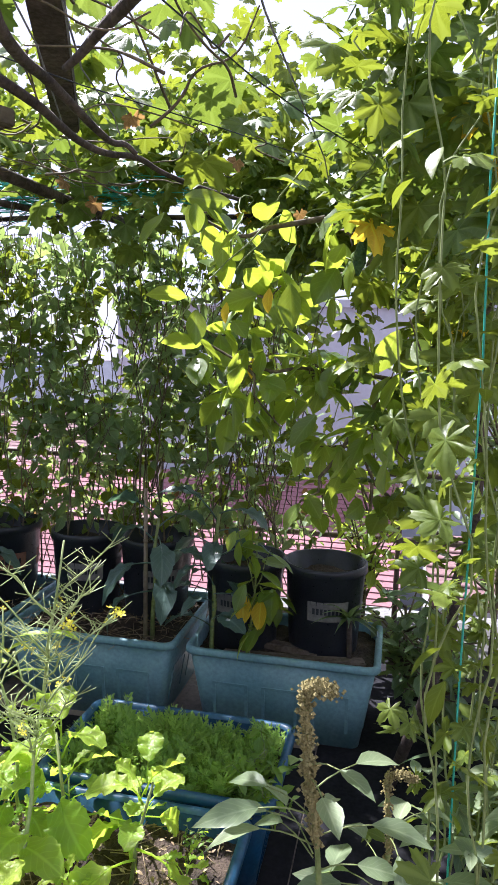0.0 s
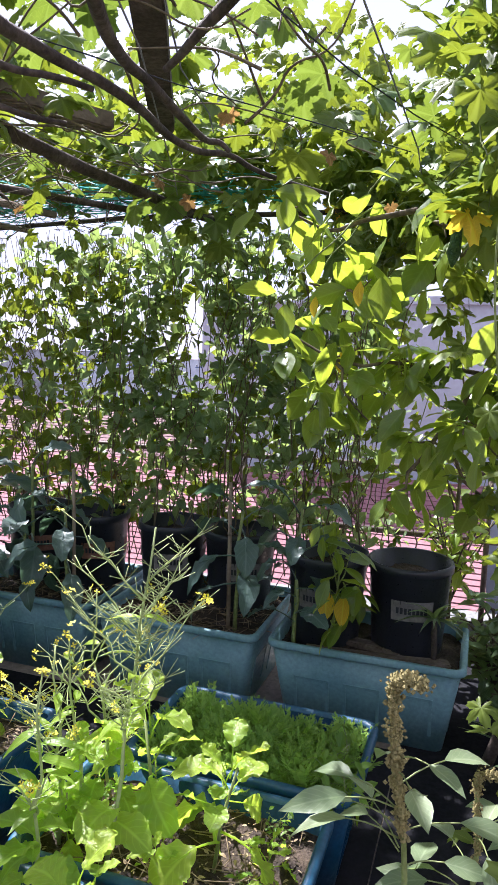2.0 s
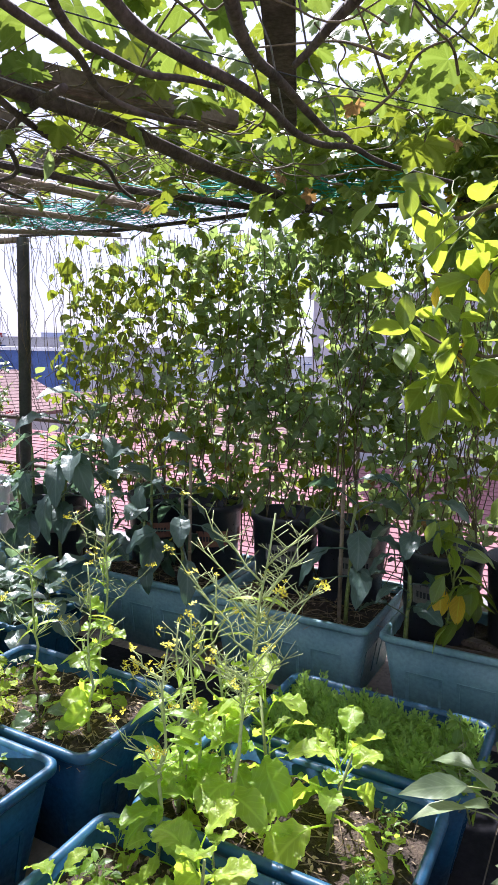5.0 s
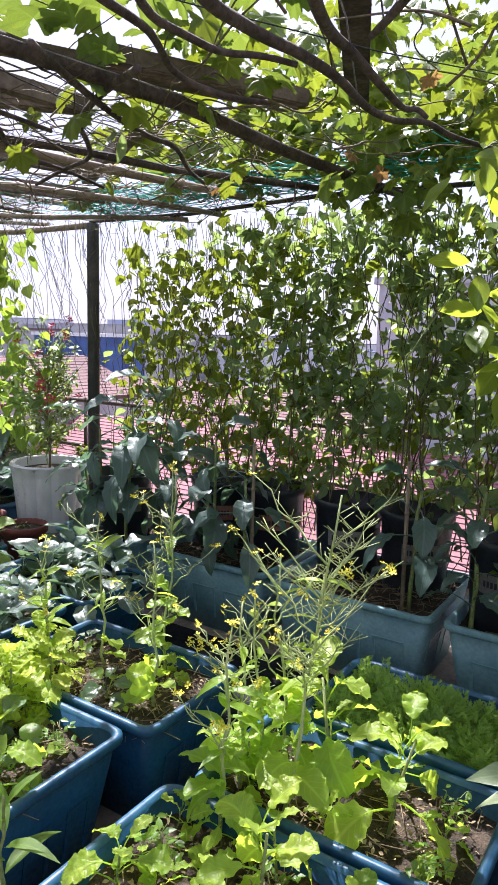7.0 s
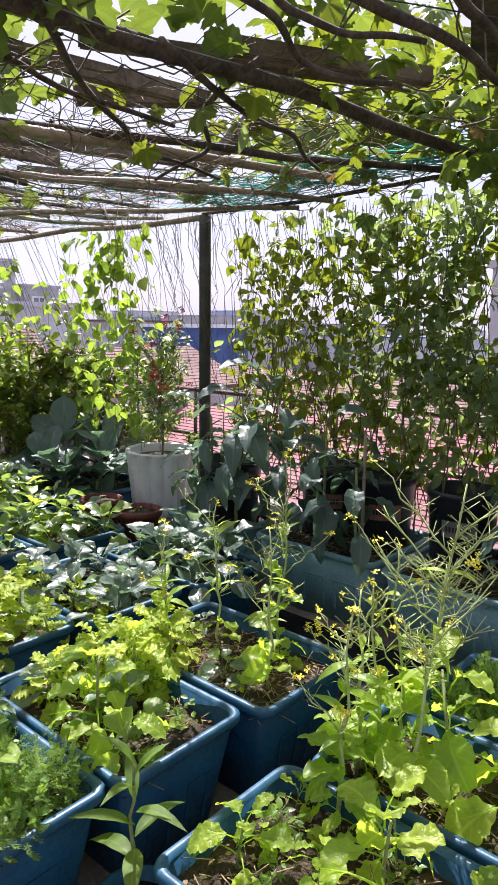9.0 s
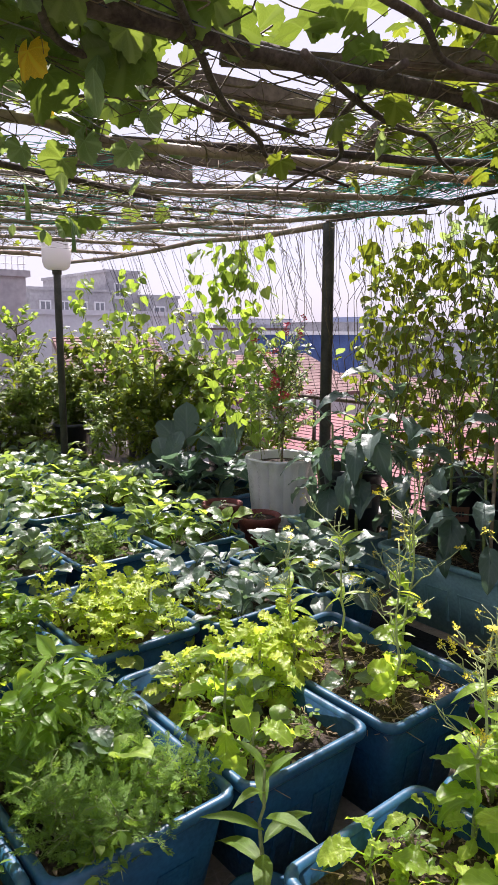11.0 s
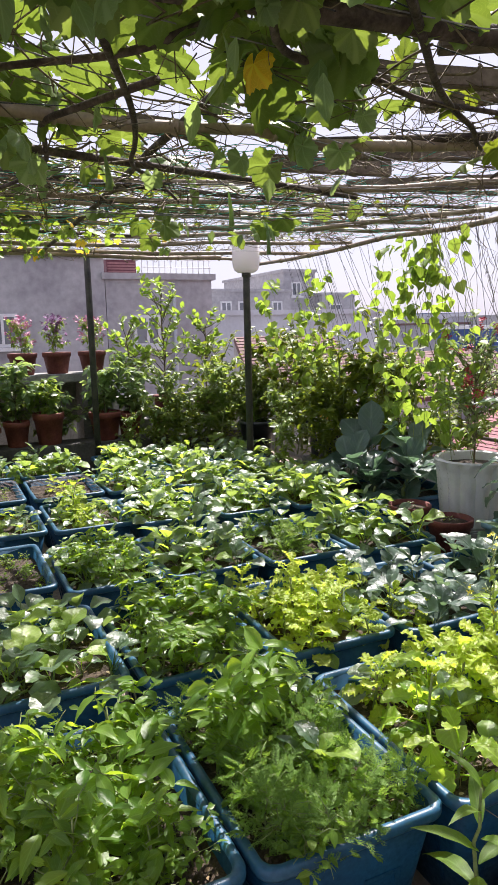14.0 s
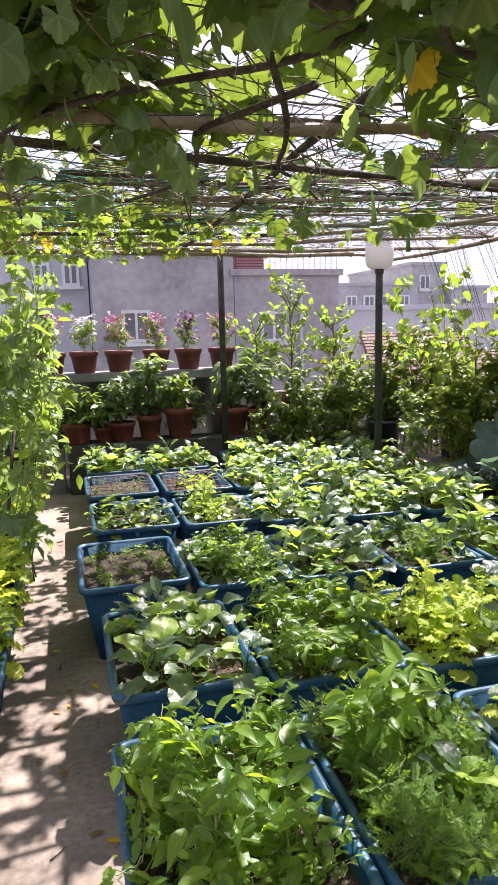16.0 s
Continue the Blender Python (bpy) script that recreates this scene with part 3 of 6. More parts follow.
T_KALE = [blade(w, 12, 3, 0.46, 0.3, d, 0.08, n, 0.06, 0.75, i) for i, (w, d, n) in enumerate(((0.48, 1.2, 3), (0.55, 0.9, 4), (0.44, 1.5, 4), (0.58, 1.1, 3)))]
T_COLLARD = [blade(w, 8, 3, 0.52, 0.28, d, 0.055, n, 0.06, 0.62, i) for i, (w, d, n) in enumerate(((0.72, 0.5, 2), (0.80, 0.8, 3), (0.66, 0.25, 2), (0.85, 1.0, 2)))]
T_LETTUCE = [blade(w, 30, 4, 0.64, 0.15, d, 0.10, n, 0.08, 0.45, i, 0.16) for i, (w, d, n) in enumerate(((0.85, 0.7, 4), (1.0, 1.2, 5), (0.7, 0.4, 4)))]
T_MUSTARD = [blade(w, 30, 4, 0.60, 0.3, d, 0.075, n, 0.04, 0.6, i, 0.045) for i, (w, d, n) in enumerate(((0.66, 0.9, 3), (0.78, 1.4, 4), (0.56, 0.5, 3), (0.74, 0.3, 3)))]


def aimed(p, azimuth, pitch, roll=0.0, size=1.0):
    """A pose with y pointing out at the azimuth and up by the pitch, in radians."""
    return Matrix.Translation(p) @ Matrix.Rotation(azimuth, 4, "Z") @ Matrix.Rotation(pitch, 4, "X") @ Matrix.Rotation(roll, 4, "Y") @ Matrix.Diagonal((size, size, size, 1))


def cloud(points, templates, sizes, rng, pitch=(-1.3, -0.2), roll=0.5):
    g = Mesher()
    for p in points:
        v, f, u = rng.choice(templates)
        g.add(v, f, aimed(p, rng.uniform(0, 2 * math.pi), rng.uniform(*pitch), rng.gauss(0, roll), rng.uniform(*sizes)), u)
    return g


def wavy(a, b, n, amp, rng, droop=0.0):
    a, b = Vector(a), Vector(b)
    out = []
    for i in range(n + 1):
        t = i / n
        k = 0 if i in (0, n) else 1
        out.append(a.lerp(b, t) + Vector((rng.gauss(0, amp), rng.gauss(0, amp), rng.gauss(0, amp))) * k - Vector((0, 0, droop * 4 * t * (1 - t))))
    return out


def smooth(pts, times=2):
    """Rounds a bent line off."""
    pts = [Vector(p) for p in pts]
    for _ in range(times):
        out = [pts[0]]
        for a, b in zip(pts, pts[1:]):
            out += [a.lerp(b, 0.25), a.lerp(b, 0.75)]
        pts = out + [pts[-1]]
    return pts


# ---- garden plants: prototypes that are copied into the tubs ----
LEAF_MESH = {}


def leaf_mesh(key, template, mat, stalk, size, bend=0.0):
    """One leaf with its stalk, as a shared mesh."""
    if key not in LEAF_MESH:
        g = Mesher()
        v, f, u = template
        c, s = math.cos(bend), math.sin(bend)
        g.add(np.stack([v[:, 0], v[:, 1] * c + v[:, 2] * s, v[:, 2] * c - v[:, 1] * s], 1) * size + np.array((0, stalk, 0)), f, None, u)
        e = Vector((0, c, -s)) * size
        o = Vector((0, stalk, 0))
        g.tube([(0, 0, 0.0), (0, stalk * 0.5, 0.004), o, o + e * 0.25 - Vector((0, 0, 0.003)), o + e * 0.5 - Vector((0, 0, 0.02 * size))], 0.035 * size ** 0.5 * 0.28, 0.0013, 5)
        LEAF_MESH[key] = g.mesh("leaf", mat)
    return LEAF_MESH[key]


def rosette(name, label, category, tmpl, mats, n, size, stalk, pitch, height, rng, key, stem_r=0.006, sides=5, bend=0.0, first=0.15, young=None, loose=1.0):
    ob = thing(name, label, category)
    g = Mesher()
    g.tube([(0, 0, -0.02), (rng.gauss(0, 0.005), rng.gauss(0, 0.005), height * 0.5), (rng.gauss(0, 0.01), rng.gauss(0, 0.01), height)], stem_r, stem_r * 0.6, sides)
    mpart("stem", g, M_TWIG, ob)
    for i in range(n):
        k = rng.randrange(len(tmpl))
        # young: material of every third leaf, with backlight put into its colour
        lm = young if young and i % 3 == 1 else mats
        mesh = leaf_mesh((key, k, lm.name), tmpl[k], lm, stalk, size, bend)
        t = i / max(1, n - 1)
        s = rng.uniform(0.75, 1.1) * (1 - 0.35 * t)
        mpart("leaf", mesh, lm, ob, m=aimed((0, 0, height * (first + (1 - first) * t)), i * 2.4 + rng.uniform(-0.3, 0.3), pitch[0] + (pitch[1] - pitch[0]) * t + rng.uniform(-0.2, 0.2) * loose, rng.gauss(0, 0.2) * loose, s))
    return ob


def bush(name, label, category, tmpl, mat, h, spread, n_branch, n_leaf, sizes, rng, stem=M_TWIG, r0=0.006, clump=0.5, pitch=(-0.7, 0.5)):
    """A branching plant: stem, twigs and the foliage on them."""
    ob = thing(name, label, category)
    st, tw, lf = Mesher(), Mesher(), Mesher()
    trunk = wavy((0, 0, -0.02), (rng.gauss(0, 0.02), rng.gauss(0, 0.02), h * 0.8), 4, 0.006, rng)
    st.tube(trunk, r0, r0 * 0.5, 6)
    tips = []
    for i in range(n_branch):
        t = rng.uniform(0.2, 1.0)
        p = trunk[0].lerp(trunk[-1], t)
        a = i * 2.4 + rng.uniform(-0.5, 0.5)
        d = spread * rng.uniform(0.5, 1.0) * (1.1 - 0.4 * t)
        q = p + Vector((math.cos(a) * d, math.sin(a) * d, rng.uniform(0.05, 0.3) * h))
        pts = wavy(p, q, 3, 0.006, rng)
        tw.tube(pts, r0 * 0.5, r0 * 0.2, 4)
        tips.append(pts)
    for i in range(n_leaf):
        pts = rng.choice(tips)
        k = rng.random() ** clump * (len(pts) - 1)
        j = min(int(k), len(pts) - 2)
        p = pts[j].lerp(pts[j + 1], k - j) + Vector((rng.gauss(0, 0.008), rng.gauss(0, 0.008), rng.gauss(0, 0.008)))
        v, f, u = rng.choice(tmpl)
        lf.add(v, f, aimed(p, rng.uniform(0, 6.283), rng.uniform(*pitch), rng.gauss(0, 0.35), rng.uniform(*sizes)), u)
    mpart("stem", st, stem, ob)
    mpart("twig", tw, stem, ob, kind="stuff")
    mpart("foliage", lf, mat, ob)
    return ob


class Kind:
    """A set of prototypes: the first use places the prototype, later ones place copies."""

    def __init__(self, make, count, group):
        self.protos = [make(random.Random(100 + i), i) for i in range(count)]
        self.used = [False] * count
        self.group = group
        for p in self.protos:
            p["group"] = group

    def place(self, x, y, z, rng, s=(0.8, 1.15), tilt=0.12):
        i = rng.randrange(len(self.protos))
        if not all(self.used):
            i = self.used.index(False)
        k = rng.uniform(*s)
        m = Matrix.LocRotScale((x, y, z), Euler((rng.gauss(0, tilt), rng.gauss(0, tilt), rng.uniform(0, 6.283))), (k, k, k * rng.uniform(0.92, 1.08)))
        if not self.used[i]:
            self.used[i] = True
            self.protos[i].matrix_basis = m
            return self.protos[i]
        return copy_thing(self.protos[i], m)


COLLARD = Kind(lambda r, i: rosette("collard_plant", "broad dark green collard plant with waxy leaves", "leaf vegetable", T_COLLARD, L_COLLARD, 9, 0.168, 0.14, (0.55, 1.3), 0.10, r, "collard", bend=0.45, young=L_COLLARD_BACKLIT, loose=2.0), 4, "collard plants in tubs")
SMALLCOL = Kind(lambda r, i: rosette("young_collard", "young blue-green cabbage seedling in a tub", "leaf vegetable", T_COLLARD, L_COLLARD, 7, 0.105, 0.08, (0.5, 1.3), 0.05, r, "smallcol", 0.004, bend=0.55, young=L_COLLARD_BACKLIT, loose=2.0), 3, "young collards in tubs")
BLUECOL = Kind(lambda r, i: rosette("cabbage_plant", "blue-green cabbage plant with waxy leaves in a tub", "leaf vegetable", T_COLLARD, L_BLUECOL, 9, 0.16, 0.12, (0.35, 1.3), 0.09, r, "bluecol", bend=0.5, loose=2.0), 3, "cabbage plants in tubs")
LETTUCE = Kind(lambda r, i: rosette("lettuce", "yellow-green frilly bolting lettuce in a tub", "leaf vegetable", T_LETTUCE, L_LETTUCE, 14, 0.125, 0.045, (-0.15, 1.2), 0.20, r, "lettuce", 0.008, bend=0.2), 4, "lettuces in tubs")
MUSTARD = Kind(lambda r, i: rosette("mustard_plant", "bright green mustard plant with crinkled leaves", "leaf vegetable", T_MUSTARD, L_MUSTARD, 8, 0.152, 0.08, (0.0, 1.2), (0.13, 0.24, 0.17, 0.29)[i], r, "mustard", 0.006, bend=0.45, first=0.3, loose=1.6), 4, "mustard plants in tubs")
PEPPER = Kind(lambda r, i: bush("pepper_plant", "leafy bright green pepper plant in a tub", "vegetable plant", T_PEPPER, L_PEPPER, 0.38, 0.16, 17, 74, (0.05, 0.125), r, clump=0.3, pitch=(-0.55, 0.35)), 4, "pepper plants in tubs")
WEED = Kind(lambda r, i: bush("herb_plant", "small soft green herb in a tub", "herb", T_SMALL + T_PARSLEY[:1], L_PEPPER, 0.14, 0.09, 9, 48, (0.019, 0.041), r, r0=0.003), 3, "small herbs in tubs")
DILLP = Kind(lambda r, i: bush("dill_plant", "feathery green dill plant in a tub", "herb", T_FEATHER + T_PARSLEY[:2], L_DILLDARK, 0.18, 0.11, 14, 90, (0.035, 0.07), r, r0=0.003, pitch=(-0.2, 1.0)), 3, "dill plants in tubs")
BIGCOL = Kind(lambda r, i: rosette("large_collard", "large grey-green collard with broad waxy leaves", "leaf vegetable", T_COLLARD, L_KALE, 11, 0.23, 0.13, (0.35, 1.35), 0.10, r, "bigcol", 0.012, bend=0.35), 2, "large collards by the white pot")
TOMATO = Kind(lambda r, i: bush("tomato_bush", "dense dark green bush by the parapet", "bush", T_OVATE, L_HEDGE, 0.75, 0.26, 26, 460, (0.037, 0.08), r, r0=0.01, clump=0.7), 3, "bushes by the parapet")
TOMATO_PALE = Kind(lambda r, i: bush("leafy_bush", "fresh green leafy bush by the parapet", "bush", T_OVATE + T_PALM[:1], L_BRIGHT, 0.85, 0.28, 28, 450, (0.037, 0.08), r, r0=0.009, clump=0.7), 3, "leafy bushes by the parapet")


# ---- what grows in the tubs ----
rng = random.Random(7)
SOILZ = RIM - 0.06


def plant(kind, b, nx, ny, s=(0.8, 1.15), skip=0.0, jit=0.035, z=SOILZ, edge=0.04):
    x0, x1, y0, y1 = b
    for i in range(nx):
        for j in range(ny):
            if rng.random() < skip:
                continue
            x = x0 + edge + (x1 - x0 - 2 * edge) * (i + 0.5) / nx + rng.gauss(0, jit)
            y = y0 + edge + (y1 - y0 - 2 * edge) * (j + 0.5) / ny + rng.gauss(0, jit)
            kind.place(min(x1 - edge * 0.8, max(x0 + edge * 0.8, x)), min(y1 - edge * 0.8, max(y0 + edge * 0.8, y)), z, rng, s)


T = TUBS
plant(PEPPER, (-0.24, 0.06, 1.25, 1.92), 1, 5, (0.6, 0.8), 0.0); plant(PEPPER, (0.0, 0.28, 1.25, 1.92), 1, 4, (0.8, 1.05)); plant(WEED, T[0], 5, 7, (0.7, 1.2)); plant(SMALLCOL, T[0], 2, 3, (0.6, 0.9))
plant(DILLP, T[1], 4, 6, (0.7, 1.0)); plant(WEED, T[1], 4, 6, (0.7, 1.2)); plant(MUSTARD, T[1], 1, 2, (0.5, 0.75)); plant(SMALLCOL, T[1], 1, 3, (0.8, 1.2)); plant(COLLARD, (0.45, 0.74, 1.3, 1.85), 1, 2, (0.6, 0.75)); plant(PEPPER, (0.4, 0.7, 1.5, 1.9), 1, 2, (1.15, 1.3)); plant(PEPPER, (0.30, 0.50, 1.3, 1.9), 1, 1, (0.9, 1.1))
plant(LETTUCE, (0.92, 1.20, 1.4, 1.88), 1, 3, (0.75, 1.05)); plant(LETTUCE, (0.77, 1.0, 1.55, 1.88), 1, 1, (0.7, 0.9)); plant(MUSTARD, T[2], 2, 3, (0.7, 0.9), 0.2); plant(COLLARD, T[2], 1, 2, (0.6, 0.75)); plant(SMALLCOL, T[2], 1, 3, (0.9, 1.2)); plant(WEED, T[2], 2, 3)
plant(MUSTARD, T[3], 2, 2, (0.5, 0.7)); plant(SMALLCOL, T[3], 2, 3, (0.8, 1.2), 0.3); plant(LETTUCE, (1.22, 1.45, 1.5, 1.84), 1, 2, (0.8, 1.0))
plant(COLLARD, T[4], 3, 4, (0.9, 1.1)); plant(SMALLCOL, T[4], 2, 3)
plant(PEPPER, T[5], 3, 4, (0.85, 1.02)); plant(COLLARD, T[5], 2, 3, (0.8, 0.95)); plant(WEED, T[5], 3, 4)
plant(LETTUCE, T[6], 3, 4, (0.72, 0.95)); plant(SMALLCOL, T[6], 2, 3, (0.9, 1.3)); plant(LETTUCE, (1.24, 1.45, 1.98, 2.64), 1, 3, (0.65, 0.9)); plant(BLUECOL, T[7], 3, 4, (0.8, 1.0)); plant(BLUECOL, T[8], 3, 4, (0.9, 1.1))
plant(WEED, T[9], 6, 8, (0.3, 0.55), 0.2)
plant(PEPPER, T[10], 2, 3, (0.6, 0.85)); plant(SMALLCOL, T[10], 3, 4, (1.0, 1.4)); plant(COLLARD, T[10], 2, 3, (0.8, 1.0)); plant(WEED, T[10], 3, 4)
plant(COLLARD, T[11], 3, 4, (0.9, 1.2)); plant(DILLP, T[12], 3, 3, (0.7, 1.0), 0.2); plant(COLLARD, T[12], 2, 3, (0.75, 0.95)); plant(COLLARD, T[13], 3, 4, (1.0, 1.25))
plant(SMALLCOL, T[14], 3, 5, (1.0, 1.3)); plant(SMALLCOL, T[15], 3, 4, (1.1, 1.5)); plant(LETTUCE, T[15], 1, 3, (0.6, 0.9)); plant(MUSTARD, T[15], 1, 2, (0.7, 0.9))
plant(COLLARD, T[16], 3, 4, (0.9, 1.2)); plant(PEPPER, T[16], 1, 3, (0.6, 0.8)); plant(COLLARD, T[17], 3, 4, (1.0, 1.2)); plant(MUSTARD, T[17], 1, 2, (0.8, 1.0)); plant(COLLARD, T[18], 3, 4, (1.1, 1.4))
plant(WEED, T[19], 4, 5, (0.3, 0.45), 0.4)
plant(LETTUCE, T[20], 1, 2, (0.5, 0.7)); plant(COLLARD, T[21], 3, 4, (0.8, 1.1)); plant(MUSTARD, T[21], 1, 2, (0.7, 0.9)); plant(COLLARD, T[22], 3, 4, (1.0, 1.3))
for q in T[23:]:
    plant(COLLARD, q, 3, 4, (0.95, 1.2)); plant(PEPPER, q, 1, 1, (0.6, 0.8))
# the tubs before the fence
M1B, M2B, CB = (0.66, 1.11, 0.30, 1.00), (1.13, 1.53, 0.28, 0.96), (1.56, 1.98, 0.24, 0.90)
for x, y, s in ((1.04, 0.92, 0.72), (1.05, 0.66, 0.8), (0.92, 0.62, 0.95), (0.82, 0.90, 0.75), (1.0, 0.46, 0.85), (0.80, 0.68, 0.85), (0.93, 0.78, 0.75)):
    MUSTARD.place(x, y, SOILZ, rng, (s, s * 1.1))
for x, y in ((1.05, 0.80), (0.90, 0.90), (0.86, 0.72)):
    MUSTARD.place(x, y, SOILZ, rng, (0.45, 0.6))
plant(WEED, M1B, 2, 3, (0.5, 0.8), 0.3)
for x, y, s in ((1.25, 0.86, 0.85), (1.38, 0.86, 0.85), (1.34, 0.68, 1.0), (1.24, 0.62, 0.8), (1.29, 0.51, 0.95), (1.30, 0.39, 0.95), (1.43, 0.54, 0.7), (1.46, 0.74, 0.75)):
    MUSTARD.place(x, y, SOILZ, rng, (s, s * 1.1))
plant(WEED, M2B, 2, 3, (0.5, 0.9), 0.4)

plant(WEED, (1.56, 1.76, 0.22, 0.42), 2, 2, (0.8, 1.1))
# a lone tall weed in the gap between the rows
ob = thing("tall_weed", "lone tall weed with long drooping leaves", "plant", pose(0.70, 1.08, 0.17))
sp = thing("small_blue_pot", "small round blue plastic pot between the tubs", "plant pot", pose(0.70, 1.08, 0.0))
mpart("body", lathe([(0.06, 0), (0.085, 0.19), (0.092, 0.19), (0.092, 0.205), (0.082, 0.205), (0.07, 0.12)], 24), M_TUB, sp)
mpart("soil", lathe([(0.08, 0.175), (0.0, 0.18)], 16), M_SOIL, sp)
g, lf = Mesher(), Mesher()
wr = random.Random(44)
l = wavy((0, 0, 0), (0.01, 0.01, 0.34), 8, 0.006, wr)
g.tube(l, 0.006, 0.003, 6)
mpart("stem", g, M_TWIG, ob)
for i in range(9):
    t = 0.35 + 0.65 * i / 8
    v, f, u = T_LONG[i % 2]
    k = Mesher()
    k.add(v, f, None, u)
    mpart("leaf", k, L_PEPPER, ob, m=aimed(l[0].lerp(l[-1], t), i * 2.4, -0.1 + 1.2 * t, 0, 0.22 - 0.13 * t))

# carrots: a carpet of finely cut tops
ob = thing("carrot_bed", "dense low carpet of feathery green carrot tops", "vegetable bed", kind="stuff")
g = Mesher()
for i in range(1600):
    x, y = rng.uniform(CB[0] + 0.05, CB[1] - 0.05), rng.uniform(CB[2] + 0.05, CB[3] - 0.05)
    v, f, u = rng.choice(T_PARSLEY)
    h = 0.07 + 0.06 * noise.noise((x * 9, y * 9, 0))
    g.add(v, f, aimed((x, y, SOILZ), rng.uniform(0, 6.28), rng.uniform(0.1, 1.3), rng.gauss(0, 0.4), h * rng.uniform(0.7, 1.4)))
mpart("foliage", g, L_DILL, ob, kind="stuff")


# flowering mustard: tall stalks with pods and yellow flowers
def flower(g, p, r, rng):
    a0 = rng.uniform(0, 6.28)
    tilt = Euler((rng.gauss(0, 0.5), rng.gauss(0, 0.5), a0)).to_matrix()
    for k in range(4):
        a = k * math.pi / 2
        vs = [tilt @ Vector(q) for q in ((0, 0, 0), (math.cos(a - 0.45) * r, math.sin(a - 0.45) * r, r * 0.3), (math.cos(a) * r * 1.25, math.sin(a) * r * 1.25, r * 0.25), (math.cos(a + 0.45) * r, math.sin(a + 0.45) * r, r * 0.3))]
        g.add([Vector(p) + q for q in vs], [(0, 1, 2, 3)])


def bolting(x, y, h, nbranch, rng, pods=True, lean=(0, 0)):
    ob = thing("flowering_mustard", "tall bolting mustard stalk with seed pods and yellow flowers", "vegetable plant", pose(x, y, SOILZ), "flowering mustard stalks")
    st, pd, fl, lf = Mesher(), Mesher(), Mesher(), Mesher()
    main = wavy((0, 0, 0), (lean[0], lean[1], h), 7, 0.008, rng)
    st.tube(main, 0.0055, 0.002, 6)
    stalks = [main[3:]]
    for i in range(nbranch):
        t = rng.uniform(0.35, 0.85)
        p = main[0].lerp(main[-1], t)
        a, ln = rng.uniform(0, 6.28), h * rng.uniform(0.22, 0.45)
        q = p + Vector((math.cos(a) * ln * 0.6, math.sin(a) * ln * 0.6, ln * 0.65))
        s = wavy(p, q, 5, 0.006, rng)
        br = Mesher()
        br.tube(s, 0.0026, 0.0011, 4)
        mpart("branch", br, M_POD, ob)
        stalks.append(s)
    for s in stalks:
        for i in range(20 if pods else 7):
            k = rng.random() * (len(s) - 1.3)
            j = int(k)
            p = s[j].lerp(s[j + 1], k - j)
            a, up = rng.uniform(0, 6.28), rng.uniform(0.3, 1.0)
            q = p + Vector((math.cos(a), math.sin(a), up)) * rng.uniform(0.03, 0.055)
            pd.tube([p, p.lerp(q, 0.35), p.lerp(q, 0.8), q], 0.0008, 0.0009, 4)
        for i in range(rng.choice((0, 0, 3, 6)) if pods else rng.choice((3, 5, 8))):
            flower(fl, s[-1] + Vector((rng.gauss(0, 0.009), rng.gauss(0, 0.009), rng.gauss(0, 0.008))), rng.uniform(0.005, 0.008), rng)
    for i in range(14):
        t = rng.uniform(0.08, 0.85)
        v, f, u = rng.choice(T_LANCE if t > 0.4 else T_MUSTARD)
        lf.add(v, f, aimed(main[0].lerp(main[-1], t), rng.uniform(0, 6.28), rng.uniform(-0.2, 0.9), rng.gauss(0, 0.3), rng.uniform(0.06, 0.10) if t > 0.4 else rng.uniform(0.08, 0.12)), u)
    mpart("stem", st, M_POD, ob)
    mpart("pod", pd, M_POD, ob, "thin green seed pods", kind="stuff")
    mpart("blossom", fl, M_YFLOWER, ob, "small yellow flowers", False, kind="stuff")
    mpart("foliage", lf, L_MUSTARD, ob)


bolting(1.30, 0.84, 0.50, 5, random.Random(13), False, (0.0, 0.05))
bolting(1.20, 0.735, 0.77, 16, random.Random(1), True, (0.11, -0.06))
bolting(1.07, 0.82, 0.50, 6, random.Random(9), False, (0.03, 0.0))
bolting(1.44, 0.86, 0.56, 6, random.Random(2), False, (-0.02, 0.03))
bolting(1.24, 0.88, 0.48, 5, random.Random(3), False, (0.02, 0.02))
bolting(1.40, 1.30, 0.50, 6, random.Random(4), False, (0.02, 0.02))
bolting(1.50, 1.60, 0.52, 5, random.Random(5), False, (0.0, 0.02))
bolting(1.62, 1.44, 0.68, 6, random.Random(6), False, (0.02, -0.02))
bolting(1.36, 1.72, 0.42, 4, random.Random(8), False, (0.0, 0.0))


# ---- the pergola ----


def pole(name, label, category, pts, r0, r1, mat, group, sides=8, knots=0):
    ob = thing(name, label, category, group=group)
    g = Mesher()
    g.tube(pts, r0, r1, sides)
    mpart("shaft", g, mat, ob)
    if knots:
        a, b = Vector(pts[0]), Vector(pts[-1])
        d = (b - a).normalized()
        for i in range(1, knots):
            k = Mesher()
            p = a.lerp(b, i / knots)
            j = i / knots * (len(pts) - 1)
            q = Vector(pts[int(j)]).lerp(Vector(pts[min(int(j) + 1, len(pts) - 1)]), j - int(j))
            k.tube([q - d * 0.006, q + d * 0.006], r0 * 1.13, r0 * 1.13, sides)
            mpart("node", k, mat, ob)
    return ob


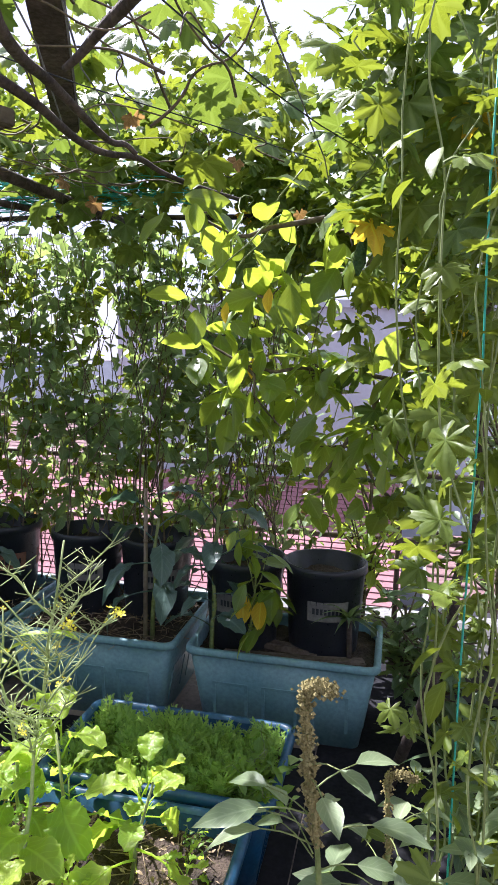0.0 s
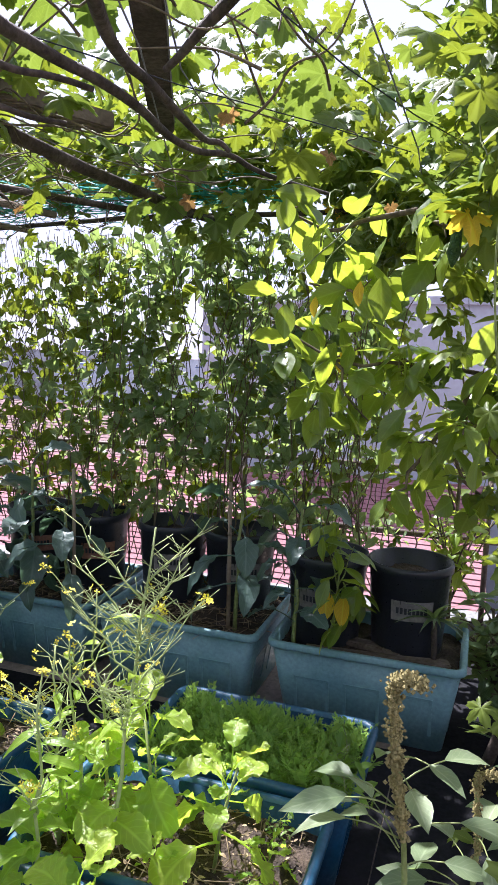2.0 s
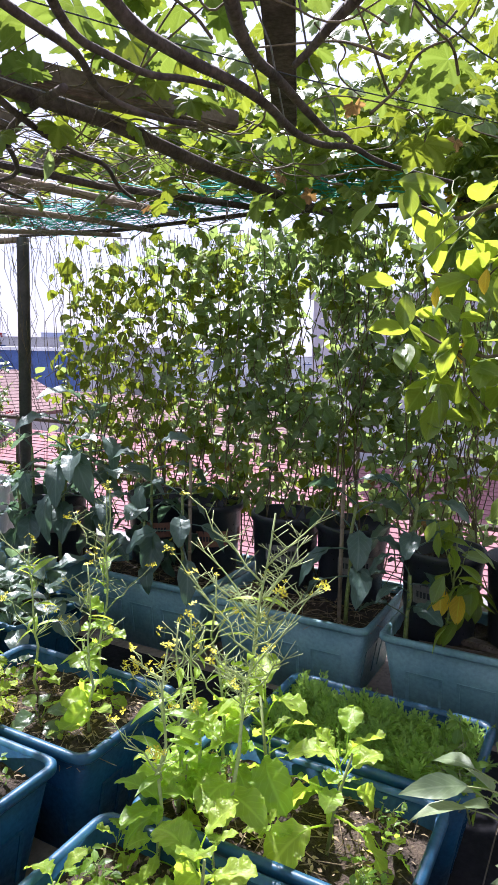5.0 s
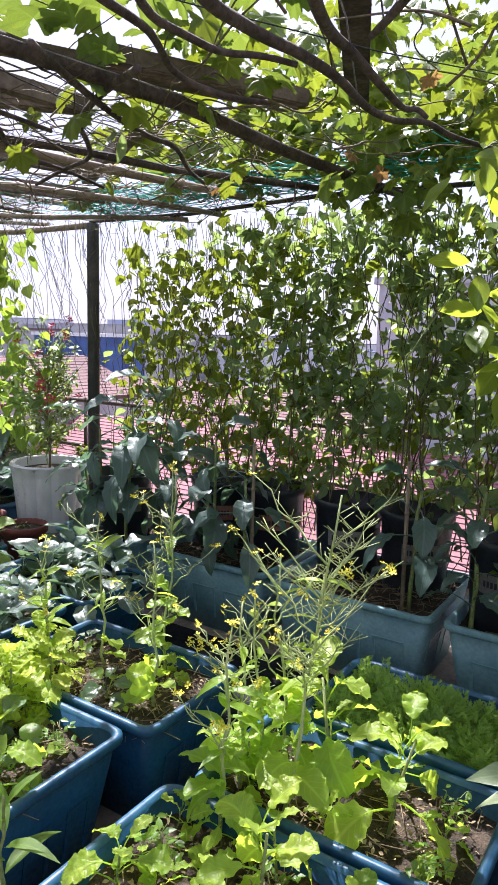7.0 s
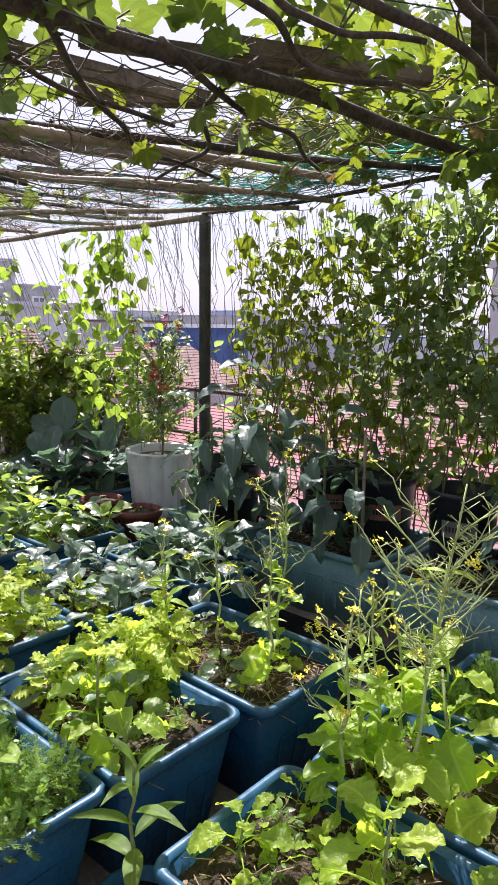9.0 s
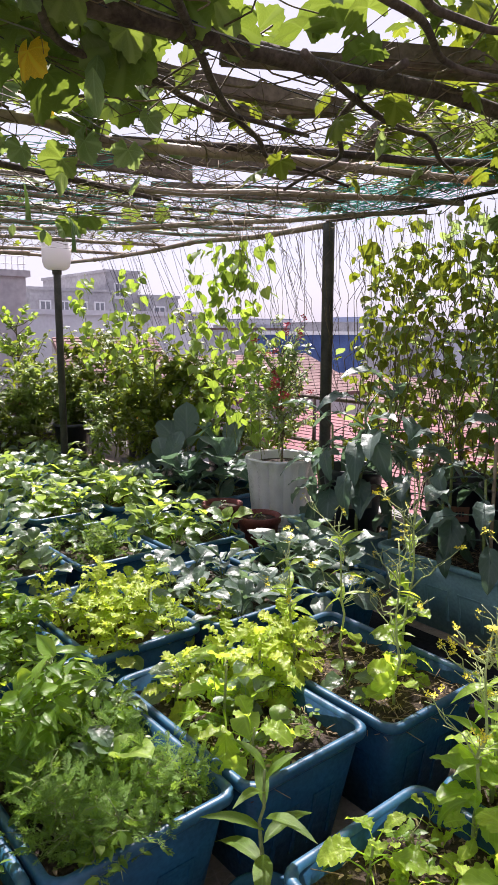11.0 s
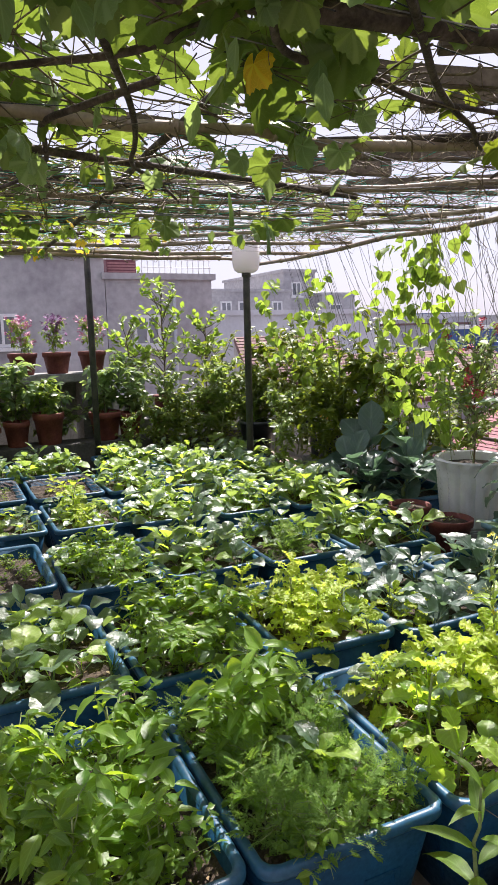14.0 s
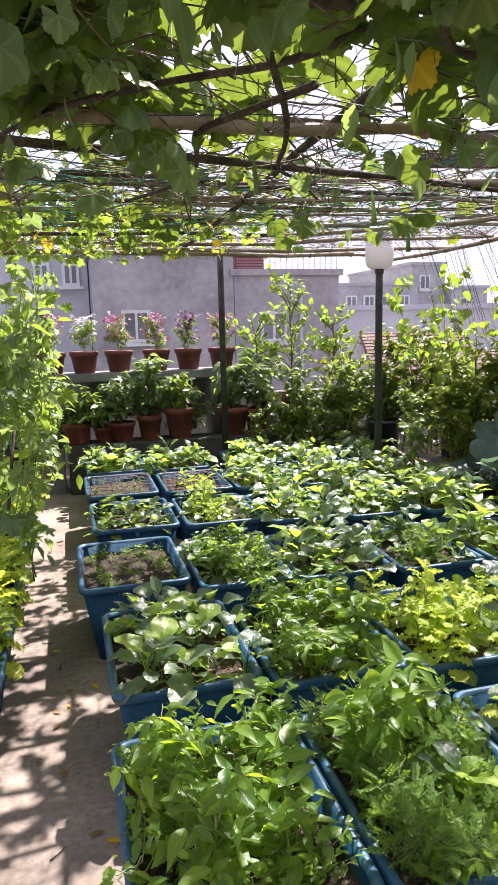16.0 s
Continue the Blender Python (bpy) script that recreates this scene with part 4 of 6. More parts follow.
BAMB = "weathered bamboo pole laid across the pergola"
POLES = [((-0.9, 2.0), (1.15, 2.18), 0.021, 1.99, M_BAMBOO, 6), ((0.9, 2.18), (2.45, 1.72), 0.019, 2.0, M_BAMBOO, 5), ((-0.8, 2.2), (1.55, 2.80), 0.015, 1.985, M_BARK, 0),
         ((1.3, 2.76), (2.75, 2.06), 0.016, 2.0, M_BAMBOO, 5), ((1.0, 2.2), (2.55, 1.38), 0.016, 2.02, M_BARK, 0), ((1.9, 3.85), (2.8, 2.3), 0.015, 2.0, M_BAMBOO, 5),
         ((-0.9, 5.6), (2.05, 5.54), 0.02, 2.02, M_BAMBOO, 8)]
POLES += [((-0.2, 5.65), (2.75, 5.2), 0.017, 2.03, M_BAMBOO, 7), ((0.2, 5.3), (2.75, 4.65), 0.016, 2.05, M_BAMBOO, 7),
         ((0.9, 4.7), (2.8, 3.8), 0.016, 2.04, M_BAMBOO, 6), ((1.3, 4.3), (2.85, 3.4), 0.015, 2.05, M_BAMBOO, 6), ((-0.6, 4.4), (1.6, 4.25), 0.016, 2.05, M_BAMBOO, 6),
         ((2.72, -0.6), (2.78, 2.98), 0.012, 2.03, M_BARK, 0), ((2.78, 2.97), (2.58, 5.96), 0.018, 2.01, M_BAMBOO, 7), ((0.94, 5.58), (2.6, 5.98), 0.017, 2.04, M_BAMBOO, 4),
         ((-0.95, 0.2), (-0.85, 5.7), 0.02, 2.02, M_BAMBOO, 9), ((0.1, 3.4), (1.9, 3.3), 0.014, 2.03, M_BAMBOO, 5), ((0.5, 0.6), (0.62, 5.5), 0.015, 2.035, M_BARK, 0)]
POLES += [((-0.8, 2.95), (1.5, 3.25), 0.014, 2.05, M_BARK, 0), ((0.6, 3.1), (2.7, 2.75), 0.014, 2.05, M_BAMBOO, 6), ((-0.7, 3.55), (1.7, 3.75), 0.014, 2.06, M_BAMBOO, 7),
         ((0.4, 3.7), (2.75, 3.2), 0.013, 2.06, M_BARK, 0), ((-0.9, 3.95), (2.4, 3.95), 0.014, 2.055, M_BAMBOO, 8), ((-0.8, 4.75), (1.3, 4.6), 0.013, 2.03, M_BARK, 0),
         ((-0.9, 5.2), (1.4, 5.05), 0.014, 2.04, M_BAMBOO, 7), ((0.2, 4.2), (2.7, 3.55), 0.012, 2.065, M_BARK, 0)]
for a, b, r, z, mat, kn in POLES:
    pole("bamboo_pole" if mat is M_BAMBOO else "pergola_pole", BAMB if mat is M_BAMBOO else "dark weathered pole of the pergola roof", "pole",
         wavy((*a, z), (*b, z), 5, 0.008, rng), r, r * 0.8, mat, "pergola poles", 8, kn)
pole("pergola_beam", "thick dark straight pole across the pergola", "pole", wavy((0.1, 1.38, 2.0), (2.75, 1.12, 2.01), 6, 0.006, rng), 0.023, 0.018, M_BARK, "pergola poles", 10)


def plank(a, b, z, w, h, label="rough grey timber plank in the pergola roof", mat=M_WOOD, roll=0.0):
    a, b = Vector((*a, z)), Vector((*b, z))
    d = b - a
    ob = thing("timber_plank", label, "plank", Matrix.Translation((a + b) / 2) @ Matrix.Rotation(math.atan2(d.y, d.x), 4, "Z") @ Matrix.Rotation(roll, 4, "X"), "pergola planks")
    part("board", box_bm(-d.length / 2, d.length / 2, -w / 2, w / 2, -h / 2, h / 2, 0.004), mat, ob)


plank((0.72, 1.74), (1.45, 1.60), 2.06, 0.03, 0.05)
plank((1.18, 1.90), (1.44, 1.62), 2.07, 0.045, 0.05)
plank((1.15, 1.32), (1.70, 1.02), 2.07, 0.03, 0.045)
plank((0.95, 1.55), (1.75, 1.08), 2.075, 0.06, 0.03)
plank((1.20, 2.42), (1.95, 2.18), 2.06, 0.03, 0.06)
plank((1.00, 2.62), (1.55, 2.55), 2.05, 0.03, 0.06)
plank((1.60, 2.95), (2.45, 2.50), 2.06, 0.03, 0.06)
plank((1.75, 1.70), (2.20, 2.40), 2.09, 0.05, 0.05)
plank((0.35, 0.28), (1.83, 0.93), 2.10, 0.065, 0.05, "black weathered beam of the pergola roof", M_BARK)
for y in (2.3, 3.2, 4.2):
    plank((-0.9, y), (0.7, y + 0.12), 2.08, 0.04, 0.05)

# the old grape vine: limbs and shoots under the poles
ob = thing("grape_vine", "old dark grape vine trained over the pergola", "climbing plant")
VINE_ARMS = (((0.1, 0.62), (0.81, 0.76), (1.03, 0.79), (1.19, 0.76), (1.5, 0.77), (1.69, 0.75), (1.87, 0.67), (2.15, 0.51)),
         ((0.30, 0.40), (0.88, 0.58), (1.15, 0.67), (1.36, 0.68), (1.61, 0.70), (1.66, 0.66)),
         ((0.70, 0.10), (0.96, 0.38), (1.07, 0.49), (1.17, 0.60)), ((0.55, 0.70), (0.92, 0.92), (1.12, 0.90), (1.22, 0.78)),
         ((0.6, 0.9), (0.95, 0.95), (1.17, 1.06), (1.38, 0.95)))
VINE_ARMS += (((0.5, 1.1), (0.9, 1.5), (1.25, 1.75), (1.5, 1.95), (1.9, 2.0)),
         ((1.1, 1.1), (1.3, 1.5), (1.6, 1.75), (1.75, 2.2)), ((0.9, 1.2), (1.25, 1.35), (1.6, 1.4), (2.0, 1.6)), ((0.2, 1.1), (0.5, 1.5), (0.95, 1.62), (1.3, 1.6)),
         ((0.3, 1.7), (0.1, 2.1), (0.2, 2.6), (0.0, 3.1)), ((0.4, 1.2), (0.2, 1.6), (-0.2, 1.9), (-0.5, 2.4)), ((0.0, 1.2), (0.3, 1.9), (0.45, 2.5), (0.8, 3.0)))
for i, l in enumerate(VINE_ARMS):
    g = Mesher()
    pts = []
    for p, q in zip(l, l[1:]):
        pts += wavy((*p, 1.97), (*q, 1.97), 2, 0.010, rng)[:-1]
    pts.append(Vector((*l[-1], 1.96)))
    pts = smooth(pts)
    g.tube(pts, 0.015 if i < 3 else 0.010, 0.006, 7)
    mpart("limb", g, M_BARK, ob)
g = Mesher()
for i in range(300):
    x, y = rng.uniform(-0.9, 2.2), rng.uniform(0.3, 3.4)
    a, ln = rng.uniform(0, 6.28), rng.uniform(0.15, 0.5)
    g.tube(smooth(wavy((x, y, rng.uniform(1.95, 2.1)), (x + math.cos(a) * ln, y + math.sin(a) * ln, rng.uniform(1.95, 2.15)), 4, 0.022, rng)), rng.uniform(0.002, 0.0045), 0.0015, 5)
mpart("shoot_tangle", g, M_DRYTWIG, ob, kind="stuff")


def spread(n, x0, x1, y0, y1, z0, z1, keep):
    out = []
    while len(out) < n:
        x, y = rng.uniform(x0, x1), rng.uniform(y0, y1)
        if rng.random() < keep(x, y):
            out.append((x, y, rng.uniform(z0, z1)))
    return out


def blot(x, y, s=1.6, o=0.0):
    return noise.noise((x * s + o, y * s, o))


GRAPE_PTS = spread(170, 1.25, 2.65, -0.1, 1.8, 1.86, 2.25, lambda x, y: (0.06 + 0.9 * max(0, blot(x, y, 2.4, 4) + 0.2)) * (1 if x > 2.3 else 0.12))
GRAPE_PTS += [(x, y, z + (0.2 + 1.0 * rng.random()) * (x - 2.4)) for x, y, z in spread(900, 2.35, 3.35, 0.5, 2.9, 2.06, 2.3, lambda x, y: 0.15 + max(0, blot(x, y, 2.2, 7) + 0.3))]
GRAPE_PTS += spread(85, 1.25, 2.35, 0.85, 1.25, 2.04, 2.36, lambda x, y: max(0, blot(x, y, 2.2, 6) + 0.3))
GRAPE_PTS += spread(28, 1.0, 2.0, 0.9, 2.0, 1.9, 2.2, lambda x, y: max(0, blot(x, y, 2.2, 3) + 0.1))
mpart("shaded_foliage", cloud(GRAPE_PTS[::3], T_GRAPE, (0.055, 0.105), rng, (-1.1, 0.1)), L_LUFFA, ob, "dull green lobed grape leaves", kind="stuff")
mpart("foliage", cloud(GRAPE_PTS[1::3] + GRAPE_PTS[2::3], T_GRAPE, (0.055, 0.105), rng, (-1.1, 0.1)), L_BRIGHT, ob, "lobed green grape leaves", kind="stuff")
mpart("dark_foliage", cloud(spread(80, 2.45, 3.1, 0.1, 1.6, 2.12, 2.55, lambda x, y: max(0, blot(x, y, 2.2, 5) + 0.3)), T_GRAPE, (0.09, 0.14), rng, (-1.1, 0.1)), L_LUFFA, ob, "dark lobed grape leaves", kind="stuff")
mpart("upper_foliage", cloud(spread(50, 1.2, 1.95, 0.45, 1.15, 2.15, 2.5, lambda x, y: 0.2 + max(0, blot(x, y, 2.6, 15))), T_GRAPE, (0.07, 0.125), rng, (-1.0, 0.2)), L_LUFFA, ob, "dark lobed grape leaves against the sky", kind="stuff")
mpart("withered_foliage", cloud(spread(9, 1.2, 2.2, 0.3, 1.6, 1.85, 2.0, lambda x, y: 1), T_GRAPE, (0.03, 0.05), rng), L_DRY, ob, kind="stuff")

# luffa vine: large leaves over the whole western half, sparse and yellowing at the far edge
ob = thing("luffa_vine", "dense luffa vine with large leaves over the pergola roof", "climbing plant")


def west(x, y):
    if x > 0.15 and y < 0.95:
        return 0.0
    edge = 0.45 + 0.58 * (y - 1.4)
    d = 1.0 if x < edge else max(0.05, 1.0 - (x - edge) / 0.5)
    return d * (0.34 if 1.8 < y < 2.85 and 0.25 < x < 1.6 else 0.8 if y > 2.0 and x > 0.3 else 1.0) * (1.0 if y < 1.7 or (x < 0.25 and y < 2.2) else max(0.07, 0.46 - 0.4 * (y - 1.7) / 1.0)) * max(0.05, 0.55 + 1.5 * blot(x, y, 2.0, 9))


mpart("foliage", cloud(spread(1540, -1.3, 2.3, 0.6, 4.4, 1.98, 2.3, west), T_BIG, (0.085, 0.16), rng, (-0.9, 0.3)), L_LUFFA, ob, "large green luffa leaves", kind="stuff")
mpart("hanging_foliage", cloud(spread(120, -1.2, 1.6, 0.9, 3.8, 1.84, 1.98, west), T_BIG + T_OVATE, (0.05, 0.10), rng, (-1.5, -0.8)), L_VINE, ob, kind="stuff")
far_keep = lambda x, y: 0.25 + 0.75 * max(0, blot(x, y, 1.8, 2) + 0.3) if x < 0.9 else 0.08 if y < 4.3 or x < 1.4 else 0.03
mpart("far_foliage", cloud(spread(900, -1.5, 2.6, 3.1, 5.75, 2.05, 2.22, far_keep), T_GRAPE, (0.045, 0.085), rng, (-0.9, 0.3)), L_BRIGHT, ob, "small yellow-green vine leaves", kind="stuff")
mpart("edge_foliage", cloud(spread(620, -1.4, 1.3, 3.8, 5.75, 1.96, 2.14, lambda x, y: max(0.12, min(1.0, 1.1 - x)) * (0.4 + max(0, blot(x, y, 2.5, 12)))), T_GRAPE + T_HEART[:1], (0.035, 0.075), rng, (-1.4, 0.1)), L_FRESH, ob, "sunlit yellow-green vine leaves", kind="stuff")
mpart("yellow_foliage", cloud(spread(48, -1.3, 1.3, 2.6, 5.7, 1.97, 2.12, lambda x, y: 0.08 if y < 3.8 else 1), T_GRAPE, (0.035, 0.07), rng, (-1.4, -0.2)), L_YELLOW, ob, "yellowed vine leaves", kind="stuff")
g = Mesher()
v, f, u = T_BIG[1]
g.add(v, f, aimed((0.46, 1.54, 1.99), 2.2, -1.35, 0.3, 0.085), u)
g.add(v, f, aimed((0.62, 1.80, 2.0), 1.0, -1.2, 0.2, 0.07), u)
mpart("yellow_leaf", g, L_YELLOW, ob, "large yellowed leaves hanging down", kind="stuff")
g = Mesher()
for i in range(1000):
    x, y = rng.uniform(-1.3, 2.6), rng.uniform(1.2, 5.7)
    a, ln = rng.choice((0.1, 1.6, rng.uniform(0, 6.28))) + rng.gauss(0, 0.3), rng.uniform(0.2, 0.7)
    lift = 0.07 if y > 3.2 else 0.0
    g.tube(wavy((x, y, rng.uniform(1.95, 2.08) + lift), (x + math.cos(a) * ln, y + math.sin(a) * ln, rng.uniform(1.95, 2.08) + lift), 6, 0.034, rng, 0.02 - lift * 0.25), rng.uniform(0.0014, 0.0046) if y > 2.7 else rng.uniform(0.001, 0.003), 0.001, 3)
mpart("tendril_tangle", g, M_DRYTWIG, ob, "dry tangled vine stems", kind="stuff")
for x, y, ln in ((0.92, 2.75, 0.10), (0.32, 2.3, 0.08), (1.40, 3.38, 0.13)):
    k = Mesher()
    k.tube([(x, y, 1.96), (x + 0.005, y, 1.93), (x + 0.01, y, 1.93 - ln * 0.5), (x + 0.01, y, 1.93 - ln)], 0.003, 0.012, 8)
    mpart("luffa", k, L_VINE, ob, "slender green luffa fruit")

# green netting at the fence end of the roof
ob = thing("plastic_net", "green plastic netting bunched on the pergola edge", "netting")
g = Mesher()
for i in range(320):
    y = rng.uniform(0.7, 2.7)
    a = rng.gauss(1.57, 0.5)
    ln = rng.uniform(0.15, 0.55)
    p = Vector((rng.gauss(2.58, 0.09), y, 2.045 + rng.uniform(0, 0.07) - 0.02 * (y > 1.9)))
    g.tube(wavy(p, p + Vector((math.cos(a) * ln, math.sin(a) * ln, rng.gauss(0, 0.015))), 4, 0.012, rng), 0.0024, 0.0024, 3)
mpart("bunched_cord", g, M_NET, ob, "bunched green net cords", kind="stuff")
g = Mesher()
for i in range(220):
    x, y = rng.uniform(-0.6, 2.5), rng.uniform(2.4, 4.4)
    a = rng.gauss(0, 0.6)
    g.tube(wavy((x, y, 2.03), (x + math.cos(a) * 0.4, y + math.sin(a) * 0.4, 2.04), 3, 0.012, rng), 0.0015, 0.0015, 3)
mpart("loose_cord", g, M_NET, ob, "loose green net cords", kind="stuff")
ob = thing("wire_line", "black and grey wires strung under the pergola", "wire")
for i in range(26):
    y0 = rng.uniform(0.2, 4.5)
    g = Mesher()
    g.tube(wavy((rng.uniform(-0.8, 0.9), y0 + rng.gauss(0, 0.5), 1.99), (rng.uniform(1.6, 2.75), y0 + rng.gauss(0, 0.5), 2.02), 6, 0.008, rng, 0.02), 0.0018, 0.0018, 4)
    mpart("wire", g, M_BLACKPOT if i % 2 else M_STRING, ob)

# lamp on the far post
M_LAMP, nt, bs = material("frosted_cover")
bs.inputs["Base Color"].default_value, bs.inputs["Roughness"].default_value = (0.84, 0.82, 0.83, 1), 0.35
tl, mx = nt.nodes.new("ShaderNodeBsdfTranslucent"), nt.nodes.new("ShaderNodeMixShader")
tl.inputs[0].default_value = (0.92, 0.88, 0.88, 1)
mx.inputs[0].default_value = 0.5
nt.links.new(bs.outputs[0], mx.inputs[1]); nt.links.new(tl.outputs[0], mx.inputs[2]); nt.links.new(mx.outputs[0], nt.nodes["Material Output"].inputs[0])
ob = thing("post_lamp", "white and grey plastic lamp on a dark steel post", "lamp", Matrix.Translation((2.122, 5.20, 1.865)) @ Matrix.Diagonal((1.5, 1.5, 1.5, 1)))
mpart("diffuser", lathe([(0.0, 0.0), (0.045, 0.003), (0.062, 0.015), (0.070, 0.04), (0.072, 0.06), (0.072, 0.145), (0.0, 0.145)], 28), M_LAMP, ob, "frosted white lamp cover")
mpart("housing", lathe([(0.073, 0.140), (0.073, 0.17), (0.062, 0.193), (0.025, 0.200), (0.0, 0.200)], 28), surface("grey_plastic", (0.36, 0.40, 0.39), (0.44, 0.47, 0.46), 8, 60, 0.45, relief=0.05, grit=0.1), ob, "grey plastic lamp housing")
mpart("collar", lathe([(0.024, -0.02), (0.024, 0.004), (0.0, 0.004)], 16), M_STEEL, ob)


# ---- the fence and its vines ----
ob = thing("roof_railing", "dark rusty steel railing along the roof edge", "railing")
for z in (0.60, 0.93):
    g = Mesher()
    g.tube([(3.42, -1.6, z), (3.42, 1.5, z), (3.42, 6.5, z)], 0.016, 0.016, 8)
    mpart("rail", g, M_RUST, ob)
for i in range(7):
    g = Mesher()
    g.tube([(3.42, -1.3 + 1.25 * i, 0.18), (3.42, -1.3 + 1.25 * i, 0.95)], 0.014, 0.014, 8)
    mpart("post", g, M_RUST, ob)

ob = thing("climbing_vine", "dense shaded vine screen climbing strings along the fence", "climbing plant")
st = Mesher()
for i in range(150):
    y = rng.uniform(0.35, 2.95)
    x = rng.uniform(2.92, 3.32)
    st.tube(wavy((x + rng.gauss(0, 0.08), y + rng.gauss(0, 0.12), 0.35), (min(x, 3.1), y + rng.gauss(0, 0.1), 2.04), 10, 0.035, rng), rng.uniform(0.002, 0.005), 0.0015, 4)
mpart("stem_tangle", st, M_DRYTWIG, ob, kind="stuff")


def wall_pts(n, dens):
    out = []
    while len(out) < n:
        y, z = rng.uniform(0.3, 3.0), rng.uniform(0.62, 2.06)
        if rng.random() < dens(y, z):
            out.append((rng.gauss(3.12, 0.11), y, z))
    return out


mid = lambda y, z: max(0.10, min(1.0, 1.5 - abs(y - 1.2) / 0.8)) * (0.25 + 1.1 * (noise.noise((y * 4, z * 3, 1)) + 0.45))
mpart("foliage", cloud(wall_pts(3800, mid), T_OVATE + T_SMALL + T_PALM[:1] + T_HEART[:1], (0.045, 0.095), rng, (-1.2, 0.6), 0.8), L_VINE, ob, "small dark vine leaves", kind="stuff")
low = lambda y, z: (1.0 if y > 1.7 else 0.45) * (1.0 if z < 1.9 else 0.4)
mpart("light_foliage", cloud(wall_pts(1700, low), T_HEART + T_PALM[:1], (0.04, 0.09), rng, (-1.4, 0.3), 0.7), L_BRIGHT, ob, "backlit yellow-green vine leaves", kind="stuff")
mpart("withered_foliage", cloud([(p[0] + 0.1, p[1], 0.62 + 0.25 * rng.random()) for p in wall_pts(22, low)], T_HEART, (0.04, 0.07), rng), L_DRY, ob, kind="stuff")

# bean vines on strings beyond the steel post
ob = thing("bean_vine", "pale green bean vines climbing hanging strings", "climbing plant")
st, pts = Mesher(), []
for y, z1, n in ((3.45, 2.0, 44), (3.62, 2.02, 60), (3.75, 2.0, 50), (3.85, 2.02, 56), (4.0, 1.98, 46), (4.2, 1.75, 40), (3.2, 2.0, 24), (4.6, 1.7, 30), (5.0, 1.6, 32), (5.3, 1.75, 30), (4.4, 1.5, 30), (3.5, 1.4, 34), (5.6, 1.9, 44), (5.9, 1.8, 40), (4.8, 1.9, 44), (5.2, 1.95, 46), (5.45, 1.6, 40)):
    x = 2.75 + rng.gauss(0, 0.05)
    l = wavy((x, y, 0.55), (x - 0.05, y + 0.1, z1), 9, 0.018, rng)
    st.tube(l, 0.003, 0.0015, 4)
    st.tube(wavy(l[0] + Vector((0.05, 0.06, 0)), l[-1], 9, 0.03, rng), 0.002, 0.001, 4)
    for i in range(n):
        k = rng.uniform(0.15, 1) * 8.9
        pts.append(l[int(k)].lerp(l[int(k) + 1], k - int(k)) + Vector((rng.gauss(0, 0.035), rng.gauss(0, 0.035), 0)))
mpart("stem_tangle", st, M_TWIG, ob, kind="stuff")
mpart("foliage", cloud(pts, T_HEART, (0.05, 0.105), rng, (-1.3, -0.1)), L_FRESH, ob, "pale green heart-shaped bean leaves", kind="stuff")
ob = thing("trellis_string", "dark strings stretched from the pergola to the bushes", "string")
for i in range(34):
    y = rng.uniform(3.1, 5.6)
    g = Mesher()
    p = Vector((2.62 + rng.gauss(0, 0.05), y, 2.02))
    g.tube(wavy(p, (2.95 + rng.gauss(0, 0.1), y - rng.uniform(0.05, 0.35), 0.75 + 0.2 * rng.random()), 4, 0.006, rng), 0.0016, 0.0016, 3)
    mpart("string", g, M_BLACKPOT if i % 3 else M_STRING, ob)
ob = thing("dry_runner", "dry twining runners hanging by the steel post", "climbing plant")
g = Mesher()
for i in range(46):
    y = rng.uniform(2.6, 3.7)
    p = Vector((rng.uniform(2.6, 2.85), y, 2.03))
    g.tube(wavy(p, p + Vector((rng.gauss(0.05, 0.06), rng.gauss(0, 0.15), -rng.uniform(0.3, 1.3))), 8, 0.022, rng), 0.0018, 0.001, 3)
mpart("stem_tangle", g, M_DRYTWIG, ob, kind="stuff")

# the white fluted pot with a red-flowered shrub
slab("cement_block", 2.55, 2.93, 3.12, 3.48, 0.0, 0.22, M_LEDGE, "rough cement block under the white pot", "block", "", 0.01)
ob = thing("white_pot", "large white fluted ceramic pot on a block", "plant pot", pose(2.74, 3.30, 0.22))
g = Mesher()
sides, vs = 98, []
prof = [(0.180, 0.0), (0.190, 0.01), (0.222, 0.34), (0.232, 0.375), (0.235, 0.40), (0.228, 0.41), (0.205, 0.405), (0.185, 0.33)]
for i, (r, z) in enumerate(prof):
    for s in range(sides):
        fl = 1 - (0.075 * (1 - abs(math.sin(7 * 2 * math.pi * s / sides))) if 0 < i < 4 else 0.02 if i == 0 else 0.0)
        vs.append((r * fl * math.cos(2 * math.pi * s / sides), r * fl * math.sin(2 * math.pi * s / sides), z))
g.add(vs, [(i * sides + s, i * sides + (s + 1) % sides, (i + 1) * sides + (s + 1) % sides, (i + 1) * sides + s) for i in range(len(prof) - 1) for s in range(sides)] + [tuple(range(sides))[::-1]])
mpart("body", g, M_WHITEPOT, ob, smooth=False)
mpart("soil", lathe([(0.20, 0.355), (0.1, 0.365), (0.0, 0.37)], 24), M_SOIL, ob)


